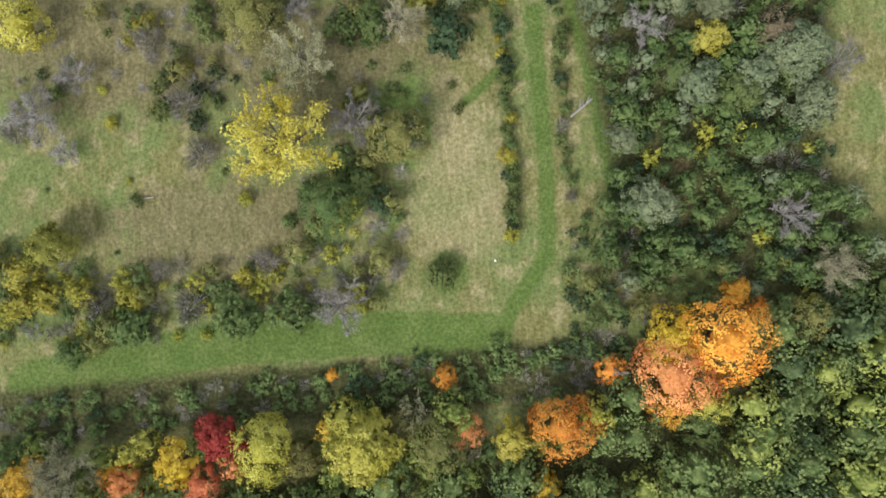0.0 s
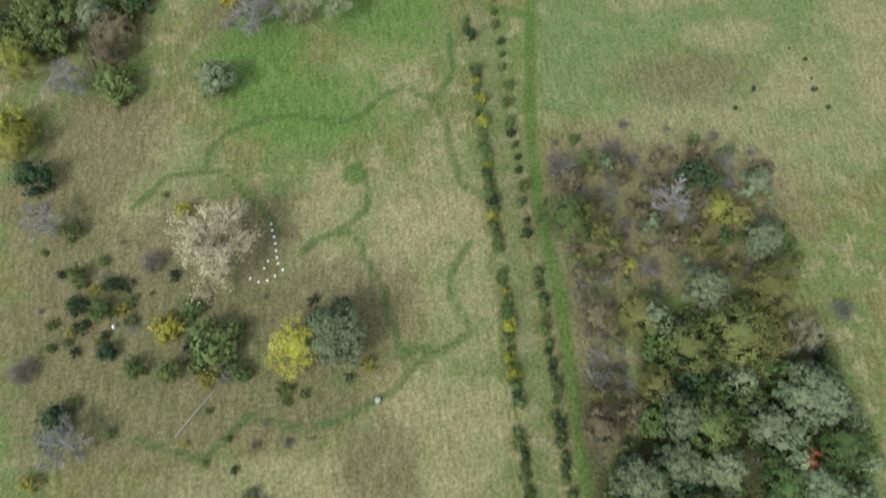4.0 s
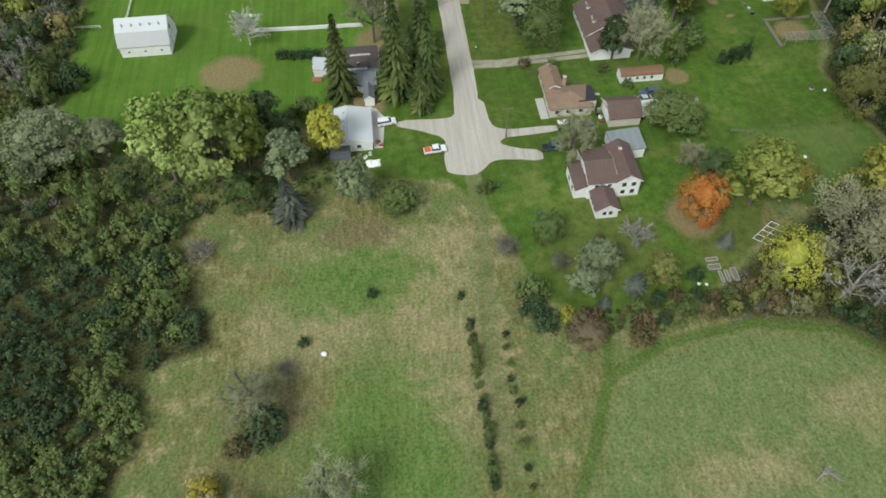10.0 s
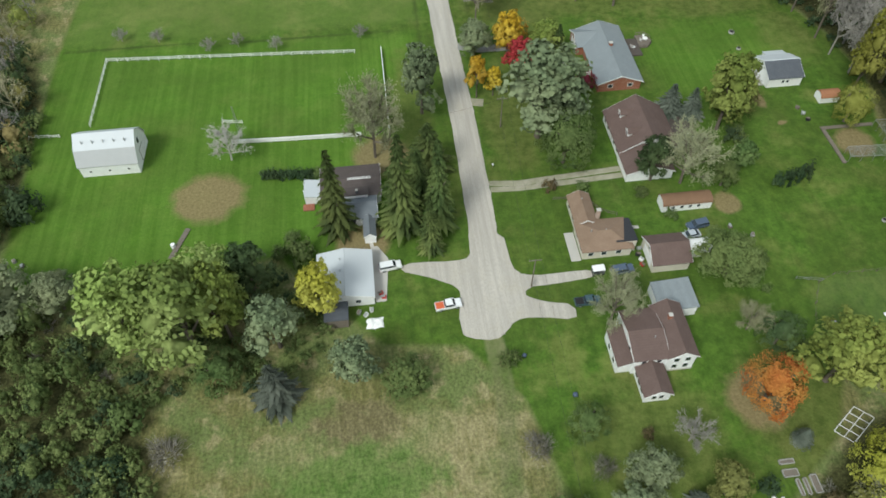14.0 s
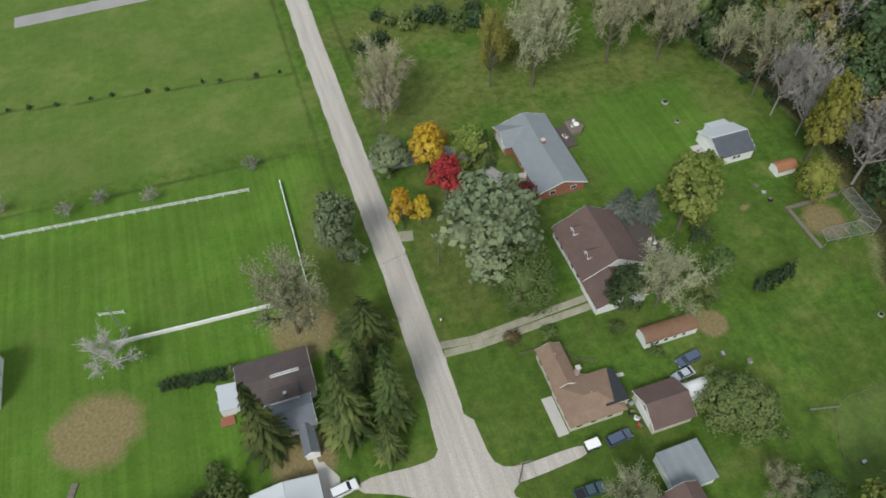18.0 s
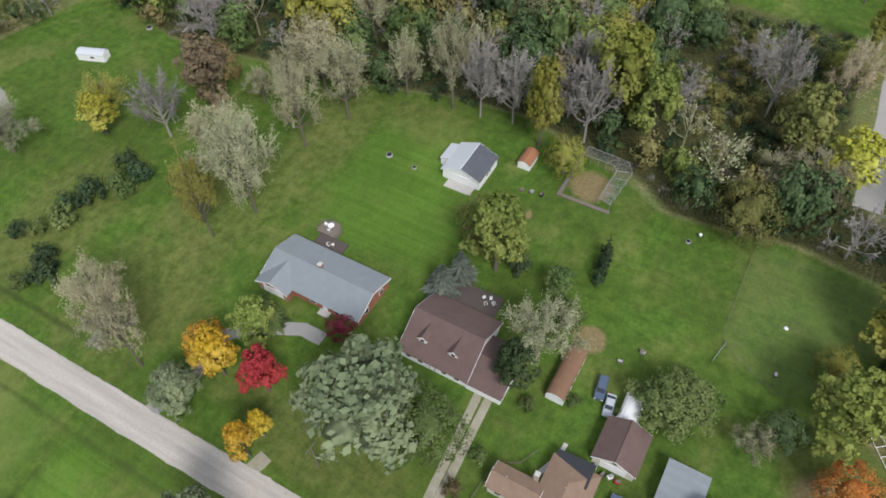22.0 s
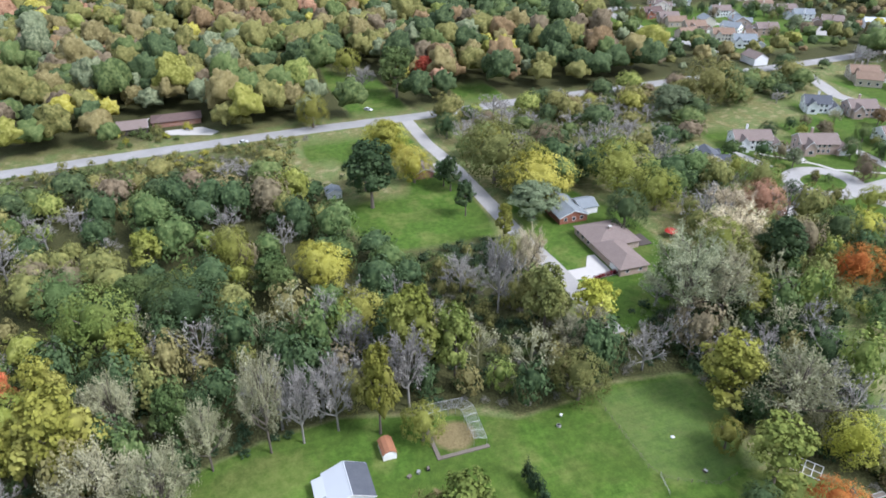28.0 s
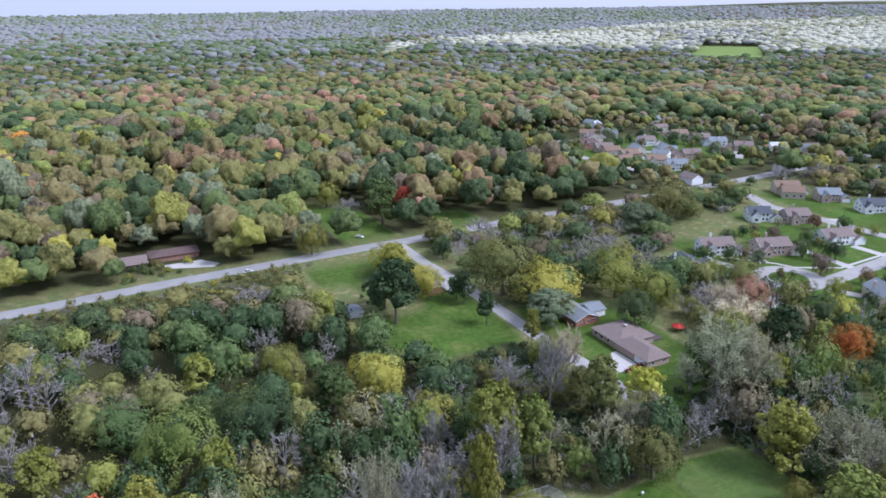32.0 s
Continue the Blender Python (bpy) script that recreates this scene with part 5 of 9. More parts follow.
s.window("+x", -45.3, -220.0, 4.0, 0.8, 0.8)
for y in (-219.5, -222.5):
    s.window("+x", -42.4, y, 0.9, 1.0, 1.1)
s.window("+y", -217.4, -44.0, 0.1, 0.9, 2.0, None, "door")
s.chimney(-54.0, -224.5, 5.5, 7.8, BRICK, 0.7)
s.vent(-50.0, -220.8, 6.4)
s.box_part("foundation", -57.5, -51.7, -228.4, -216.6, -0.2, 0.35, CONCRETE)

# garage with a metal roof and its pad
s = Site("garage", 9, -245, "white garage with pale grey metal roof", "garage")
s.block(3.2, 14.6, -251.0, -239.2, 3.0, 4.3, WHITE, ROOF_METAL, "y", 0.3)
s.window("-x", 3.2, -246.5, 0.1, 3.0, 2.2, None, "garage_door")
s.window("-x", 3.2, -241.8, 0.1, 2.6, 2.2, None, "garage_door")
s.window("+y", -239.2, 6.5, 1.0, 1.0, 0.9)
for y in (-248.5, -245.5, -242.5):
    s.vent(9.8, y, 4.3)
s.block(8.8, 13.4, -238.8, -234.2, 2.2, 2.6, WOOD, ROOF_DARK, "x", 0.2, "shed")
slab("concrete_pad", [(3.0, -254.5), (1.8, -254.5), (-0.4, -250.8), (0.7, -239.6), (3.0, -239.6)], 0.05, CONCRETE, "concrete pad in front of the garage doors")

# dark-roofed house under the spruces
s = Site("house", 5, -268, "low white house with dark brown and slate grey roofs")
s.block(0.0, 13.6, -277.0, -267.4, 2.9, 3.8, WHITE, ROOF_UMBER, "x", 0.3)
s.block(3.0, 8.4, -270.6, -266.6, 3.2, 4.0, WHITE, ROOF_UMBER, "x", 0.25, "shed")
s.block(1.4, 9.0, -267.6, -261.0, 2.7, 4.0, WHITE, ROOF_SLATE, "x", 0.4)
s.block(1.9, 4.4, -261.0, -255.6, 2.3, 3.3, WHITE, ROOF_SLATE, "y", 0.2)
s.box_part("ridge_strip", 2.0, 7.5, -272.5, -271.9, 3.86, 3.98, WHITE_PAINT, "pale metal ridge strip")
s.window("+y", -261.0, 6.6, 0.9)
s.window("+y", -261.0, 8.2, 0.9)
s.window("-x", 1.4, -264.0, 0.9)
s.window("-x", 0.0, -271.0, 0.9)
s.window("-x", 0.0, -274.4, 0.9)
s.window("+y", -255.6, 3.1, 0.1, 0.9, 1.9, None, "door")
s.chimney(5.4, -267.5, 3, 4.9, ROOF_DARK, 0.5)
s.block(13.6, 17.6, -274.0, -268.8, 2.2, 2.8, WHITE, ROOF_METAL, "y", 0.15, "shed")
s.box_part("porch_step", 15.6, 18.2, -268.7, -266.8, 0.0, 0.35, BRICK, "red brick porch step")
for y in (-274.0, -271.4):
    s.box_part("porch_post", 17.9, 18.02, y, y + 0.12, 0.0, 2.4, WHITE_PAINT)
s.box_part("porch_rail", 17.9, 18.0, -274.0, -271.3, 0.9, 1.0, WHITE_PAINT)
slab("footpath", [(3.5, -255.6), (2.7, -255.6), (2.0, -250.5), (2.8, -250.5)], 0.04, CONCRETE, "narrow concrete path")

# white barn
BARN_METAL = plain("weathered_barn_metal", (0.42, 0.43, 0.44), 0.45, 0.1, 0.1, 0.8)
s = Site("barn", 64, -290, "large white gambrel barn with pale grey roof", "barn")
s.block(57.6, 71.3, -295.6, -284.4, 3.2, 8.8, WHITE, ROOF_METAL, "x", 0.35, "gambrel", BARN_METAL, 6.4)
for x in (60, 64.5, 69):
    s.window("+y", -284.4, x, 1.3, 0.55, 0.5)
s.window("-x", 57.6, -290, 0.0, 3.0, 3.2, DECK, "barn_door")
s.window("-x", 57.6, -290, 4.6, 1.2, 1.4)
for x in (59.5, 62, 64.5, 67, 69.5):
    s.vent(x, -287.9, 8.0)

# tan-roofed house on the drive
s = Site("house", -47, -251, "cream bungalow with faded tan hipped roof and black patch")
s.block(-47.4, -42.8, -261.5, -253.0, 2.8, 4.1, CREAM, ROOF_TAN, "y", 0.35)
s.block(-53.3, -42.6, -253.4, -245.3, 2.8, 4.4, CREAM, ROOF_TAN, "x", 0.45, "hip")
s.block(-54.6, -50.2, -253.2, -246.4, 2.8, 3.5, CREAM, BLACK_TAR, "x", 0.2, "shed")
s.chimney(-47.9, -254.6, 2.5, 5.2, PALE_BRICK, 0.8)
for x in (-44.3, -47.2, -50.5):
    s.window("+y", -245.3, x, 1.0, 1.1, 1.0)
for y in (-247.5, -251, -256, -259.5):
    s.window("+x", -42.6 if y > -253 else -42.8, y, 1.0, 1.1, 1.0)
for x, y in ((-45.2, -259), (-45.1, -249.6), (-48.3, -249.5)):
    s.vent(x, y, 4.2)
slab("concrete_pad", [(-42.4, -253), (-40.2, -253), (-40.2, -245), (-42.4, -245)], 0.05, CONCRETE, "concrete terrace beside the bungalow")
slab("footpath", [(-53.3, -253.6), (-57.5, -253.2), (-57.5, -252.4), (-53.3, -252.7)], 0.04, CONCRETE, "concrete footpath to the garage")
slab("footpath", [(-47.6, -255.4), (-49.6, -255.6), (-53.8, -253.8), (-53.3, -253.0), (-49.4, -254.6), (-47.6, -254.4)], 0.045, CONCRETE, "concrete footpath behind the house")

# brown garage with its open gable, and the white shelter behind it
s = Site("garage", -60.5, -244, "garage with brown shingled gable roof and open front", "garage")
s.block(-64.6, -56.6, -247.6, -240.0, 2.9, 5.0, CREAM, ROOF_BROWN, "x", 0.4)
s.window("+x", -56.6, -243.8, 0.1, 4.6, 2.2, None, "garage_door")
s.window("+x", -56.6, -243.8, 3.1, 1.0, 0.8)
s = Site("shelter", -68, -245, "white tarpaulin tunnel shelter behind the garage", "shelter")
s.block(-71.6, -65.2, -246.6, -243.0, 1.5, 2.9, WHITE_PAINT, WHITE_PAINT, "x", 0.1, "barrel")

# grey shed with a vine on it
s = Site("shed", -58, -232, "low shed with pale grey roof, overgrown by a vine", "shed")
s.block(-62.2, -54.4, -235.6, -228.6, 3.1, 2.5, WHITE, ROOF_GREY, "y", 0.25, "shed")
s.window("+y", -228.6, -57, 0.9)

# long shed with a curved rusty roof
s = Site("long_shed", -69.8, -258, "long white shed with rusty brown curved roof", "shed")
s.block(-75.6, -64.0, -260.0, -256.4, 1.9, 3.0, WHITE, RUST, "x", 0.1, "barrel")
for x in (-72.5, -70.5, -68.5, -66.5):
    s.window("+y", -256.4, x, 0.8, 0.7, 0.8)

# brown-roofed cape house with two dormers
s = Site("house", -66, -279, "white cape house with brown roof and two dormers")
s.block(-73.0, -58.6, -288.8, -274.2, 2.9, 7.2, WHITE, ROOF_BROWN, "y", 0.5)
s.block(-69.6, -58.4, -274.2, -266.8, 2.7, 4.7, WHITE, ROOF_BROWN, "y", 0.4)
for y in (-285.0, -278.2):
    s.block(-64.4, -61.0, y - 0.85, y + 0.85, 5.6, 6.4, WHITE, ROOF_BROWN, "x", 0.2)
    s.window("+x", -61.0, y, 4.6, 0.8, 0.8)
for y in (-287, -284.3, -279, -276.2):
    s.window("+x", -58.6, y, 0.9)
s.window("+x", -58.6, -281.6, 0.1, 1.0, 2.0, DECK, "door")
s.window("+x", -58.4, -270.4, 0.1, 4.8, 2.1, None, "garage_door")
for x in (-63, -66, -69):
    s.window("-y", -288.8, x, 1.0)
s.box_part("deck", -80.0, -73.1, -288.0, -276.5, 0.0, 0.5, DECK, "dark brown wooden deck")
for y in (-288.0, -284.2, -280.4, -276.6):
    s.box_part("deck_post", -80.0, -79.88, y, y + 0.12, 0.5, 1.5, DECK)
s.box_part("deck_rail", -80.0, -79.9, -288.0, -276.5, 1.42, 1.5, DECK)

# brick ranch with grey roof
s = Site("house", -66, -311, "red brick ranch house with grey shingled roof")
s.block(-71.5, -59.9, -323.9, -299.8, 2.8, 4.9, BRICK, ROOF_GREY, "y", 0.5)
s.block(-66.0, -58.0, -323.9, -316.2, 2.8, 4.5, BRICK, ROOF_GREY, "x", 0.4)
s.chimney(-66.2, -313.0, 4.2, 5.7, BRICK, 0.9)
for x in (-63.2, -68.6):
    s.window("+y", -299.8, x, 1.1, 1.2, 0.9)
for y in (-302.0, -305, -311):
    s.window("+x", -59.9, y, 1.0, 1.3, 1.1)
s.window("+x", -59.9, -308, 0.1, 1.0, 2.0, None, "door")
s.window("+x", -58.0, -320.0, 0.1, 4.8, 2.1, None, "garage_door")
s.box_part("deck", -76.5, -72.1, -321.0, -313.5, 0.0, 0.45, DECK, "dark weathered wooden deck")
deck_side = [(-80.6, -320.6), (-79.0, -322.4), (-76.6, -322.4), (-76.6, -317.0), (-79.0, -317.0), (-80.6, -318.8)]
deck_bm = bmesh.new()
deck_face = bmesh.ops.extrude_face_region(deck_bm, geom=[deck_bm.faces.new([deck_bm.verts.new((x + 66, y + 311, 0.0)) for x, y in deck_side])])
bmesh.ops.translate(deck_bm, vec=(0, 0, 0.45), verts=[e for e in deck_face["geom"] if isinstance(e, bmesh.types.BMVert)])
bmesh.ops.recalc_face_normals(deck_bm, faces=deck_bm.faces)
part("deck", deck_bm, WOOD, s.top, "eight-sided weathered wooden deck")
for (ax, ay), (bx, by) in zip(deck_side, deck_side[1:]):
    if ax == bx == -76.6:
        continue
    for q in (0.0, 0.5):
        x, y = ax + (bx - ax) * q, ay + (by - ay) * q
        s.box_part("deck_post", x, x + 0.12, y, y + 0.12, 0.45, 1.5, WOOD)
    for z in (0.9, 1.42):
        part("deck_rail", rod((ax + 66.06, ay + 311.06, z), (bx + 66.06, by + 311.06, z), 0.06), WOOD, s.top)
s.box_part("step", -59.9, -58.4, -309.2, -306.6, 0.0, 0.35, CONCRETE)

# white workshop and the small orange-roofed shed
s = Site("workshop", -110, -300.5, "white workshop with pale and dark grey gable roof", "shed")
s.block(-114.6, -105.2, -305.6, -295.8, 2.9, 5.0, WHITE_PAINT, ROOF_METAL, "x", 0.3, "gable", ROOF_DARK)
s.block(-114.0, -108.6, -308.0, -305.6, 2.2, 2.9, WHITE_PAINT, ROOF_METAL, "x", 0.2, "shed")
s.window("+y", -295.8, -109.4, 1.2, 0.7, 0.8)
s.window("+y", -295.8, -110.6, 1.2, 0.7, 0.8)
s.window("+x", -105.2, -300.7, 0.05, 3.6, 2.2, None, "door")
slab("concrete_pad", [(-105.1, -304), (-102.6, -304), (-102.6, -297), (-105.1, -297)], 0.04, CONCRETE, "concrete apron of the workshop")
s = Site("garden_shed", -119, -289.5, "small white shed with rusty orange roof", "shed")
s.block(-121.6, -116.6, -291.2, -288.0, 1.8, 2.7, WHITE_PAINT, ORANGE_ROOF, "x", 0.2, "gambrel", ORANGE_ROOF)
s.window("+x", -116.6, -289.6, 0.05, 1.4, 1.6, None, "door")

s = Site("trailer_shed", -98.5, -416.2, "small silver-roofed trailer shed on the lawn", "shed")
s.block(-102.6, -94.4, -417.8, -414.6, 1.9, 2.7, WHITE_PAINT, ROOF_METAL, "x", 0.1, "barrel")
s.window("-y", -417.8, -98.0, 0.9, 1.2, 0.6)
s.window("+x", -94.4, -416.2, 0.1, 0.9, 1.7, None, "door")
s.top.matrix_world = pose(-98.5, -416.2, 0, 0, 0, 110)

# house by the crossing lane
s = Site("house", 18, -432, "dark slate roofed house with a white sunroom by the lane")
s.block(6.0, 26.0, -440.0, -428.0, 3.2, 6.6, TAN_WALL, ROOF_DARK, "x", 0.5)
s.block(18.0, 24.0, -428.0, -423.0, 2.8, 3.2, WHITE_PAINT, WHITE_PAINT, "x", 0.2, "shed")
for x in (8.5, 12, 15.5):
    s.window("+y", -428.0, x, 1.0)

# beyond the woods: houses on the dead end lane
s = Site("house", -188, -190, "brick ranch house with broad brown hipped roof")
s.block(-200.5, -184.0, -197.4, -181.0, 2.8, 5.6, PALE_BRICK, ROOF_TAUPE, "x", 0.6, "hip")
s.block(-188.0, -168.8, -197.5, -187.2, 2.8, 5.0, PALE_BRICK, ROOF_TAUPE, "x", 0.6, "hip")
s.window("-y", -197.5, -173.0, 0.1, 4.8, 2.1, None, "garage_door")
for x in (-198, -194.5, -190.5):
    s.window("-y", -197.4, x, 0.9, 1.4, 1.2)
for y in (-195, -190):
    s.window("+x", -168.8, y, 1.0, 1.1, 1.0)
s.chimney(-191, -189, 4.5, 6.3, PALE_BRICK, 1.0)
slab("drive", [(-172, -211.8), (-178, -211.8), (-178, -205), (-184.5, -201), (-184.5, -198.2), (-170.4, -198.2), (-170.4, -204)], 0.05, CONCRETE, "pale concrete drive of the brick ranch house")
s.box_part("terrace", -192, -184.4, -180.4, -175, 0, 0.3, DECK, "reddish wooden terrace")
s = Site("house", -217, -193, "red brick house with blue-grey roof")
s.block(-226.0, -208.4, -199.4, -188.0, 2.8, 5.0, BRICK, ROOF_GREY, "x", 0.5)
s.block(-222.0, -213.0, -188.0, -181.0, 2.8, 4.4, WHITE, ROOF_GREY, "y", 0.4)
for y in (-197, -193.6, -190.4):
    s.window("+x", -208.4, y, 1.0)
s = Site("house", -272, -244, "small brick house half hidden by a round tree")
s.block(-276, -266, -238, -230, 2.6, 4.4, BRICK, ROOF_TAUPE, "x", 0.4)
slab("drive", [(-264, -228), (-264, -224), (-280, -222.5), (-280, -226)], 0.04, CONCRETE, "pale concrete drive")
s = Site("shed", -262, -274, "pale blue-grey shed at the wood's edge", "shed")
s.block(-265, -259, -277.5, -271.5, 2.6, 3.8, WHITE, ROOF_GREY, "x", 0.3)
s = Site("house", -373, -345, "dark brown low house in the trees")
s.block(-380, -366, -362, -348, 2.8, 4.8, DECK, ROOF_TAUPE, "y", 0.6)
s.block(-384, -372, -346, -322, 2.8, 4.6, BRICK, ROOF_BROWN, "y", 0.6, "hip")
slab("drive", [(-366, -340), (-360, -340), (-352, -318), (-356, -314), (-366, -322)], 0.04, CONCRETE, "pale drive in front of the low house")
s = Site("house", -477, -248, "grey roofed house at the head of a lawn")
s.block(-484, -470, -254, -243, 3.0, 6.0, TAN_WALL, ROOF_GREY, "y", 0.5)


def villa(x, y, yaw, wall, roof, label, w=15.0, d=11.0, e=5.0):
    """A two-storey suburban house: main roof, front gable wing and garage."""
    s = Site("house", x, y, label, "house", "houses of the housing estate")
    s.block(x - w / 2, x + w / 2, y - d / 2, y + d / 2, e, e + 3.2, wall, roof, "x", 0.4)
    s.block(x - w / 2 + 1.0, x - w / 2 + 6.0, y - d / 2 - 2.4, y, e * 0.85, e + 2.0, wall, roof, "y", 0.4)
    s.block(x + w / 2 - 1.0, x + w / 2 + 5.6, y - d / 2 - 1.6, y + d / 2 - 3.0, 2.7, 5.0, wall, roof, "y", 0.4)
    s.window("-y", y - d / 2 - 1.6, x + w / 2 + 2.3, 0.1, 4.6, 2.1, None, "garage_door")
    for k in range(3):
        s.window("-y", y - d / 2, x - 0.5 + k * 2.2, 0.9, 1.1, 1.3)
        s.window("-y", y - d / 2, x - 0.5 + k * 2.2, 3.4, 1.1, 1.2)
        s.window("+y", y + d / 2, x - 4.5 + k * 4.0, 0.9, 1.2, 1.4)
        s.window("+y", y + d / 2, x - 4.5 + k * 4.0, 3.4, 1.1, 1.2)
    for k in range(2):
        s.window("-x", x - w / 2, y - 2.5 + k * 4.5, 0.9, 1.1, 1.3)
        s.window("-x", x - w / 2, y - 2.5 + k * 4.5, 3.4, 1.1, 1.2)
    s.window("-y", y - d / 2 - 2.4, x - w / 2 + 3.5, 1.0, 1.8, 1.4)
    s.chimney(x - w / 2 + 8.0, y + d / 2 - 1.0, e, e + 4.2, wall, 0.9)
    s.top.matrix_world = pose(x, y, 0, 0, 0, yaw)
    return s.top


villa(-236, -114, 160, WHITE, ROOF_DARK, "grey two-storey house with conservatory side among trees", 13, 12)
villa(-250, -80, 70, WHITE, ROOF_TAUPE, "white and brick house with steep taupe roof", 17, 11)
villa(-236, -55, 70, PALE_BRICK, ROOF_TAUPE, "pale brick house with taupe roof and dormer gables", 17, 11)
villa(-281, -12, 60, WHITE, ROOF_DARK, "white two-storey house with dark slate roof", 13, 10)
villa(-318, 58, 60, TAN_WALL, ROOF_TAN, "beige house with tan shingled roof", 16, 11)
villa(-268, 4, 70, PALE_BRICK, ROOF_TAUPE, "brick house with brown roof", 14, 11)
villa(-231, -12, 75, WHITE, ROOF_TAUPE, "white house with brown roof and attached garage", 17, 11)
villa(-291, 64, 60, PALE_BRICK, ROOF_GREY, "brick house with grey roof", 14, 11)
villa(-261, 64, 60, WHITE, ROOF_DARK, "white house with dark blue-grey roof", 15, 11)
villa(-168, -66, 150, TAN_WALL, ROOF_GREY, "taupe house with grey roof behind autumn trees", 15, 11)
HR = random.Random(12)
for x, y, yaw, wall, roof, words in (
        (-515, 40, 80, BRICK, ROOF_BROWN, "red brick estate house with brown roof"), (-493, 41, 70, PALE_BRICK, ROOF_TAUPE, "large taupe estate house with steep gables"),
        (-459, 41, 75, PALE_BRICK, ROOF_TAN, "tan brick estate house with gabled roof"), (-430, 44, 65, CREAM, ROOF_TAN, "cream estate house with hipped tan roof"),
        (-409, 46, 60, WHITE, ROOF_GREY, "small estate house with grey metal-like roof"), (-434, 86, 250, PALE_BRICK, ROOF_TAUPE, "brick estate house with pale front"),
        (-464, 148, 240, WHITE, ROOF_GREY, "white estate house with grey roof"), (-437, 151, 230, PALE_BRICK, ROOF_TAUPE, "taupe roofed estate house behind a hedge"),
        (-512, 148, 250, CREAM, ROOF_TAN, "cream estate house with broad tan roof"), (-486, 150, 245, PALE_BRICK, ROOF_TAUPE, "brick estate house with taupe roof"),
        (-550, 92, 150, WHITE, ROOF_GREY, "white estate house among dark trees"), (-538, 64, 160, CREAM, ROOF_TAUPE, "pale estate house beside the street loop"),
        (-462, 84, 160, PALE_BRICK, ROOF_GREY, "estate house with long grey roof"), (-500, 96, 70, WHITE, ROOF_TAUPE, "white fronted estate house"),
        (-596, 190, 60, WHITE, ROOF_GREY, "white house with grey roof behind the estate"), (-588, 250, 60, WHITE, ROOF_GREY, "pale house deep in the trees"),
        (-488, 306, 60, WHITE, ROOF_GREY, "white low house beside the winding street"), (-509, 392, 60, WHITE, ROOF_GREY, "white house by the winding street"),
        (-466, 284, 70, WHITE, ROOF_TAUPE, "white house with taupe roof by the street"), (-646, 570, 60, WHITE, ROOF_GREY, "pale house above the winding street"),
        (-690, 450, 70, WHITE, ROOF_GREY, "white house with pale roof among trees"), (-650, 500, 60, WHITE, ROOF_GREY, "long white house among trees"),
        (-606, 424, 65, CREAM, ROOF_GREY, "pale house at the end of a street")):
    planted.append((x, y, 9.0))
    villa(x, y, yaw, wall, roof, words, 15, 12)


def far_house(x, y, yaw, roof, wall):
    planted.append((x, y, 17.0))
    s = Site("house", x, y, "distant pale house among the trees", "house", "far houses")
    s.block(x - 7, x + 7, y - 5, y + 5, 4.5, 7.5, wall, roof, "x", 0.4, "gable", None, 0.0, False)
    for k in range(3):
        s.window("+x", x + 7, y - 3.4 + k * 3.4, 1.2, 1.3, 1.4)
        s.window("-y", y - 5, x - 4.4 + k * 4.4, 1.2, 1.3, 1.4)
    s.top.matrix_world = pose(x, y, float(relief(x, y)), 0, 0, yaw)


for i in range(64):
    u, w = HR.uniform(480, 1200), HR.uniform(-0.62, -0.08) + math.atan2(0.46, -0.887)
    far_house(-2 + u * math.cos(w), -330 + u * math.sin(w), HR.uniform(0, 180), HR.choice((ROOF_GREY, ROOF_TAUPE, ROOF_METAL, ROOF_TAN)), HR.choice((WHITE, CREAM, TAN_WALL)))

def long_block(x, y, yaw, length, deep, high):
    """A long low flat-roofed building of a far school or works."""
    planted.append((x, y, length * 0.8))
    s = Site("public_building", x, y, "long low pale building far off beyond a green field", "building", "far public buildings")
    s.block(x - length / 2, x + length / 2, y - deep / 2, y + deep / 2, high, high + 1.2, WHITE, ROOF_METAL, "x", 0.5)
    for k in range(int(length / 6)):
        s.window("-y", y - deep / 2, x - length / 2 + 3 + 6 * k, 1.0, 3.6, 2.2)
    s.top.matrix_world = pose(x, y, float(relief(x, y)), 0, 0, yaw)


for x, y, length, deep, high in ((-1690, 1440, 70, 30, 8), (-1640, 1500, 90, 24, 7), (-1560, 1590, 110, 26, 7)):
    long_block(x, y, 135, length, deep, high)
PLAY_GRASS = plain("far_mown_grass", (0.2, 0.28, 0.07), 0.9, vary=0.2, scale=0.02, spec=0.1)
ribbon("playing_field", [(-1185, 930), (-1322, 1085), (-1400, 1170), (-1508, 1290)], 84, 0.35, PLAY_GRASS, "bright green playing field far off in the woods", "field")

# streets of the estate
ribbon("road", [(-240, 120), (-206, 40), (-199, -16.7), (-196, -49), (-194, -70)], 4.2, 0.05, STREET, "pale concrete street of the housing estate")
ribbon("road", [(-206 + 12.5 * math.cos(math.pi * k / 14), -78 + 13 * math.sin(math.pi * k / 14)) for k in range(29)], 3.6, 0.07, STREET, "round turning place with a planted island")
ribbon("road", [(-356, 40), (-338, 35), (-298, 19), (-256, 22), (-228, 23), (-203, 26)], 4.0, 0.06, STREET, "pale concrete side street")
ribbon("road", [(-400, 20), (-432, 14), (-449, 9), (-494, 11), (-545, 16), (-560, 34), (-548, 55), (-520, 62), (-490, 55), (-455, 95)], 4.0, 0.06, STREET, "pale concrete street loop of the far estate")
ribbon("road", [(-500, 180), (-470, 160), (-440, 150), (-415, 120)], 4.0, 0.06, STREET, "pale concrete street of the far estate")
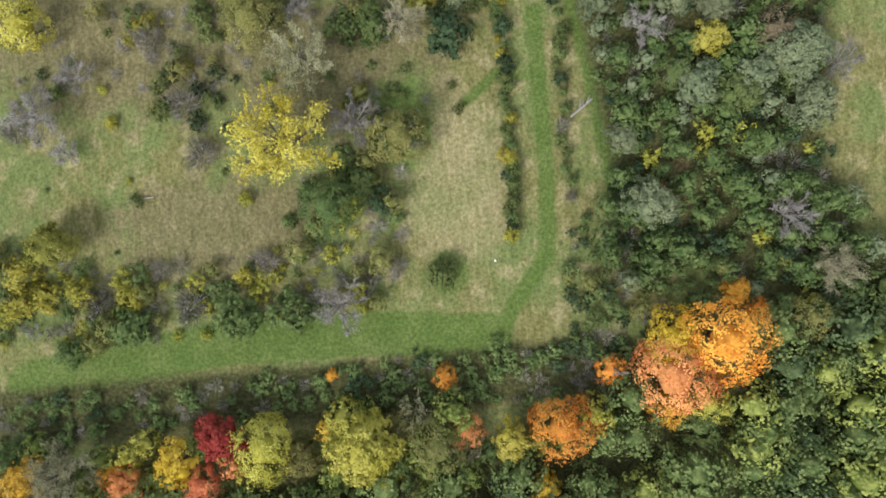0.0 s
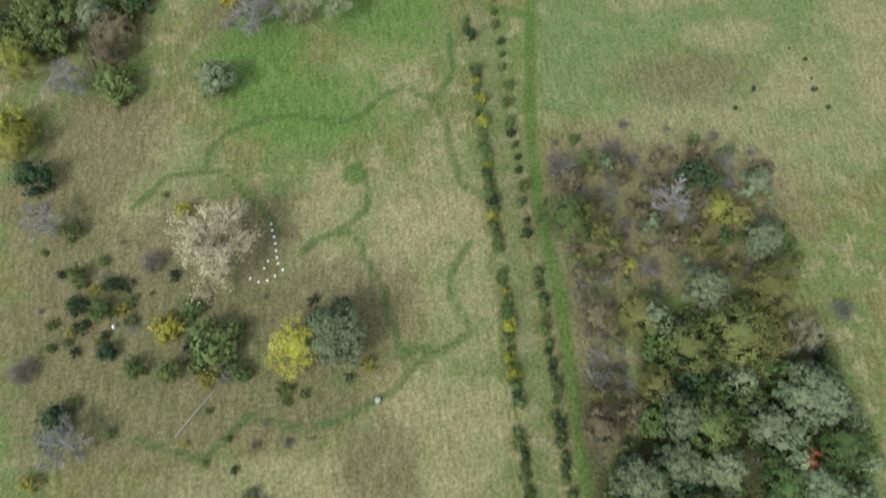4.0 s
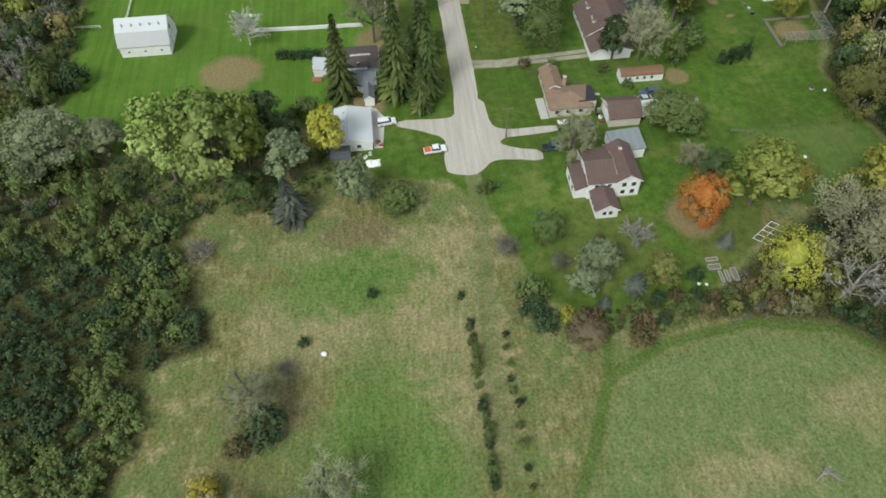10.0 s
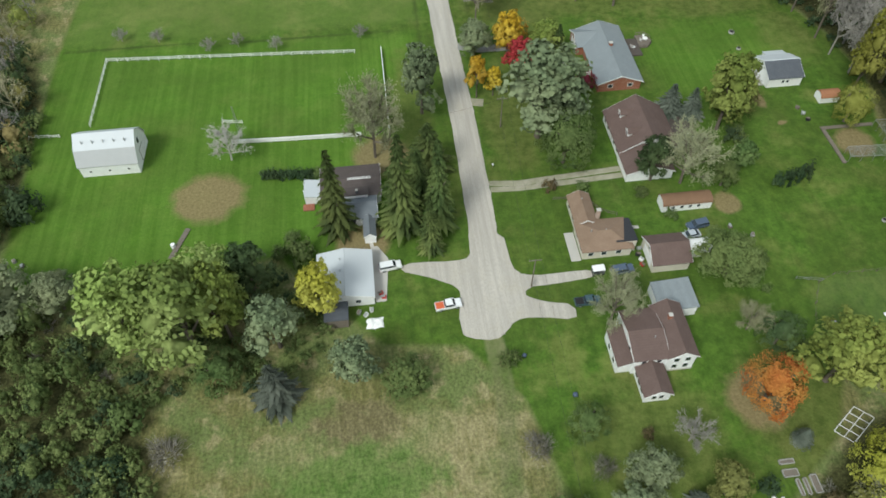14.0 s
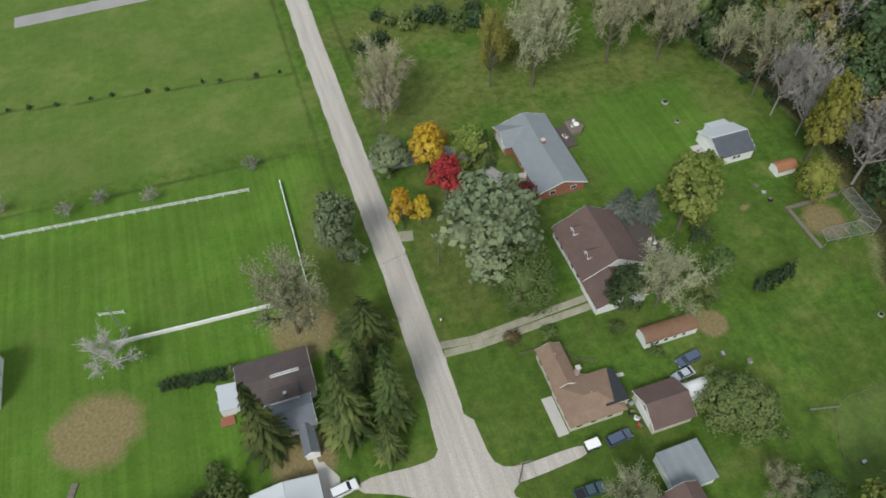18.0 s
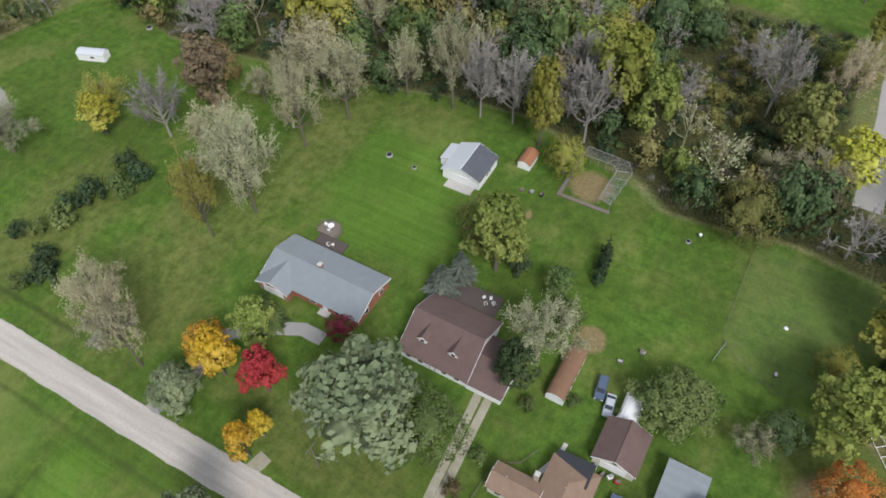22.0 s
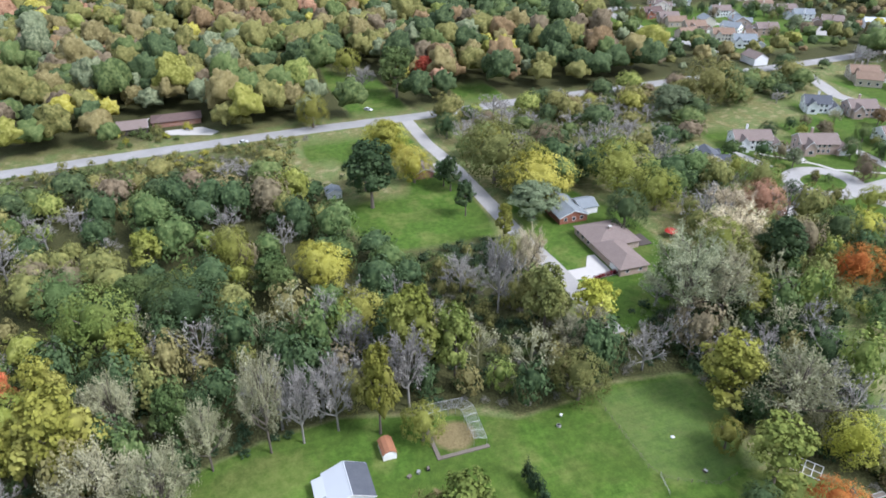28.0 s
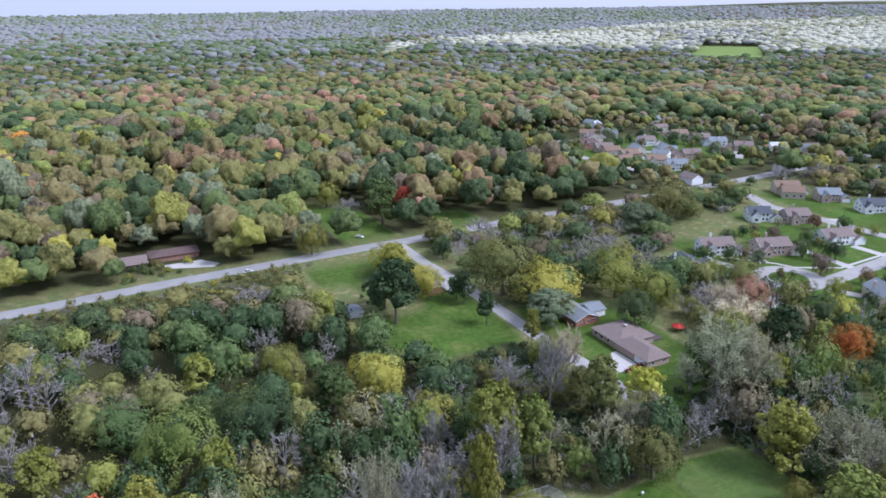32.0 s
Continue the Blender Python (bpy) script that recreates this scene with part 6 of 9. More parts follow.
ribbon("road", [(-455, 315), (-500, 400), (-560, 440), (-600, 540), (-700, 640)], 4.6, 0.08, STREET, "winding pale street in the distance")
for pts in ([(-245, -63.5), (-225, -70.7)], [(-230, -37), (-199, -39)], [(-246, -92), (-226, -88)], [(-222, -8), (-203, -8)], [(-186, -116), (-195, -96)], [(-176, -68), (-188, -74)], [(-270, 12), (-256, 30)]):
    ribbon("drive", pts, 2.4, 0.04, CONCRETE, "pale concrete house drive")
ribbon("footpath", [(-242, -83), (-232, -73.5), (-222, -66), (-214.5, -63.3), (-203.5, -44), (-206, -8), (-213, 40)], 0.6, 0.045, CONCRETE, "pale concrete footpath along the estate street", "pavement")

# ---- trees and shrubs that stand out, one by one: kind, place, crown radius, height ----
tree("sgr", 63.3, -94.2, 2.7, 3.4)
tree("sdg", 62.7, -88.2, 2.5, 3.1)
tree("sgr", 58.7, -87.3, 2.7, 3.3)
tree("sdg", 56.8, -79.3, 2.2, 2.8)
tree("sgr", 51.6, -75.8, 2.6, 3.2)
tree("sgr", 65.3, -103.5, 2.8, 3.5)
tree("sgr", 32.8, -73.6, 2.4, 3.0)
tree("sgr", 45.6, -74.7, 2.6, 3.2)
tree("sgy", 49.9, -95.8, 3.6, 4.5)
tree("sgy", 71.3, -77.0, 3.6, 4.5)
tree("sgr", 42.2, -86.3, 2.7, 3.3)
tree("syl", 44.6, -105.8, 2.2, 2.7)
tree("syl", 78.9, -126.4, 5.0, 6.2)
tree("brn", 60.3, -147.0, 5.0, 6.6)
tree("olv", -59.3, -71.5, 4.4, 6.6)
tree("olv", -37.6, -77.6, 3.9, 5.8)
tree("ylw", -37.9, -87.4, 1.7, 2.7)
tree("sgr", -41.0, -74.2, 3.4, 4.3)
tree("sgy", -29.0, -66.1, 3.9, 4.9)
tree("brn", -30.5, -78.3, 3.5, 4.5)
tree("brn", -27.7, -58.5, 3.8, 5.0)
tree("syl", 73.9, 7.5, 3.7, 4.7)
tree("ylw", 2.8, -41.0, 3.3, 5.4)
tree("sil", -5.1, -40.6, 2.6, 3.8)
tree("ochre", 67.3, -49.7, 2.0, 3.2)
tree("sgy", 43.6, -24.9, 4.3, 5.4)
tree("sgr", 15.0, -36.4, 3.9, 4.9)
tree("sgy", 8.7, 5.6, 2.8, 3.4)
tree("sgr", 1.0, 7.3, 3.1, 3.9)
tree("sgy", 73.5, -22.5, 3.5, 4.4)
tree("yelb", 25.4, -16.4, 7.6, 14.4)
tree("bare", 14.0, -19.4, 4.8, 8.1)
tree("tan", 21.6, -30.1, 5.2, 9.8)
tree("sgy", 41.0, -16.3, 4.8, 5.5)
tree("sgy", 49.0, -36.8, 3.9, 4.5)
tree("olv", 30.1, -37.4, 5.2, 9.3)
tree("ylw", 68.5, -39.2, 4.7, 9.0)
tree("bare", 61.2, -30.7, 3.4, 5.7)
tree("bare", 64.3, -17.8, 2.7, 4.5)
tree("bare", 67.7, -23.7, 4.8, 8.1)
tree("grn", 19.1, -5.5, 5.4, 10.3)
tree("grn", 13.5, -9.5, 2.9, 5.5)
tree("sdg", 10.7, -6.0, 2.9, 3.4)
tree("olv", 6.5, -16.4, 5.2, 9.4)
tree("grn", 9.7, -35.1, 3.3, 6.4)
tree("tan", 4.4, -35.0, 3.8, 7.2)
tree("sdg", -2.7, -33.4, 4.8, 5.5)
tree("lime", 66.5, -1.6, 4.3, 8.2)
tree("syl", 74.0, 2.3, 3.9, 4.5)
tree("syl", 70.1, 7.0, 3.4, 3.9)
tree("syl", 63.7, 6.5, 3.4, 3.9)
tree("syl", 55.1, 8.0, 3.2, 3.7)
tree("sgy", 49.9, 3.5, 2.9, 3.4)
tree("sgy", 31.1, 3.3, 3.4, 3.9)
tree("syl", 35.4, 5.5, 2.2, 2.5)
tree("syl", 33.9, 8.1, 1.2, 1.4)
tree("sgy", 45.0, 10.1, 4.6, 5.3)
tree("sgr", 36.3, 12.1, 5.3, 6.1)
tree("sgr", 27.6, 11.8, 4.8, 5.6)
tree("bare", 18.6, 11.7, 4.8, 8.1)
tree("sgy", 13.9, 7.0, 1.5, 1.7)
tree("sgr", 66.5, 16.6, 3.4, 3.9)
tree("sgr", 55.1, 13.3, 4.4, 5.0)
tree("sgy", 60.8, 9.1, 3.9, 4.5)
tree("gold", 74.1, 37.4, 4.1, 7.8)
tree("tan", 65.9, 35.6, 5.2, 9.9)
tree("org", 60.6, 38.1, 2.4, 4.4)
tree("coral", 57.0, 40.4, 4.1, 7.4)
tree("gold", 47.7, 36.6, 4.5, 8.6)
tree("red", 40.1, 32.4, 4.6, 8.2)
tree("ylw", 32.4, 34.4, 5.4, 10.4)
tree("coral", 45.0, 40.7, 3.9, 7.0)
tree("olv", 27.3, 37.1, 3.9, 6.9)
tree("ylw", 15.8, 35.4, 5.9, 11.2)
tree("olv", 9.2, 33.0, 3.2, 5.7)
tree("olv", 3.5, 36.1, 5.2, 9.4)
tree("coral", -1.4, 34.7, 3.0, 5.4)
tree("ylw", -9.0, 36.4, 3.6, 6.9)
tree("org", -17.9, 34.0, 5.9, 10.6)
tree("gold", -14.3, 45.1, 2.9, 5.5)
tree("org", 1.5, 25.2, 2.2, 4.0)
tree("org", 21.3, 23.7, 1.2, 2.1)
tree("org", -27.1, 25.8, 2.7, 4.8)
tree("gold", -37.0, 20.7, 5.0, 9.5)
tree("org", -45.3, 21.3, 7.6, 13.7)
tree("coral", -36.4, 26.5, 7.0, 12.6)
tree("ylw", -42.9, 32.4, 3.8, 7.3)
tree("org", -36.3, 32.7, 3.6, 6.5)
tree("org", -49.3, 14.0, 2.5, 4.5)
tree("org", -52.9, 17.2, 2.2, 3.9)
tree("olv", -60.5, 18.7, 4.1, 7.3)
tree("ylw", -47.1, -29.3, 3.6, 6.8)
tree("bare", -69.0, -24.0, 3.8, 6.5)
tree("bare", -58.7, 1.3, 4.3, 7.3)
tree("sil", -31.2, -13.7, 2.9, 5.5)
tree("sil", -34.7, -2.2, 4.7, 9.0)
tree("tan", -65.3, 10.8, 3.8, 7.3)
tree("sil", -60.5, -25.8, 5.2, 9.8)
tree("brn", -58.0, -29.6, 4.3, 7.7)
tree("sil", -53.2, -21.9, 4.3, 8.1)
tree("sil", -63.3, -17.4, 4.3, 8.1)
tree("sil", -43.7, -21.6, 4.3, 8.1)
tree("sgr", -33.0, -20.5, 2.9, 3.4)
tree("peach", 36.0, -94.7, 7.5, 12.0)
tree("syl", 46.0, -82.6, 3.6, 4.1)
tree("sgr", 37.0, -79.2, 5.5, 6.4)
tree("ylw", 22.6, -76.3, 4.9, 9.4)
tree("sil", 15.6, -77.6, 5.4, 10.3)
tree("olv", 32.1, -42.3, 3.8, 6.8)
tree("sil", 31.8, -48.1, 2.4, 4.6)
tree("bare", 22.5, -39.6, 2.9, 4.9)
tree("olv", 22.7, -44.4, 2.9, 5.2)
tree("grn", 9.7, -37.6, 2.9, 5.4)
tree("bare", 5.4, -37.2, 2.9, 4.9)
tree("sgr", 39.5, -40.1, 2.9, 3.3)
tree("bare", 61.5, -63.6, 4.4, 7.5)
tree("sdg", 64.3, -68.5, 3.0, 3.5)
tree("grn", -27.0, -96.6, 4.4, 8.3)
tree("sil", -50.1, -80.6, 4.0, 7.7)
tree("olv", -60.7, -79.4, 5.0, 9.0)
tree("olv", -53.0, -71.2, 5.9, 10.6)
tree("olv", -44.5, -70.4, 4.5, 8.0)
tree("olv", -38.2, -65.2, 3.0, 5.4)
tree("sil", -62.4, -89.1, 3.6, 6.8)
tree("sgy", -75.0, -75.2, 3.1, 3.5)
tree("tan", -65.4, -71.3, 3.0, 5.7)
tree("sil", -62.6, -60.3, 5.3, 10.1)
tree("sil", -40.9, -58.5, 3.9, 7.4)
tree("grn", -45.4, -57.0, 4.4, 8.3)
tree("sil", -55.4, -56.3, 3.9, 7.4)
tree("sil", -39.0, -51.7, 3.9, 7.4)
tree("sil", -45.6, -50.2, 3.9, 7.4)
tree("sil", -31.7, -49.3, 4.3, 8.2)
tree("grn", -66.2, -52.3, 4.4, 8.3)
tree("coral", -60.3, -50.1, 2.5, 4.4)
tree("grn", -54.8, -46.5, 3.9, 7.3)
tree("sil", -60.5, -46.0, 3.9, 7.3)
tree("grn", -41.7, -43.7, 3.8, 7.3)
tree("olv", -49.2, -38.9, 2.9, 5.2)
tree("olv", -54.3, -39.0, 2.4, 4.4)
tree("sil", -39.8, -37.2, 3.8, 7.2)
tree("sil", -48.3, -34.6, 3.3, 6.3)
tree("bare", -36.0, -32.3, 3.8, 6.4)
tree("sil", -28.4, -37.2, 3.8, 7.2)
tree("sil", -57.0, -25.5, 3.7, 7.1)
tree("grn", -40.8, -24.1, 3.7, 7.1)
tree("sil", -46.8, -23.6, 2.8, 5.4)
tree("grn", -50.2, -19.8, 4.1, 7.9)
tree("syl", 36.5, -157.0, 3.7, 4.3)
tree("bare", 31.0, -148.1, 5.9, 10.1)
tree("tan", 22.1, -149.5, 3.0, 5.7)
tree("wil", 14.5, -151.6, 6.6, 9.6)
tree("sdg", 26.0, -167.8, 5.0, 5.6)
tree("sil", 38.3, -133.5, 4.0, 7.6)
tree("sgr", 59.1, -134.6, 5.2, 5.9)
tree("brn", 61.3, -141.9, 4.1, 7.3)
tree("bare", 68.4, -136.0, 4.6, 7.8)
tree("sil", 64.5, -151.9, 3.6, 6.8)
tree("lime", 78.9, -141.8, 4.1, 7.7)
tree("lime", 77.3, -122.0, 3.8, 7.3)
tree("sdg", 73.4, -114.9, 4.8, 5.6)
tree("bare", 69.2, -104.8, 4.1, 7.0)
tree("bare", -47.5, -98.5, 4.2, 7.1)
tree("sdg", -53.9, -103.7, 4.8, 5.5)
tree("sgy", -60.9, -107.5, 2.7, 3.2)
tree("lime", -56.2, -96.4, 3.1, 6.0)
tree("olv", -60.1, -94.5, 2.9, 5.2)
tree("sil", -64.4, -100.8, 3.2, 6.1)
tree("sgy", -28.7, -108.5, 4.3, 5.0)
tree("sgy", -39.4, -111.7, 3.3, 3.8)
tree("wlo", 36.0, -241.5, 8.0, 15.0)
tree("grn", 33.1, -224.8, 4.5, 8.5)
tree("sgr", -1.8, -219.8, 4.5, 5.2)
tree("sgr", 18.6, -253.6, 3.9, 4.4)
tree("sgy", 42.5, -210.8, 4.8, 5.5)
tree("sgr", 50.4, -217.9, 4.4, 5.0)
tree("sdg", 50.9, -208.9, 3.2, 3.6)
tree("sdg", 81.8, -272.9, 5.4, 6.2)
tree("sdg", -62.9, -192.1, 2.3, 2.8)
tree("sdg", -28.8, -184.0, 3.2, 3.8)
tree("sbr", -38.3, -184.0, 3.2, 3.8)
tree("sbr", -45.0, -204.1, 1.6, 1.9)
tree("sgr", -48.8, -185.7, 2.3, 2.8)
tree("sbr", -48.5, -182.1, 3.0, 3.6)
tree("sbr", -56.9, -187.5, 2.2, 2.6)
tree("sdg", -61.5, -187.4, 2.0, 2.4)
tree("sbr", -64.9, -186.5, 2.0, 2.4)
tree("sgr", -68.7, -186.5, 2.0, 2.4)
tree("sbr", -73.1, -187.9, 2.4, 2.9)
tree("sdg", -53.1, -187.5, 2.0, 2.4)
tree("sgr", -57.9, -184.1, 2.5, 3.0)
tree("sbr", -62.6, -183.1, 2.3, 2.8)
tree("sdg", -69.1, -183.2, 2.5, 3.0)
tree("sbr", -76.8, -183.7, 3.2, 3.9)
tree("sgr", -75.2, -186.2, 2.4, 2.8)
tree("sgr", -43.0, -181.9, 2.1, 2.5)
tree("sdg", -53.2, -182.4, 2.1, 2.5)
tree("sil", 80.0, -243.0, 9.5, 13.0)
tree("sil", 68.0, -246.0, 5.0, 9.0)
tree("spg", 89.0, -274.0, 6.5, 13.0)
tree("sdg", 5.5, -195.7, 1.5, 2.0)
tree("sdg", -12.9, -193.2, 1.2, 1.6)
tree("sdg", 19.9, -185.5, 1.4, 1.8)
tree("sbr", 31.5, -164.5, 3.0, 2.6)
tree("brn", -36.4, -180.0, 4.0, 5.5)
tree("sbr", -47.6, -179.0, 3.4, 3.0)
tree("sgy", 23.0, -180.0, 3.0, 3.4)
tree("orm", -68.8, -208.4, 6.1, 11.2)
tree("spr", -72.3, -199.8, 2.4, 5.3)
tree("spr", -49.5, -190.7, 2.8, 6.1)
tree("spr", -42.0, -187.3, 1.8, 3.9)
tree("grn", -33.8, -206.3, 3.8, 7.1)
tree("sgy", -24.5, -204.0, 4.3, 4.9)
tree("bare", -52.2, -202.4, 4.0, 6.8)
tree("sil", -42.5, -196.1, 4.6, 8.7)
tree("sil", -38.4, -191.7, 3.5, 6.7)
tree("sgy", -35.4, -199.0, 3.2, 3.6)
tree("olv", -55.2, -192.2, 4.1, 7.3)
tree("sgr", -27.1, -191.4, 4.5, 5.2)
tree("syl", -33.6, -185.6, 2.2, 2.6)
tree("sdg", -27.3, -187.0, 3.5, 4.0)
tree("lime", -94.3, -214.4, 4.0, 7.6)
tree("ylw", -81.3, -190.4, 6.5, 12.3)
tree("sgr", -22.7, -222.2, 2.6, 3.0)
tree("sgr", -67.3, -245.9, 2.0, 2.2)
tree("tan", -71.5, -223.9, 3.5, 6.7)
tree("dgr", -75.8, -220.1, 4.1, 7.7)
tree("olv", -91.0, -286.8, 6.2, 12.6)
tree("sgr", -90.1, -277.9, 2.9, 3.4)
tree("org", -40.2, -322.0, 4.3, 8.8)
tree("redp", -56.9, -302.1, 3.0, 4.2)
tree("sdg", -88.4, -277.4, 3.0, 4.0)
tree("tan", -37.8, -346.7, 6.2, 11.8)
tree("tan", -81.2, -351.5, 8.4, 16.0)
tree("olv", -72.3, -354.3, 4.9, 8.8)
tree("tan", -118.5, -349.6, 8.4, 16.0)
tree("tan", -111.8, -354.6, 5.7, 10.7)
tree("rust", -105.0, -375.3, 6.7, 12.1)
tree("oly", -82.0, -391.6, 6.0, 11.4)
tree("tan", -106.2, -360.6, 4.2, 8.0)
tree("lime", -148.1, -373.2, 8.0, 15.2)
tree("lime", -143.4, -362.1, 6.3, 12.0)
tree("olv", -138.2, -413.6, 6.6, 11.8)
tree("tan", -148.0, -352.3, 5.6, 10.6)
tree("sdg", -143.8, -388.5, 7.4, 8.5)
tree("olv", -136.8, -294.3, 5.7, 10.3)
tree("bare", -139.0, -287.6, 7.8, 13.3)
tree("lime", -163.9, -285.0, 7.7, 14.6)
tree("grn", -157.4, -274.2, 7.4, 14.1)
tree("bare", -178.0, -250.0, 7.0, 11.9)
tree("olv", -163.5, -235.3, 5.8, 10.5)
tree("lime", -186.0, -230.0, 5.5, 10.4)
tree("tan", -137.0, -227.0, 6.0, 11.4)
tree("olv", -120.6, -238.8, 7.5, 13.5)
tree("bare", -33.9, -342.2, 5.2, 8.8)
tree("bare", -42.3, -411.0, 6.6, 9.2)
tree("wil", -61.0, -405.0, 7.8, 10.5)
tree("sgr", -32.8, -407.7, 5.0, 3.8)
tree("sdg", -40.7, -370.0, 4.0, 4.2)
tree("dgr", -262.2, -260.8, 8.4, 16.0)
tree("ylw", -291.7, -244.2, 8.4, 16.0)
tree("ylw", -263.4, -239.6, 7.1, 13.4)
tree("dgr", -256.0, -229.0, 4.6, 9.8)
tree("ylw", -244.1, -193.9, 8.4, 16.0)
tree("olv", -188.6, -224.0, 5.7, 10.3)
tree("dgr", -197.1, -179.0, 7.7, 14.6)
tree("lime", -163.8, -163.6, 8.4, 16.0)
tree("peach", -186.6, -143.1, 8.4, 13.4)
tree("olv", -203.6, -113.9, 8.4, 15.1)
tree("ylw", -159.8, -106.4, 6.4, 12.1)
tree("dgr", -161.1, -116.7, 7.3, 13.9)
tree("lime", -276.2, -198.1, 8.4, 16.0)
tree("brn", -272.2, -174.9, 7.7, 13.8)
tree("dgr", -307.7, -209.9, 6.1, 11.6)
tree("bare", -395.9, -230.8, 8.1, 13.8)
tree("lime", -433.1, -232.7, 7.8, 14.9)
tree("red", -394.7, -192.0, 8.4, 15.1)
tree("brn", -426.3, -193.0, 8.4, 15.1)
tree("sil", -384.8, -312.6, 8.4, 16.0)
tree("lime", -345.4, -268.5, 8.4, 16.0)
tree("ylw", -191.6, -289.3, 7.9, 15.1)
tree("rust", -232.9, -317.1, 3.5, 6.3)
tree("wil", 28.0, -172.5, 5.4, 8.0)
tree("bare", 70.7, -339, 2.2, 4.2)
tree("bare", 60, -337, 2.2, 4.2)
tree("bare", 45, -331, 2.2, 4.2)
tree("bare", 37, -332, 2.2, 4.2)
tree("bare", 26, -329, 2.2, 4.2)
tree("bare", 2, -332, 2.2, 4.2)
tree("grn", -80.5, -263.0, 3.6, 7.0)
tree("olv", -160.5, -233.0, 5.0, 11.5)
tree("sdg", -93.6, -261.4, 1.8, 3.6, "dense dark green columnar arborvitae in a short row")
tree("sdg", -96.0, -261.6, 1.9, 4.4, "dense dark green columnar arborvitae in a short row")
tree("sdg", -98.4, -261.9, 1.9, 4.8, "dense dark green columnar arborvitae in a short row")
tree("sdg", -100.8, -262.2, 1.8, 4.9, "dense dark green columnar arborvitae in a short row")
tree("spg", -9.0, -268.5, 4.6, 15.0)
tree("ded", 35.9, -286.0, 4.8, 8.6, "pale dead tree with bare whitened branches by the fence")
tree("ylw", -77.2, -389.3, 5.0, 10.5)
tree("sgr", -50.5, -375.2, 4.0, 4.6)
tree("sdg", -54.0, -377.5, 3.4, 3.9)
tree("sdg", -59.3, -375.5, 4.2, 4.8)
tree("sgr", -64.9, -371.0, 4.0, 4.6)
tree("sdg", -69.9, -369.6, 3.6, 4.1)
tree("sdg", -37.1, -366.5, 3.8, 4.4)
tree("sgr", -33.5, -369.5, 3.0, 3.4)
tree("sdg", -43.1, -381.6, 3.0, 3.4)
tree("sdg", -71.5, -376.0, 3.4, 3.9)
tree("sgr", -46.0, -378.5, 2.8, 3.2)
tree("sdg", 17.4, -277.6, 1.5, 2.6, "clipped dark green hedge shrub beside the lawn")
tree("sdg", 18.6, -277.7, 1.5, 2.6, "clipped dark green hedge shrub beside the lawn")
tree("sdg", 19.9, -277.8, 1.5, 2.6, "clipped dark green hedge shrub beside the lawn")
tree("sdg", 21.1, -277.9, 1.5, 2.6, "clipped dark green hedge shrub beside the lawn")
tree("sdg", 22.4, -278.0, 1.5, 2.6, "clipped dark green hedge shrub beside the lawn")
tree("sdg", 23.6, -278.2, 1.5, 2.6, "clipped dark green hedge shrub beside the lawn")
tree("sdg", 24.9, -278.3, 1.5, 2.6, "clipped dark green hedge shrub beside the lawn")
tree("sdg", 26.1, -278.4, 1.5, 2.6, "clipped dark green hedge shrub beside the lawn")
tree("sdg", 16.0, -277.5, 1.5, 2.6, "clipped dark green hedge shrub beside the lawn")
tree("sgr", 14.6, -277.6, 1.6, 2.4)
tree("sgr", 20.6, -258.2, 2.4, 2.6)
tree("sgr", 23.3, -254.4, 2.2, 2.4)
tree("sbr", -39.9, -267.0, 2.2, 2.4)
tree("sgr", -47.3, -265.6, 2.0, 2.4)
tree("sgr", -60.7, -262.2, 2.2, 2.4)
tree("sgr", -65.6, -254.9, 2.0, 2.2)
tree("grn", -86.5, -267.5, 3.2, 7.5)
tree("sdg", 27.4, -278.5, 1.5, 2.6, "clipped dark green hedge shrub beside the lawn")
tree("redp", -169.8, -206.0, 1.0, 1.4, "low clipped dark red hedge shrub by the drive")
tree("redp", -170.1, -204.4, 1.0, 1.4, "low clipped dark red hedge shrub by the drive")
tree("redp", -170.4, -202.8, 1.0, 1.4, "low clipped dark red hedge shrub by the drive")
tree("redp", -170.7, -201.2, 1.0, 1.4, "low clipped dark red hedge shrub by the drive")
tree("redp", -171.0, -199.6, 1.0, 1.4, "low clipped dark red hedge shrub by the drive")
tree("redp", -171.3, -198.0, 1.0, 1.4, "low clipped dark red hedge shrub by the drive")
tree("redp", -171.6, -196.4, 1.0, 1.4, "low clipped dark red hedge shrub by the drive")
tree("olv", -209, -80, 2.0, 4.0, "small planted tree on the round island")
tree("grn", -205.5, -76, 1.7, 3.4, "small planted tree on the round island")
tree("brn", -207, -82, 1.4, 2.8, "small planted tree on the round island")
tree("sdg", -11.1, -367.0, 0.7, 0.9, "low dark shrub along the field ditch")
tree("sdg", -4.7, -367.4, 1.0, 1.2, "low dark shrub along the field ditch")
tree("sdg", 5.1, -368.8, 0.8, 0.9, "low dark shrub along the field ditch")
tree("sdg", 9.7, -369.4, 0.6, 1.3, "low dark shrub along the field ditch")
tree("sdg", 19.3, -369.8, 0.9, 0.9, "low dark shrub along the field ditch")
tree("sdg", 24.2, -370.6, 0.9, 1.2, "low dark shrub along the field ditch")
tree("sdg", 33.5, -372.2, 0.8, 1.1, "low dark shrub along the field ditch")
tree("sdg", 39.0, -372.7, 0.7, 0.8, "low dark shrub along the field ditch")
tree("sdg", 47.7, -373.0, 0.8, 1.0, "low dark shrub along the field ditch")
tree("sdg", 54.6, -374.1, 0.9, 1.2, "low dark shrub along the field ditch")
tree("sdg", 60.0, -374.9, 0.8, 1.0, "low dark shrub along the field ditch")
tree("sdg", 65.6, -375.6, 0.9, 0.8, "low dark shrub along the field ditch")
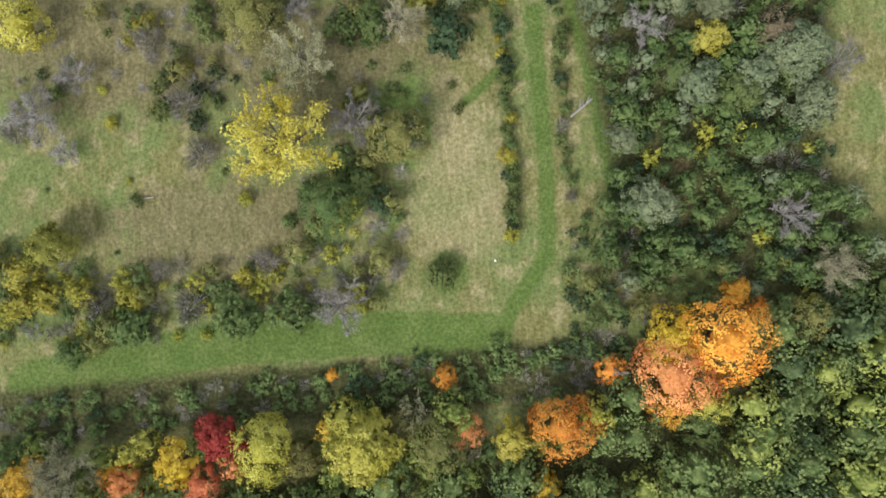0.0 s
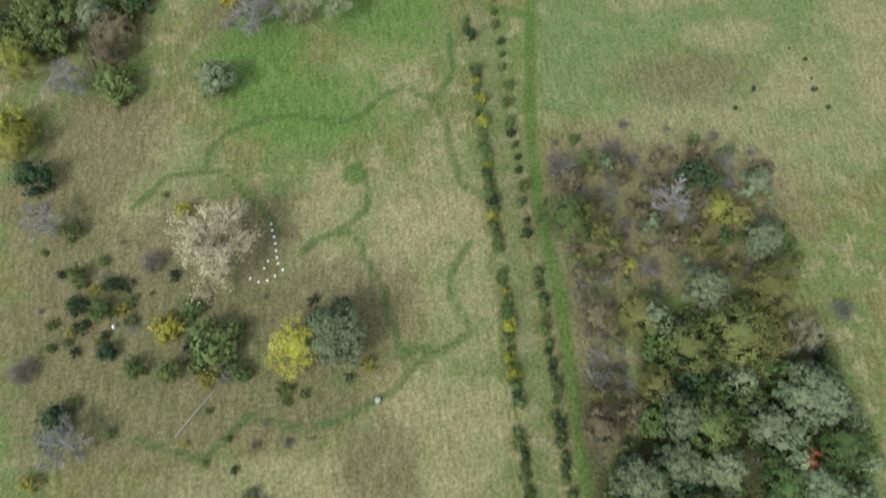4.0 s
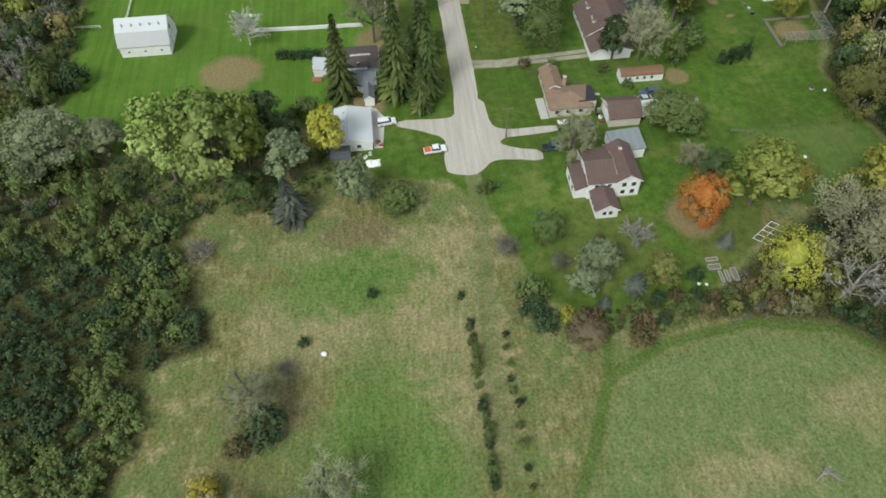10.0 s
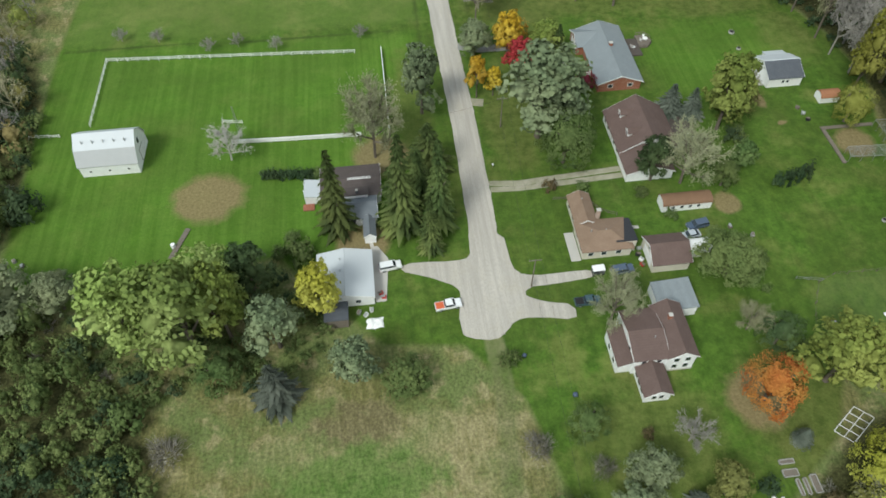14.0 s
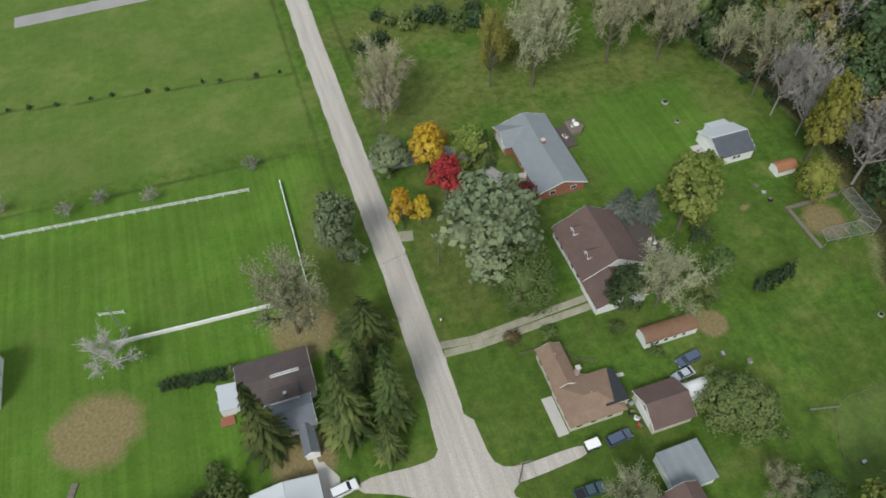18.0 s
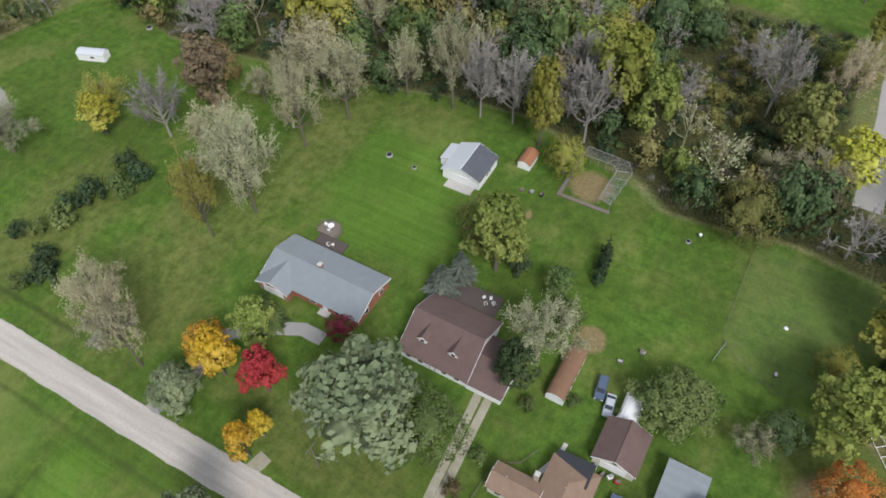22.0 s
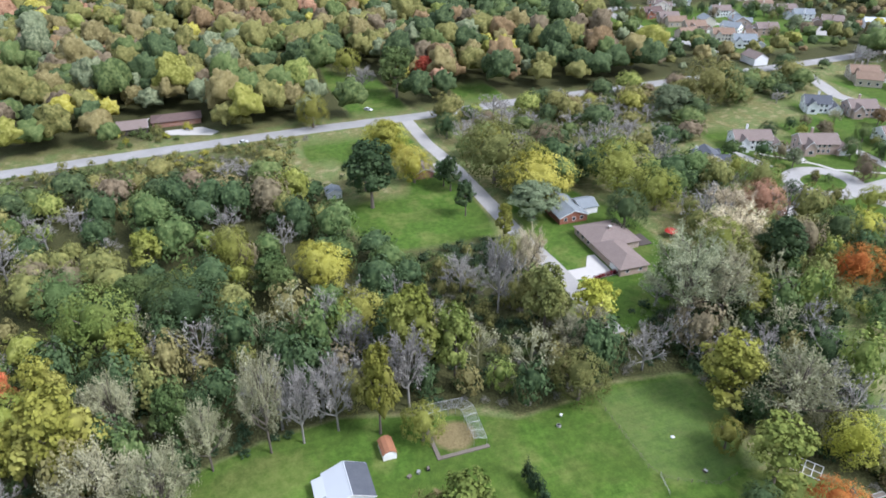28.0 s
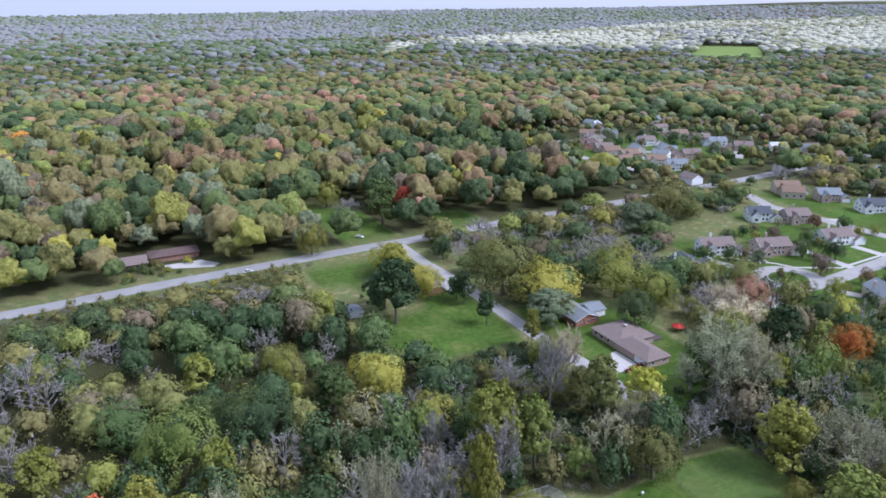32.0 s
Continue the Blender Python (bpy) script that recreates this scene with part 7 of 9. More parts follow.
tree("sdg", 72.2, -376.1, 0.6, 1.1, "low dark shrub along the field ditch")
tree("sdg", 80.9, -377.4, 1.0, 0.9, "low dark shrub along the field ditch")
tree("spg", -4.4, -258.9, 6.3, 29.0)
tree("spg", -12.6, -258.9, 5.0, 26.6)
tree("spg", -11.9, -276.4, 7.2, 15.3)
tree("spg", -10.0, -251.8, 3.4, 18.1)
tree("spg", 10.1, -260.1, 5.2, 25.3)
tree("wil", 0.6, -282.6, 7.6, 16.5)
tree("sil", -12.4, -297.2, 5.2, 17.8)
tree("sil", -40.6, -284.9, 10.6, 22.2)
tree("grn", -45.0, -275.2, 7.1, 13.3)
tree("gold", -38.2, -316.8, 3.9, 12.9)
tree("red", -39.6, -307.0, 4.2, 11.2)
tree("gold", -27.5, -301.8, 2.9, 11.1)
tree("gold", -31.9, -302.0, 2.2, 7.7)
tree("sil", -29.4, -320.0, 5.4, 9.1)
tree("mgr", -48.4, -316.2, 4.4, 9.7)
tree("spg", -52.0, -315.4, 3.6, 11.2)
tree("dgr", -64.4, -266.7, 4.2, 11.5)
tree("wil", -71.2, -264.9, 6.9, 12.6)
tree("mgr", -86.4, -281.9, 6.2, 19.1)
tree("spr", -75.7, -289.0, 4.6, 9.8)
tree("spr", -80.9, -287.4, 4.0, 9.4)
tree("grn", -72.0, -237.8, 7.4, 8.6)
tree("wil", -44.1, -228.4, 5.4, 11.9)
tree("ylw", 14.0, -238.2, 5.1, 12.8)
tree("wil", -74.6, -338.3, 7.4, 21.0)
tree("oly", -64.0, -342.3, 4.3, 20.3)
tree("tan", -97.9, -341.1, 5.5, 19.0)
tree("tan", -111.5, -337.3, 6.8, 17.5)
tree("tan", -31.6, -332.6, 4.9, 21.0)
tree("brn", -98.8, -370.6, 6.3, 18.6)
tree("bare", -121.6, -392.0, 7.9, 13.0)
tree("bare", -84.2, -373.8, 6.9, 18.6)
tree("lime", -131.8, -358.3, 8.6, 23.6)
tree("lime", -119.8, -280.6, 4.9, 10.1)
tree("lime", -106.8, -204.5, 7.9, 17.7)
tree("mgr", -82.3, -211.0, 7.3, 15.4)
tree("ylw", -143.7, -222.2, 6.6, 15.8)
tree("olv", -149.4, -234.6, 6.2, 19.7)
tree("peach", -175.9, -227.5, 5.2, 15.6)
tree("bare", -163.1, -243.3, 6.4, 26.0)
tree("tan", -126.6, -328.6, 4.9, 14.3)
tree("tan", -127.8, -315.3, 5.5, 21.0)
tree("bare", -128.4, -307.6, 4.9, 23.1)
tree("bare", -129.9, -299.0, 5.4, 21.6)
tree("lime", -125.4, -289.6, 4.4, 23.1)
tree("bare", -132.2, -280.4, 6.7, 24.6)
tree("lime", -142.6, -276.5, 7.7, 24.2)
tree("mgr", -137.8, -266.0, 6.0, 20.7)
tree("bare", -151.7, -290.0, 5.9, 17.9)
tree("tan", -142.3, -348.5, 6.1, 14.4)
tree("lime", -150.5, -392.9, 5.2, 17.1)
tree("lime", -153.4, -364.5, 5.2, 17.9)
tree("coral", -159.4, -375.1, 3.6, 13.6)
tree("grn", -136.4, -336.2, 4.5, 16.1)
tree("lime", -162.0, -346.0, 5.0, 17.5)
tree("ylw", -185.1, -421.4, 6.6, 14.4)
tree("lime", -168.1, -396.6, 6.1, 17.5)
tree("lime", -185.0, -388.1, 5.8, 14.5)
tree("mgr", -176.4, -353.7, 10.7, 20.9)
tree("grn", -189.3, -334.8, 9.9, 15.3)
tree("lime", -171.4, -426.3, 6.3, 15.9)
tree("grn", -194.1, -305.9, 5.8, 13.6)
tree("ylw", -200.0, -291.9, 7.1, 12.3)
tree("coral", -149.4, -408.2, 3.8, 12.6)
tree("wil", -139.8, -193.0, 12.3, 21.0)
tree("tan", -136.5, -183.5, 7.6, 19.2)
tree("tan", -95.3, -194.6, 11.0, 14.9)
tree("peach", -170.1, -150.7, 11.1, 12.9)
tree("salm", -186.5, -127.8, 8.5, 14.8)
tree("dgr", -154.7, -146.8, 7.1, 16.8)
tree("orm", -139.3, -130.3, 7.2, 13.3)
tree("ylw", -230.0, -198.5, 13.5, 17.3)
tree("sil", -216.5, -206.7, 10.2, 13.3)
tree("lime", -207.2, -159.1, 9.2, 15.3)
tree("lime", -225.8, -164.8, 12.9, 20.0)
tree("olv", -251.7, -207.8, 14.1, 24.2)
tree("dgr", -246.1, -262.0, 10.0, 23.7)
tree("ylw", -303.7, -242.4, 10.7, 12.4)
tree("ylw", -275.4, -239.7, 7.2, 11.3)
tree("dgr", -250.5, -228.0, 4.3, 13.2)
tree("dgr", -227.4, -229.9, 4.0, 12.6)
tree("lime", -201.4, -225.1, 3.3, 13.9)
tree("tan", -133.5, -234.5, 6.8, 11.2)
tree("dgr", -180.5, -331.7, 11.5, 18.0)
tree("grn", -203.6, -367.9, 9.6, 13.9)
tree("grn", -197.4, -346.0, 8.1, 12.1)
tree("lime", -134.9, -368.0, 4.9, 16.5)
tree("lime", -211.6, -317.4, 8.1, 15.4)
tree("lime", -219.5, -342.5, 5.8, 14.9)
tree("grn", -378.3, -215.5, 10.5, 24.2)
tree("olv", -303.3, -63.5, 15.4, 24.1)
tree("sil", -297.4, -90.7, 12.4, 14.4)
tree("grn", -186.9, -304.0, 4.7, 12.3)
tree("lime", -135.5, -173.9, 6.1, 13.0)
tree("wlo", 50.2, -234.0, 7.3, 21.0)
tree("wlo", 38.2, -230.5, 8.3, 24.2)
tree("mgr", 32.3, -233.9, 5.3, 20.8)
tree("dgr", 28.3, -245.5, 5.3, 13.1)
tree("sil", 22.6, -231.2, 5.5, 12.7)
tree("spr", 22.5, -219.5, 5.4, 13.5)
tree("sil", 7.7, -221.8, 4.1, 11.8)
tree("grn", -1.9, -219.9, 4.8, 5.6)

# ---- woods, thickets and hedges between them ----
WOODS_RNG = random.Random(5)
ESTATE_KEEP = [[(x - 13, y - 13), (x + 13, y - 13), (x + 13, y + 13), (x - 13, y + 13)] for x, y in ((-238, -112), (-250, -80), (-236, -55), (-281, -12), (-318, 58), (-268, 4), (-231, -12), (-291, 64), (-261, 64), (-168, -66), (-209, -76), (-199, -40), (-200, 0))]
ROADS = [([(-24, -230), (-24, -480)], 6), ([(-142, -215), (-210, -217), (-285, -219), (-340, -221)], 7), ([(-322, -560), (-332, -412), (-343, -255), (-349, -150), (-353, -30), (-364, 130)], 9), ([(-312, -430), (-318, -343), (-321, -290), (-326, -262)], 15), ([(-356, 40), (-318, 34), (-280, 28), (-240, 26), (-205, 30)], 6), ([(-240, 120), (-205, 40), (-197, -49)], 6)]


def free(x, y, r, gap):
    """True where a new plant of radius r stands clear of those planted before."""
    for px, py, pr in planted:
        if abs(px - x) < 12 and abs(py - y) < 12 and math.hypot(px - x, py - y) < gap * (pr + r):
            return False
    return True


def off_roads(x, y, more=0.0):
    ax, ay = np.array([x]), np.array([y])
    return all(edge_distance(ax, ay, pts)[0] > half + more for pts, half in ROADS)


def in_any(x, y, polys):
    ax, ay = np.array([x]), np.array([y])
    return any(inside(ax, ay, p)[0] for p in polys)


def fill(poly, count, mix, r0, r1, tall, gap, avoid=()):
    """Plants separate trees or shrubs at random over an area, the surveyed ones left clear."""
    xs, ys = [p[0] for p in poly], [p[1] for p in poly]
    made = tries = 0
    while made < count and tries < count * 40:
        tries += 1
        x, y = WOODS_RNG.uniform(min(xs), max(xs)), WOODS_RNG.uniform(min(ys), max(ys))
        r = WOODS_RNG.uniform(r0, r1)
        if not in_any(x, y, [poly]) or in_any(x, y, avoid) or not free(x, y, r, gap) or not off_roads(x, y, r * 0.6):
            continue
        k = WOODS_RNG.choice(mix)
        h = r * (WOODS_RNG.uniform(0.95, 1.3) if k in ("sgr", "sdg", "syl", "sgy") else WOODS_RNG.uniform(*tall))
        tree(k, round(x, 1), round(y, 1), round(r, 1), round(h, 1))
        made += 1


NEAR_WEST = [(-118, -430), (-117, -378), (-124, -337), (-130, -317), (-134, -298), (-127, -262), (-122, -252), (-123, -237), (-125, -226), (-122, -206), (-100, -208), (-82, -196),
             (-64, -186), (-88, -179), (-102, -168), (-150, -150), (-160, -186), (-148, -212), (-136, -222), (-175, -228), (-175, -430)]
ALIKE = {k: "broad" for k in ("grn", "olv", "sil", "lime", "dgr", "gold", "org", "brn", "red", "coral", "dist", "pale", "ylw", "rust", "ochre", "mgr", "salm", "wil")}
ALIKE.update(sbr="shrub", sgr="shrub", sdg="shrub", syl="shrub", sgy="twig", bare="bare", tan="wispy", tw="twig", wlo="broad")


def clear_of_planted(px, py, pr, gap):
    ok = np.ones(len(px), bool)
    for x, y, r in planted:
        ok &= np.hypot(px - x, py - y) > gap * (r + pr)
    return ok


def field(px, py, s, k):
    """A slow wandering value between 0 and 1 over the land."""
    return 0.5 + 0.25 * np.sin(px / s + 2.1 * np.sin(py / (1.7 * s) + k)) + 0.25 * np.sin(py / s * 0.9 + 1.7 * np.sin(px / (1.3 * s) + 2 * k))


def grove(name, label, spots, mix, units, seed, ratio, patch=45.0, sharp=0.22):
    """Joined plants of mixed kinds; the kinds gather in patches. spots: x, y, radius."""
    rng = np.random.default_rng(seed)
    n = len(spots)
    kinds = [k for k, _ in mix]
    w = np.array([[v] * n for _, v in mix], float)
    f = field(spots[:, 0], spots[:, 1], patch, seed)
    for i in range(len(kinds)):
        w[i] *= 0.25 + 2.2 * np.exp(-((f - (i + 0.5) / len(kinds)) / sharp) ** 2)
    w = np.cumsum(w / w.sum(0), 0)
    tone = np.minimum((rng.uniform(size=n)[None] > w).sum(0), len(kinds) - 1)
    vs, fs, ms, at = [], [], [], 0
    for t, kind in enumerate(kinds):
        forms = units[ALIKE[kind]]
        pick = rng.integers(0, len(forms), n)
        for u, (uv, uf) in enumerate(forms):
            sel = np.where((tone == t) & (pick == u))[0]
            if not len(sel):
                continue
            a = rng.uniform(0, 2 * np.pi, len(sel))[:, None]
            s = spots[sel, 2][:, None]
            h = s * rng.uniform(*ratio, len(sel))[:, None]
            x = uv[None, :, 0] * np.cos(a) - uv[None, :, 1] * np.sin(a)
            y = uv[None, :, 0] * np.sin(a) + uv[None, :, 1] * np.cos(a)
            g = relief(spots[sel, 0], spots[sel, 1])[:, None]
            vs.append(np.stack([spots[sel, 0][:, None] + x * s, spots[sel, 1][:, None] + y * s, g + uv[None, :, 2] * h], -1).reshape(-1, 3))
            fs.append((uf[None] + at + len(uv) * np.arange(len(sel))[:, None, None]).reshape(-1, 3))
            ms.append(np.full(len(sel) * len(uf), t))
            at += len(uv) * len(sel)
    fa = np.concatenate(fs)
    me = fast_mesh(name, np.concatenate(vs), fa, [LEAF[k] for k in kinds], np.concatenate(ms), np.ones(len(fa), bool))
    return tagged(new(name, me), label, "woods" if "shrub" not in label else "shrubs", kind="stuff")


U_NEAR = dict(broad=BROAD_LOW, shrub=LIGHT_SHRUB, twig=LIGHT_TWIG, bare=LIGHT_BARE, wispy=LIGHT_WISPY)
U_BACK = dict(U_NEAR, broad=[dome_crown(130 + i, 24, 0.28, 10, 0.095) for i in range(4)])


def spots_in(seed, poly, spacing, r0, r1, gap=0.45, avoid=()):
    rng = np.random.default_rng(seed)
    xs, ys = [p[0] for p in poly], [p[1] for p in poly]
    gxx, gyy = np.meshgrid(np.arange(min(xs), max(xs), spacing), np.arange(min(ys), max(ys), spacing))
    px = (gxx + rng.uniform(-0.45, 0.45, gxx.shape) * spacing).ravel()
    py = (gyy + rng.uniform(-0.45, 0.45, gxx.shape) * spacing).ravel()
    pr = r0 + (r1 - r0) * rng.uniform(0, 1, len(px)) ** 1.4
    ok = inside(px, py, poly)
    for p in avoid:
        ok &= ~inside(px, py, p)
    for pts, half in ROADS:
        ok &= edge_distance(px, py, pts) > half + 0.5 * pr
    px, py, pr = px[ok], py[ok], pr[ok]
    ok = clear_of_planted(px, py, pr, gap)
    return np.stack([px[ok], py[ok], pr[ok]], -1)


LOW_BRUSH = [(-136, -222), (-150, -226), (-206, -226), (-206, -262), (-160, -262), (-132, -250)]
# dark greens weighted up: leaf colour also carries cloud shade over these woods
W_MIX = [("dgr", 14), ("grn", 6), ("olv", 4), ("bare", 11), ("tan", 2.4), ("ochre", 1.2), ("mgr", 1), ("lime", 0.3), ("brn", 1)]
grove("woods_behind_yards", "dense mixed autumn wood along the yards", spots_in(21, NEAR_WEST, 8.6, 4.0, 7.6, 0.5, [LOW_BRUSH]), W_MIX, U_NEAR, 21, (1.15, 1.7), 16)
grove("undergrowth", "dark shrub undergrowth along the wood's edge", spots_in(22, NEAR_WEST, 4.8, 1.6, 2.8, 0.2, [LOW_BRUSH]), [("sdg", 9), ("sgr", 1.5), ("sgy", 1.5)], U_NEAR, 22, (0.7, 1.1), 18)
SOUTH_SEEN = [(-29, 20), (-36, 34), (-56, 30), (-50, 16), (-62, 20), (-76, 8), (-96, 8), (-96, 62), (96, 62), (96, 44), (40, 42), (-12, 42), (-26, 36)]
grove("woods_below_path", "dense green broadleaf wood with cauliflower crowns", spots_in(23, SOUTH_SEEN, 6.0, 4.2, 6.6, 0.42), [("dgr", 5), ("grn", 9), ("mgr", 1)], dict(U_NEAR, broad=[dome_crown(230 + i, 60, 0.22, 15, 0.06) for i in range(4)]), 23, (0.95, 1.25), 30)
grove("brush_beside_path", "dense mixed shrub brush in grey and green", spots_in(24, BRUSH_WEST, 3.0, 1.5, 3.2, 0.35), [("sdg", 6), ("sgr", 8), ("sil", 3), ("sgy", 2), ("grn", 4), ("syl", 0.5)], U_NEAR, 24, (1.0, 1.45), 14)
T_NEAR = [(118, -330), (92, -330), (86, -300), (85, -248), (66, -241), (48, -219), (46, -209), (37, -187), (50, -184), (50, -169), (57, -150), (66, -146), (118, -140)]
grove("thicket", "tall dark green shrub thicket beside the meadow", spots_in(25, T_NEAR, 3.6, 1.9, 4.0, 0.3), [("sdg", 8), ("sgr", 8), ("sgy", 0.8), ("grn", 1)], U_NEAR, 25, (1.15, 1.6), 20)
grove("thicket_edge", "dark shrub edge under the large trees", spots_in(26, [(84, -248), (66, -241), (48, -219), (40, -221), (28, -222), (14, -228), (12, -238), (28, -252), (48, -253), (66, -247)], 3.4, 1.6, 2.8, 0.22), [("sdg", 6), ("sgr", 3)], U_NEAR, 26, (1.0, 1.4), 20)
grove("woods_east", "mixed wood beyond the barn", spots_in(27, [(86, -300), (94, -330), (100, -470), (140, -470), (140, -280), (90, -262)], 6.8, 3.2, 5.4), W_MIX, U_BACK, 27, (1.0, 1.4), 25)
grove("hedge_below_path", "band of dark shrub scrub below the mown strip", spots_in(28, [(82, 34), (82, 25), (40, 23.5), (10, 22), (-27, 19), (-29, 33), (0, 31), (40, 30)], 2.6, 1.2, 2.4, 0.25), [("sdg", 3), ("sgr", 6), ("sgy", 4)], U_NEAR, 28, (0.9, 1.3), 10)
grove("copse", "shaded shrub copse at the field's corner", spots_in(29, [(-60, -183), (-88, -179), (-101, -168), (-113, -150), (-150, -150), (-150, -205), (-120, -205), (-100, -208), (-84, -197)], 4.4, 2.0, 3.8, 0.35), [("sdg", 6), ("dgr", 3), ("sgy", 3), ("olv", 2), ("tan", 2)], U_NEAR, 29, (1.0, 1.4), 16)
grove("garden_edge", "tangled brown and green shrub border of the garden", spots_in(30, [(-32, -183), (-42, -180), (-64, -179), (-84, -180), (-84, -190), (-66, -188), (-44, -187)], 2.2, 0.8, 1.6, 0.3), [("sgr", 3), ("sdg", 4), ("sgy", 3), ("sbr", 6), ("syl", 0.5)], U_NEAR, 30, (1.0, 1.5), 9)
grove("low_brush", "low dark shrub brush beside the dead end lane", spots_in(32, LOW_BRUSH, 3.0, 1.4, 2.9, 0.25), [("sdg", 6), ("sgr", 5), ("sgy", 2), ("olv", 1)], U_NEAR, 32, (0.8, 1.2), 14)
grove("autumn_copse", "mixed yellow, orange and green copse below the mown strip", spots_in(33, [(82, 33), (82, 44), (40, 42), (-12, 42), (-26, 37), (-27, 31), (10, 30), (40, 31)], 4.4, 2.6, 4.6, 0.42), [("grn", 2), ("mgr", 2), ("tan", 3), ("ylw", 4), ("gold", 2.2), ("coral", 1.2), ("lime", 5)], U_NEAR, 33, (0.9, 1.3), 6)
grove("meadow_brush", "grey and yellow shrub brush along the meadow's edge", spots_in(34, [(80, -5), (80, 15), (47, 16), (32, 15), (14, 14), (12, 6), (27, 1), (49, 3), (56, 4)], 2.9, 1.1, 2.9, 0.3), [("tw", 5), ("sgr", 4), ("syl", 3), ("sgy", 3), ("olv", 1.5)], U_NEAR, 34, (0.9, 1.3), 6)
grove("shrub_strip", "strip of yellowing shrub scrub beside the dry grass", spots_in(35, [(27, -10), (24, 12), (12, 13), (6, 2), (8, -8), (2, -20), (12, -27), (20, -12)], 2.8, 1.1, 2.8, 0.3), [("sgr", 4), ("olv", 4), ("syl", 1.5), ("tw", 3), ("sgy", 2)], U_NEAR, 35, (1.0, 1.5), 6)
grove("path_corner_brush", "dense green shrub brush in the corner of the mown paths", spots_in(37, [(-21.5, 0), (-31, -4), (-50, 10), (-48, 14), (-32, 25), (-19.5, 20)], 2.8, 1.2, 2.8, 0.3), [("sgr", 6), ("sdg", 3), ("olv", 2), ("sgy", 2), ("grn", 3)], U_NEAR, 37, (1.0, 1.5), 7)
grove("meadow_scrub", "scattered grey and green shrub scrub in the meadow", spots_in(38, [(60, -44), (54, -22), (36, -27), (14, -27), (2, -32), (4, -48), (30, -50)], 4.0, 1.0, 2.5, 0.35), [("sgr", 5), ("olv", 2), ("tw", 4), ("sgy", 3), ("syl", 0.7)], U_NEAR, 38, (0.9, 1.3), 7)
grove("field_corner_brush", "faded brown and olive shrub brush at the field's corner", spots_in(39, [(-26.5, -103), (-40, -113), (-66, -109), (-72, -86), (-60, -74), (-37, -84)], 3.1, 1.0, 2.6, 0.3), [("sgy", 5), ("brn", 3), ("olv", 3), ("sgr", 2), ("sil", 1.5), ("tw", 2)], U_NEAR, 39, (0.9, 1.4), 7)
grove("lane_side_brush", "grey-brown shrub brush beside the mown strip", spots_in(40, [(-27, -95), (-36, -86), (-35, -58), (-27, -52)], 2.6, 1.1, 2.3, 0.3), [("sgy", 5), ("tw", 3), ("brn", 2), ("olv", 2.5), ("sgr", 1.5)], U_NEAR, 40, (1.0, 1.5), 7)
grove("copse_by_field", "mixed shrub and tree copse between field and estate", spots_in(36, [(-114, -146), (-152, -150), (-172, -126), (-150, -70), (-114, -62)], 6.0, 2.6, 5.0, 0.42), [("dgr", 5), ("sdg", 4), ("grn", 4), ("olv", 3), ("lime", 1.5), ("sgy", 2)], U_NEAR, 36, (1.0, 1.4), 12)
grove("woods_north", "mixed wood beyond the crossing lane", spots_in(31, [(-62, -452), (-128, -438), (-117, -405), (-118, -430), (-175, -430), (-175, -560), (-40, -560)], 7.0, 3.4, 5.6), W_MIX, U_BACK, 31, (1.0, 1.5), 25)


def hedge(x, y0, y1, step, mix, r0, r1, wob=0.5, skip=()):
    """A row of separate young shrubs along the mown strip."""
    y = y0
    while y > y1:
        y -= step * WOODS_RNG.uniform(0.7, 1.35)
        if any(a > y > b for a, b in skip):
            continue
        r = WOODS_RNG.uniform(r0, r1)
        tree(WOODS_RNG.choice(mix), round(x + WOODS_RNG.uniform(-wob, wob), 1), round(y, 1), round(r, 2), round(r * WOODS_RNG.uniform(1.2, 1.7), 2))


def clump(cx, cy, reach, count, r0, r1):
    """Places of a loose patch of meadow shrubs, thicker towards its middle."""
    found = []
    for _ in range(count * 30):
        a, d, r = WOODS_RNG.uniform(0, 2 * math.pi), reach * WOODS_RNG.uniform(0, 1) ** 0.7, WOODS_RNG.uniform(r0, r1)
        x, y = cx + d * math.cos(a), cy + d * math.sin(a)
        if len(found) < count and free(x, y, r, 0.45):
            found.append((x, y, r))
    return found


green_spots = np.array(clump(37.2, -78.4, 6.2, 18, 1.0, 2.2)
                       + clump(59.9, -87.4, 8.4, 18, 1.1, 2.1)
                       + clump(19.7, -76.4, 10.3, 12, 1.0, 2.2)
                       + clump(29.3, -44.2, 9.4, 18, 1.0, 2.2)
                       + clump(-2.1, -40.6, 9.3, 24, 1.0, 2.2)
                       + clump(41.5, -27.0, 8.2, 24, 1.0, 2.3)
                       + clump(32.6, -61.6, 11.1, 7, 0.6, 1.0)
                       + clump(-0.6, -23.5, 6.7, 5, 0.8, 1.2))
grove("meadow_clumps", "loose clumps of low green meadow shrub", green_spots, [("sgr", 7), ("syl", 1), ("sdg", 2), ("tw", 2.5), ("sgr", 3)], U_NEAR, 41, (1.0, 1.4), 9)
grey_spots = np.array(clump(50.0, -38.1, 3.4, 4, 1.6, 2.4)
                      + clump(69.3, -31.2, 9.1, 16, 1.1, 2.4)
                      + clump(71.7, -52.2, 7.5, 12, 1.0, 2.2)
                      + clump(63.9, -66.8, 4.6, 5, 1.2, 2.2)
                      + clump(9.1, -21.5, 8.5, 16, 1.0, 2.2))
grove("twiggy_clumps", "loose clumps of grey leafless shrub in the meadow", grey_spots, [("tw", 9), ("sgr", 1.5), ("syl", 1.5)], U_NEAR, 42, (1.0, 1.4), 9)
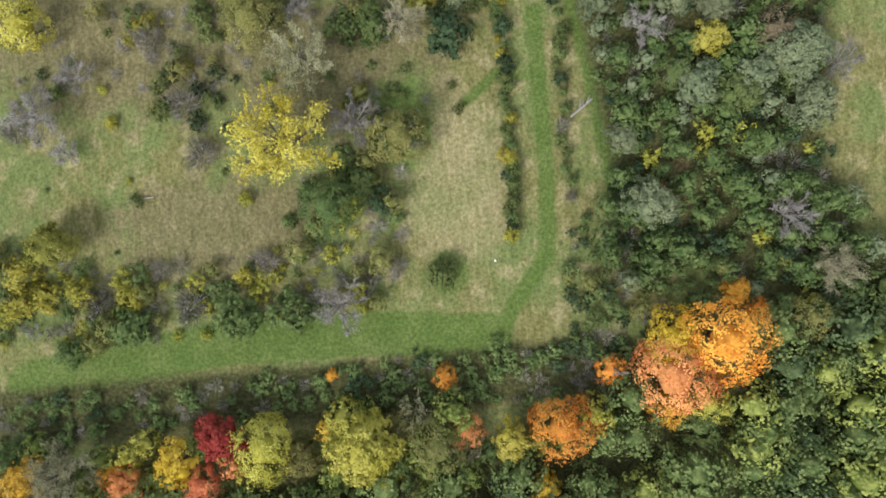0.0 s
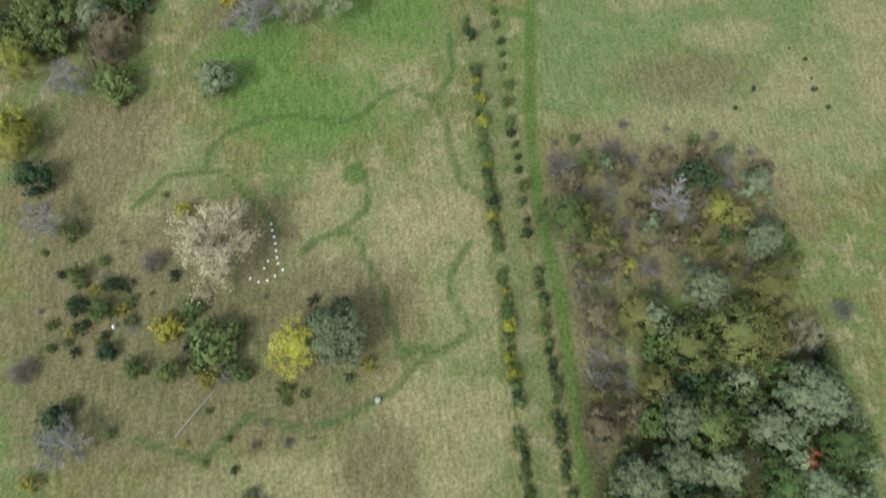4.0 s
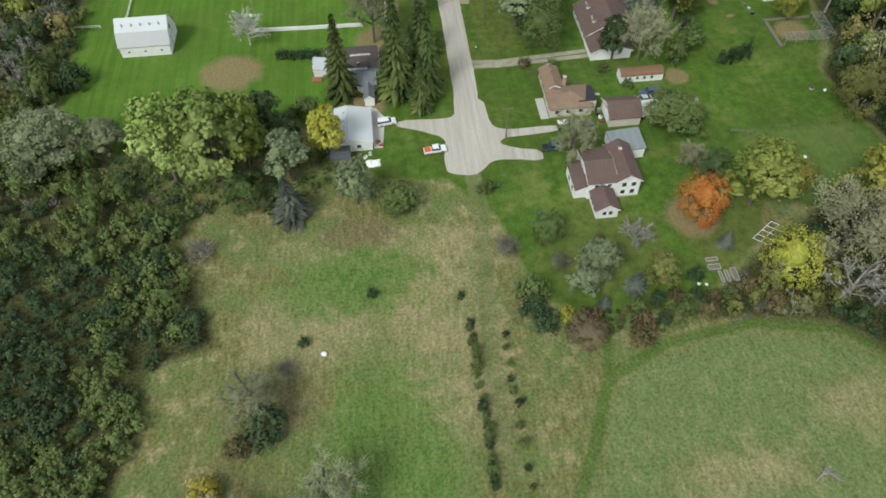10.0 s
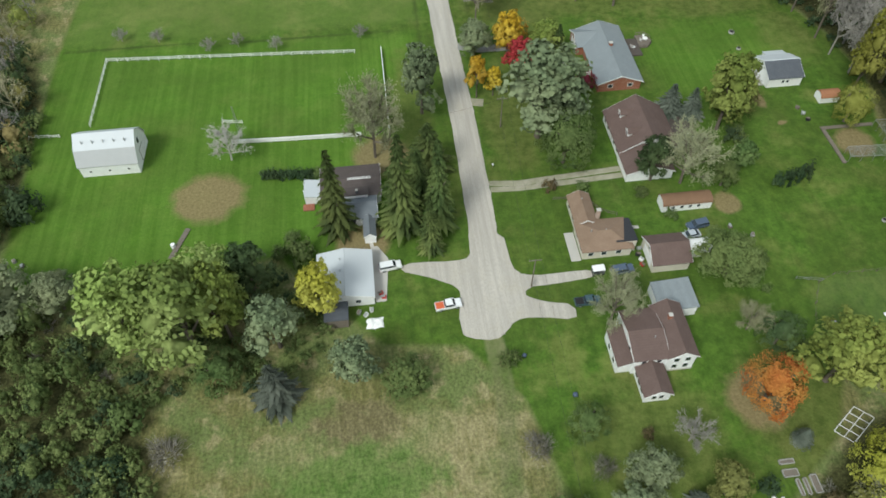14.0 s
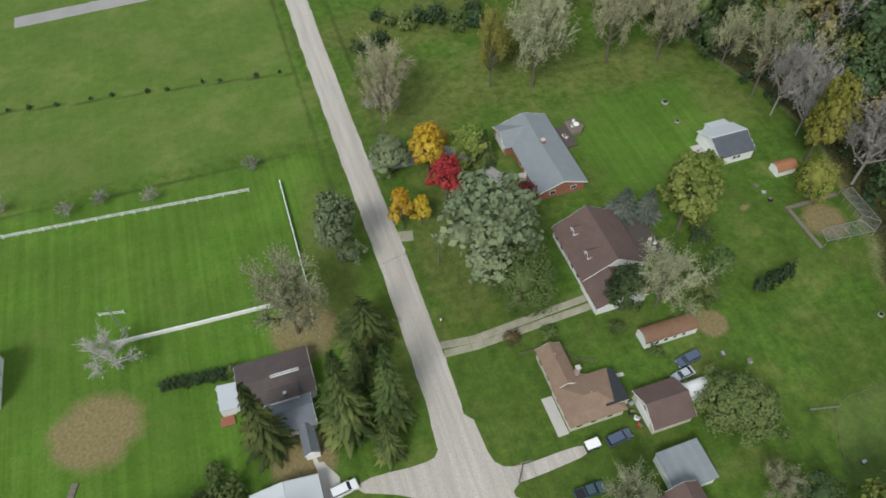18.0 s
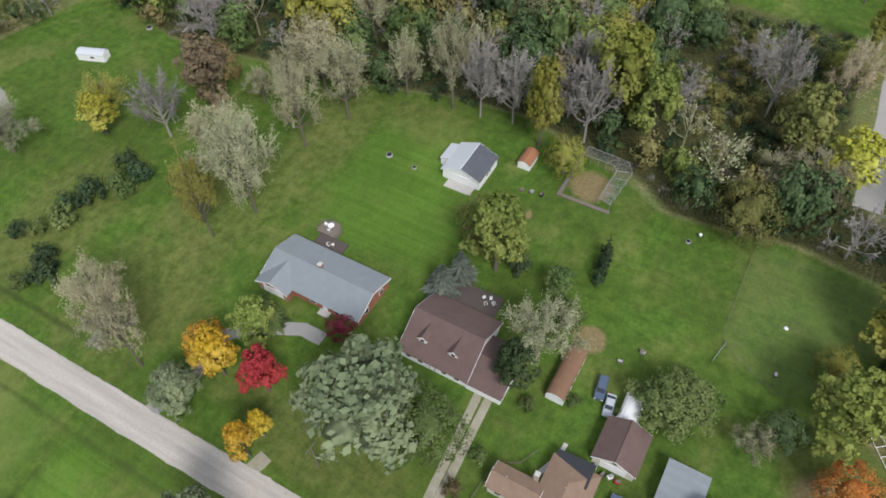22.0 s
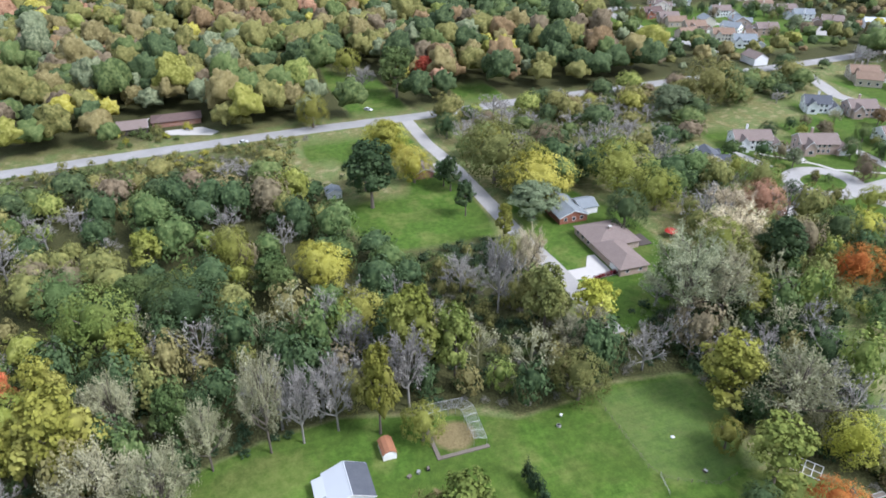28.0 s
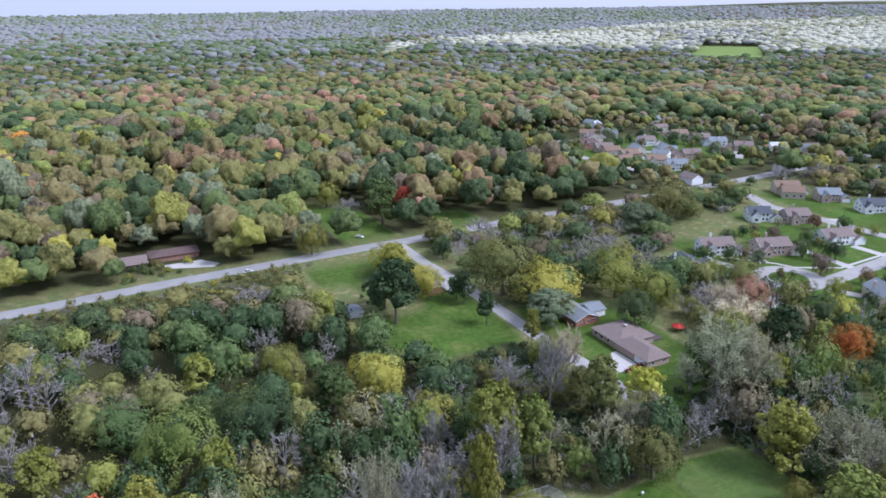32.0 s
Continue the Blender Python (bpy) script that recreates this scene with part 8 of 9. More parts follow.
hedge(-12.2, 3, -40, 1.35, ["sgr", "sgr", "sdg", "sgr", "sgr", "syl"], 1.0, 2.0, 0.7)
hedge(-14.4, -46, -132, 1.6, ["sdg", "sgr", "sgr", "sgr", "sgr", "syl"], 0.9, 1.6, 0.4, [(-88, -91), (-60, -63)])
hedge(-14.0, -140, -186, 1.9, ["sdg", "sgr", "sgr"], 0.9, 1.6, 0.4, [(-148, -152)])
hedge(-22.0, -2, -38, 2.2, ["sgr", "sdg", "sgr", "sgy"], 1.0, 1.9, 1.2)
hedge(-21.2, -46, -86, 2.0, ["sdg", "sgr"], 0.9, 1.5, 0.5)
hedge(-20.3, -92, -182, 3.6, ["sdg", "sgr"], 0.8, 1.4, 0.5)
fill([(74, -110), (74, -60), (20, -52), (24, -100), (48, -112)], 22, ["sgr", "sgr", "sdg", "sgy"], 0.5, 1.4, (1.2, 1.5), 0.9)
fill([(74, 4), (74, -50), (10, -46), (12, -2)], 24, ["sgr", "sgy", "sgr", "syl", "sdg"], 0.6, 1.7, (1.2, 1.5), 0.8)
fill([(-28, -96), (-66, -95), (-68, -112), (-44, -118), (-28, -116)], 22, ["sgy", "sgy", "sgr", "sgy"], 0.9, 2.2, (1.2, 1.5), 0.8)
fill(LAWNS_WEST[6], 26, ["grn", "dgr", "olv", "sil", "brn"], 3.5, 6.5, (1.6, 1.9), 1.0)
fill(LAWNS_WEST[5], 44, ["grn", "olv", "lime", "dgr", "rust", "brn", "tan", "dgr", "sil"], 2.4, 5.0, (1.7, 2.0), 0.85, ESTATE_KEEP)
fill([(-376, -366), (-348, -360), (-348, -326), (-366, -328)], 16, ["sgr", "olv", "syl", "sgr"], 1.6, 3.4, (1.1, 1.3), 0.8)
fill([(-60, -104), (-92, -112), (-98, -140), (-64, -136)], 7, ["sdg"], 0.4, 0.8, (1.2, 1.4), 2.0)


# the woods farther off: joined crowns, simpler the farther they stand
CLEAR = LAWNS_WEST + [YARDS, LOW_BRUSH, [(-386, -368), (-346, -362), (-346, -316), (-374, -314), (-386, -330)]] + ESTATE_KEEP


def scatter(seed, test, x0, x1, y0, y1, spacing, r0, r1, clear=True):
    """Crown places on a shaken grid."""
    rng = np.random.default_rng(seed)
    xs, ys = np.meshgrid(np.arange(x0, x1, spacing), np.arange(y0, y1, spacing))
    px = (xs + rng.uniform(-0.45, 0.45, xs.shape) * spacing).ravel()
    py = (ys + rng.uniform(-0.45, 0.45, xs.shape) * spacing).ravel()
    ok = test(px, py)
    px, py = px[ok], py[ok]
    ok = np.ones(len(px), bool)
    for pts, half in ROADS if clear else ():
        ok &= edge_distance(px, py, pts) > half + 1.5
    for poly in CLEAR:
        ok &= ~inside(px, py, poly)
    px, py = px[ok], py[ok]
    pr = r0 + (r1 - r0) * rng.uniform(0, 1, len(px)) ** 1.5
    ok = clear_of_planted(px, py, pr, 0.5)
    return np.stack([px[ok], py[ok], pr[ok]], -1)


def ring(lo, hi, extra=None):
    """A piece of the wide sector of country towards which the land opens."""
    def test(px, py):
        r = np.hypot(px + 2, py + 330)
        a = np.arctan2(py + 330, px + 2)
        d = np.abs((a - math.atan2(0.46, -0.887) + np.pi) % (2 * np.pi) - np.pi)
        ok = (r >= lo) & (r < hi) & (d < 0.74)
        return ok if extra is None else ok & extra(px, py)
    return test


FACE = math.atan2(0.46, -0.887)
# far band under a cloud gap; its sunlight comes from leaf colour alone
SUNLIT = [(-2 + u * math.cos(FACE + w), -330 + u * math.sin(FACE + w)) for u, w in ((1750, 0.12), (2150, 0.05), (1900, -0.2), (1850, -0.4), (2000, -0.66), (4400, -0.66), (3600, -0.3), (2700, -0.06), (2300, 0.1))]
UNIT_MID = [dome_crown(200 + i, 56, 0.2, 13, 0.062, body=0.84) for i in range(6)]
UNIT_OFF = [billow(210 + i, BALL_2, 14 + 2 * i, 0.5, 60, 0.085) for i in range(6)]
UNIT_FAR = [billow(220 + i, BALL_2 if i < 2 else BALL_1, 8, 0.3, 10, 0.14) for i in range(5)]
UNIT_HAZE = [billow(240 + i, (ICO_V, ICO_F), 4, 0.2) for i in range(4)]


def same(u):
    return dict(broad=u, shrub=u, twig=u, bare=u, wispy=u)


FAR_MIX = [("dgr", 12), ("grn", 12), ("mgr", 1.2), ("olv", 13), ("sil", 4), ("ochre", 6), ("lime", 0.8), ("rust", 1.5), ("brn", 2.2), ("salm", 0.3), ("ylw", 0.7), ("org", 0.12), ("dgr", 3)]
U_LANE = dict(same(UNIT_MID), bare=U_NEAR["bare"], wispy=U_NEAR["wispy"])
west_near = scatter(1, lambda x, y: inside(x, y, [(-175, -228), (-210, -226), (-206, -268), (-250, -280), (-325, -288), (-330, -420), (-330, -540), (-175, -540)]) | inside(x, y, [(-236, -212), (-236, -165), (-206, -165), (-150, -150), (-140, -60), (-170, -110), (-250, -115), (-345, -30), (-345, -205), (-300, -212)]) | inside(x, y, [(-178, 130), (-345, 130), (-345, -40), (-300, -64), (-296, -24), (-310, 18), (-338, 34), (-338, 86), (-240, 92), (-200, 70), (-186, 52)]), -345, -130, -540, 130, 10.8, 4.4, 9.4)
# mostly dark green trees, their share raised to paint in cloud shade
lane_mix = [("dgr", 17), ("grn", 8), ("mgr", 0.5), ("bare", 8), ("olv", 5), ("ochre", 1.2), ("brn", 1.8), ("rust", 0.4), ("lime", 0.8)]
low_side = west_near[:, 0] < -262
grove("woods_near_lane", "mixed autumn woods in green, olive, tan and bare grey", west_near[~low_side], lane_mix, U_LANE, 3, (0.9, 1.3), 20)
grove("woods_before_road", "lower mixed autumn woods before the main road", west_near[low_side], lane_mix, U_LANE, 8, (0.65, 0.95), 20)
verge = scatter(9, lambda x, y: inside(x, y, [(-327, -430), (-300, -430), (-304, -340), (-308, -270), (-334, -270)]), -334, -300, -430, -270, 4.2, 1.6, 3.0, False)
grove("roadside_brush", "low olive shrub brush along the main road", verge, [("sgr", 4), ("olv", 4), ("sgy", 3), ("syl", 1)], U_BACK, 43, (0.6, 0.9), 12)
mid = scatter(2, ring(296, 780, lambda x, y: (x < -345) | (y > 110)), -800, 0, -700, 450, 12.6, 5.4, 11.6)
low = inside(mid[:, 0], mid[:, 1], [(-360, -50), (-360, 200), (-600, 240), (-620, 80), (-590, -40)])
mid[:, 2] *= np.where(low, 0.55, np.where(mid[:, 1] > 120, 0.75, 1.0))
grove("woods_middle", "continuous autumn woods beyond the main road", mid, FAR_MIX, same(UNIT_OFF), 4, (0.95, 1.5), 34, 0.2)
far = scatter(3, ring(780, 1250), -1300, 100, -1000, 1100, 13.0, 6.0, 12.0)
grove("woods_far", "far wooded plain in muted autumn colours", far, [("dgr", 8), ("grn", 11), ("mgr", 1.5), ("olv", 9), ("ochre", 5), ("salm", 1.4), ("rust", 3), ("brn", 4), ("sil", 5)], same(UNIT_FAR), 5, (0.7, 1.0), 60, 0.25)
# from here outwards the dist leaves carry distance haze in their base colour
beyond = scatter(5, ring(1250, 1800), -1850, 100, -1300, 1600, 14.5, 7.0, 12.0)
grove("woods_beyond", "distant woods with haze painted into part of their leaves", beyond, [("grn", 9), ("sil", 8), ("dist", 4), ("brn", 3), ("olv", 5), ("dgr", 2), ("ochre", 1.5)], same(UNIT_FAR[2:]), 12, (0.6, 0.9), 90, 0.25)
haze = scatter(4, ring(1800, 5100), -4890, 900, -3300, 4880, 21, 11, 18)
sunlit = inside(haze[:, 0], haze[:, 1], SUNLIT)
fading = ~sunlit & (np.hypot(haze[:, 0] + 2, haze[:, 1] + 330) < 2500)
grove("woods_fading", "woods towards the horizon, largely in haze-tinted leaf colour", haze[fading], [("dist", 8), ("sil", 7), ("grn", 3), ("brn", 2), ("olv", 2)], same(UNIT_HAZE), 13, (0.6, 0.8), 200, 0.25)
grove("woods_horizon", "woods up to the low horizon with haze painted into their leaves", haze[~sunlit & ~fading], [("dist", 15), ("sil", 2), ("brn", 0.6)], same(UNIT_HAZE), 6, (0.6, 0.8), 300, 0.13)
grove("woods_pale", "far woods whose pale leaf colour paints in a band of sunlight", haze[sunlit], [("pale", 9), ("tan", 3), ("dist", 1)], same(UNIT_HAZE), 7, (0.5, 0.7), 160, 0.2)

# ---- vehicles ----
def lathe(y0, y1, r, sides=14):
    bm = bmesh.new()
    bmesh.ops.create_cone(bm, cap_ends=True, segments=sides, radius1=r, radius2=r, depth=y1 - y0)
    bmesh.ops.bevel(bm, geom=[e for e in bm.edges if abs(e.verts[0].co.z - e.verts[1].co.z) < 1e-4], offset=0.05, segments=1, affect="EDGES")
    bmesh.ops.transform(bm, matrix=Matrix.Translation((0, (y0 + y1) / 2, 0)) @ Matrix.Rotation(radians(90), 4, "X"), verts=bm.verts)
    return bm


def smooth_prism(profile, half, bevel=0.06):
    bm = prism(profile, -half, half, "y")
    bmesh.ops.bevel(bm, geom=list(bm.edges), offset=bevel, segments=2, affect="EDGES")
    return bm


def vehicle(kind, x, y, yaw, paint, label, name="car", cover=None):
    """A car seen from above: body, glass house, roof, lamps and wheels. Its nose points along +x before turning."""
    top = thing(name, pose(x, y, 0.02, 0, 0, yaw), label, "car" if name != "pickup" else "pickup truck")
    w = {"sedan": 0.9, "suv": 0.96, "pickup": 0.98}[kind]
    if kind == "sedan":
        low = [(-2.4, 0.3), (2.4, 0.3), (2.42, 0.6), (2.2, 0.82), (1.0, 0.95), (-1.7, 0.98), (-2.4, 0.9)]
        glass, roof, fr, bk = [(1.05, 0.93), (0.35, 1.40), (-1.1, 1.42), (-1.95, 0.96)], (-1.15, 0.38, 1.40), 2.4, -2.4
    elif kind == "suv":
        low = [(-2.5, 0.35), (2.5, 0.35), (2.52, 0.75), (2.35, 1.0), (1.2, 1.1), (-2.5, 1.12)]
        glass, roof, fr, bk = [(1.25, 1.08), (0.6, 1.70), (-2.25, 1.72), (-2.45, 1.10)], (-2.25, 0.62, 1.70), 2.5, -2.5
    else:
        low = [(-2.8, 0.45), (2.8, 0.45), (2.82, 0.85), (2.65, 1.08), (1.5, 1.15), (-2.8, 1.12)]
        glass, roof, fr, bk = [(1.5, 1.12), (0.85, 1.78), (-0.6, 1.78), (-0.85, 1.12)], (-0.62, 0.88, 1.77), 2.8, -2.8
    part("body", smooth_prism(low, w), paint, top)
    part("window_band", smooth_prism(glass, w - 0.1, 0.03), GLASS, top)
    part("roof", box(roof[0], roof[1], -w + 0.16, w - 0.16, roof[2] - 0.02, roof[2] + 0.06, 0.03), paint, top)
    for sx in (-1, 1):
        a = roof[1] + 0.02
        part("pillar", prism([(glass[0][0] - 0.02, glass[0][1]), (glass[0][0] + 0.08, glass[0][1]), (a + 0.04, roof[2] + 0.04), (a - 0.06, roof[2] + 0.04)], sx * (w - 0.13) - 0.03, sx * (w - 0.13) + 0.03, "y"), paint, top)
        part("headlight", box(fr - 0.08, fr + 0.03, sx * w * 0.72 - 0.18, sx * w * 0.72 + 0.18, 0.62, 0.78, 0.02), WHITE_PAINT, top)
        part("tail_light", box(bk - 0.03, bk + 0.05, sx * w * 0.82 - 0.12, sx * w * 0.82 + 0.12, 0.65, 0.92, 0.02), RED_PLASTIC, top)
        part("mirror", box(roof[1] + 0.35, roof[1] + 0.5, sx * (w + 0.09) - 0.1, sx * (w + 0.09) + 0.1, glass[0][1] + 0.05, glass[0][1] + 0.2, 0.02), paint, top)
    if kind == "pickup":
        part("bed", box(-2.68, -0.95, -w + 0.14, w - 0.14, 1.06, 1.135), cover or RUBBER, top, "coloured bed cover" if cover else "dark open load bed")
        part("tailgate", box(-2.84, -2.76, -w + 0.08, w - 0.08, 0.6, 1.15, 0.01), paint, top)
    ax = {"sedan": 1.45, "suv": 1.5, "pickup": 1.75}[kind]
    r = 0.33 if kind == "sedan" else 0.39
    for sx in (-1, 1):
        for sy in (-1, 1):
            wh = part("wheel", lathe(-0.11, 0.11, r), RUBBER, top)
            wh.matrix_basis = pose(sx * ax, sy * (w - 0.09), r)
            part("rim", lathe(-0.12, 0.12, r * 0.6), STEEL, wh)
    return top


RED_PLASTIC = plain("red_plastic", (0.45, 0.03, 0.02), 0.4)
ORANGE_COVER = plain("orange_cover", (0.62, 0.13, 0.05), 0.6)
PAINT_WHITE, PAINT_BLUE = car_paint("white_car_paint", (0.75, 0.76, 0.78)), car_paint("blue_car_paint", (0.05, 0.08, 0.14))
PAINT_SILVER, PAINT_TEAL = car_paint("silver_car_paint", (0.42, 0.46, 0.50)), car_paint("dark_teal_car_paint", (0.02, 0.06, 0.08))
PAINT_BLACK = car_paint("black_car_paint", (0.02, 0.022, 0.025))
vehicle("suv", -0.7, -248.1, 188, PAINT_WHITE, "white large estate car parked on the pad")
vehicle("pickup", -12.0, -236.6, 186, PAINT_WHITE, "white pickup truck with orange bed cover", "pickup", ORANGE_COVER)
vehicle("suv", -50.4, -241.1, 186, PAINT_BLUE, "dark blue car parked on the gravel drive")
vehicle("pickup", -41.0, -234.0, 180, PAINT_TEAL, "dark pickup truck with open load bed", "pickup")
vehicle("suv", -70.6, -251.3, 8, PAINT_BLUE, "blue-grey estate car parked on the grass")
vehicle("sedan", -68.0, -248.7, 8, PAINT_SILVER, "silver saloon car parked beside the shelter")
vehicle("suv", -2.5, -421.5, 190, PAINT_WHITE, "white van near the lane house")
vehicle("sedan", -9.0, -419.8, 185, PAINT_BLACK, "black saloon car on the lane")
vehicle("sedan", -14.0, -418.6, 200, PAINT_SILVER, "silver saloon car on the lane")
vehicle("sedan", -71.8, -432.7, 40, PAINT_WHITE, "white saloon car on the parking yard")
vehicle("suv", -74.6, -430.2, 40, PAINT_SILVER, "silver estate car on the parking yard")
vehicle("sedan", -335.4, -304, 93, PAINT_WHITE, "white saloon car on the main road")
vehicle("sedan", -362, -236, 40, PAINT_WHITE, "white car parked near the junction")
cart = thing("utility_cart", pose(-45.0, -241.3, 0, 0, 0, 182), "small cart with white canopy on the drive", "cart")
part("chassis", box(-1.3, 1.4, -0.75, 0.75, 0.35, 0.75, 0.05), PAINT_BLACK, cart)
part("canopy", box(-1.35, 1.35, -0.85, 0.85, 1.85, 1.95, 0.04), WHITE_PAINT, cart)
for sx in (-1.2, 1.2):
    for sy in (-0.7, 0.7):
        part("canopy_post", box(sx - 0.04, sx + 0.04, sy - 0.04, sy + 0.04, 0.7, 1.88), STEEL, cart)
        wh = part("wheel", lathe(-0.1, 0.1, 0.3), RUBBER, cart)
        wh.matrix_basis = pose(sx * 0.8, sy, 0.3)


# ---- fences, poles and wires ----
def rail_fence(pts, spacing, rails, label, high=1.25, mat=None, post=0.13, rail=(0.05, 0.16), sway=0.0):
    top = thing("fence", pose(pts[0][0], pts[0][1], 0), label, "fence")
    rng = random.Random(7)
    mat = mat or WHITE_PAINT
    o = Vector((pts[0][0], pts[0][1], 0))
    for a, b in zip(pts, pts[1:]):
        a, b = Vector((*a, 0)), Vector((*b, 0))
        n = max(1, round((b - a).length / spacing))
        d = (b - a).normalized()
        turn = math.atan2(d.y, d.x)
        for k in range(n + 1):
            p = a.lerp(b, k / n) - o
            ob = part("post", box(-post / 2, post / 2, -post / 2, post / 2, -0.1, high, 0.01), mat, top)
            ob.matrix_basis = Matrix.Translation(p) @ Matrix.Rotation(turn + rng.uniform(-sway, sway), 4, "Z") @ Matrix.Rotation(rng.uniform(-sway, sway), 4, "X")
            if k < n:
                L = (b - a).length / n
                for h in rails:
                    ob = part("rail", box(0, L, -rail[0] / 2, rail[0] / 2, h - rail[1] / 2, h + rail[1] / 2), mat, top)
                    ob.matrix_basis = Matrix.Translation(p) @ Matrix.Rotation(turn, 4, "Z") @ Matrix.Rotation(rng.uniform(-sway, sway) * 0.3, 4, "Y")
    return top


rail_fence([(4.0, -325.0), (16, -325.8), (36, -327.2), (73.4, -329.7)], 2.9, (0.45, 0.8, 1.15), "white painted rail fence round the paddock", 1.3, None, 0.16, (0.05, 0.11), 0.05)
rail_fence([(73.4, -329.7), (73.2, -316), (73.0, -302.7)], 2.9, (0.45, 0.8, 1.15), "white painted rail fence beside the barn", 1.3, None, 0.16, (0.05, 0.11), 0.12)
rail_fence([(88, -300), (80, -299.5)], 2.7, (0.45, 0.9), "short white rail fence near the thicket", 1.2)
rail_fence([(36.1, -291.7), (20, -291.0), (3.7, -290.5)], 3.0, (0.3, 0.6, 0.9, 1.2), "long white board fence across the lawn", 1.35, None, 0.18, (0.22, 0.26))
rail_fence([(-3.5, -325.1), (-3.5, -307), (-3.5, -290.0)], 2.4, (0.25, 0.55, 0.85, 1.15), "straight white board fence along the yard", 1.35, None, 0.18, (0.2, 0.26))
rail_fence([(39, -300), (34, -299.0)], 2.5, (0.4, 0.9), "short white painted gate frame", 1.3)
rail_fence([(-121.0, -234.3), (-108, -234.4), (-95.0, -234.6), (-91, -233), (-88, -228), (-85.4, -222.4), (-86.5, -217.2)], 3.2, (0.5, 1.0), "thin weathered wire and post fence of the pasture", 1.2, WOOD, 0.09, (0.025, 0.03), 0.1)
rail_fence([(-92, -233.4), (-86.6, -234.6)], 3.0, (0.4, 0.9), "leaning grey farm gate", 1.2, STEEL, 0.08, (0.05, 0.06), 0.1)
rail_fence([(-53.5, -256.8), (-50, -258.5), (-47.6, -262.5), (-40, -263.2)], 2.4, (0.4, 0.9), "low wooden garden fence", 1.1, WOOD, 0.1, (0.04, 0.12), 0.08)


def wire(points, name="power_line", label="thin overhead power line sagging between poles"):
    v, f = tube(points, [0.022] * len(points), 3)
    return tagged(new(name, mesh_of(name, v, f, [RUBBER])), label, "power line")


def utility_pole(x, y, high, yaw, arms=1):
    top = thing("utility_pole", pose(x, y, 0, 0, 0, yaw), "grey wooden utility pole with crossarm", "utility pole", "poles of the power line")
    part("pole", rod((0, 0, -0.3), (0, 0, high), 0.17, 0.11, 8), WOOD, top)
    for k in range(arms):
        z = high - 0.4 - 0.9 * k
        arm = part("crossarm", box(-1.35, 1.35, -0.07, 0.07, z - 0.07, z + 0.07), WOOD, top)
        for dx in (-1.2, -0.5, 0.5, 1.2):
            part("insulator", rod((dx, 0, z + 0.06), (dx, 0, z + 0.28), 0.06, 0.04, 6), STONE, arm)
    return top


POLES = [(-27.2, 25.2, 10.0, 2), (-27.8, -37.4, 10.0, 1), (-30.2, -239.6, 9.6, 1), (-31.9, -289.6, 9.6, 1)]
for x, y, h, n in POLES:
    utility_pole(x, y, h, 0, n)
for (x0, y0, h0, _), (x1, y1, h1, _) in zip(POLES, POLES[1:]):
    for dx in (-1.2, 1.2):
        wire([(x0 + (x1 - x0) * k / 14 + dx, y0 + (y1 - y0) * k / 14, (h0 + (h1 - h0) * k / 14) - 0.1 - 1.1 * (1 - (2 * k / 14 - 1) ** 2)) for k in range(15)])
wire([(-31.9 + k / 10 * 34, -289.6 + k / 10 * 2, 9.2 - 1.2 * math.sin(math.pi * k / 10) - 0.35 * k) for k in range(11)], label="thin overhead line from the pole to the house")
for dx in (-1.2, 1.2):
    wire([(-31.9 + dx - k * 0.2, -289.6 - k * 6, 9.5 - 1.0 * math.sin(math.pi * k / 12)) for k in range(13)])

# ---- wire-roofed run beside the woods ----
run = thing("animal_run", pose(-120, -272, 0), "L-shaped grey wire mesh run with sloping roof panels", "animal run")
OUT = [(-114.0, -266.6), (-125.8, -265.6), (-129.0, -267.4), (-129.6, -278.2)]
INN = [(-114.6, -269.6), (-124.6, -269.2), (-125.9, -270.2), (-126.0, -278.0)]


def between(p, q, k):
    return (p[0] + (q[0] - p[0]) * k + 120, p[1] + (q[1] - p[1]) * k + 272)


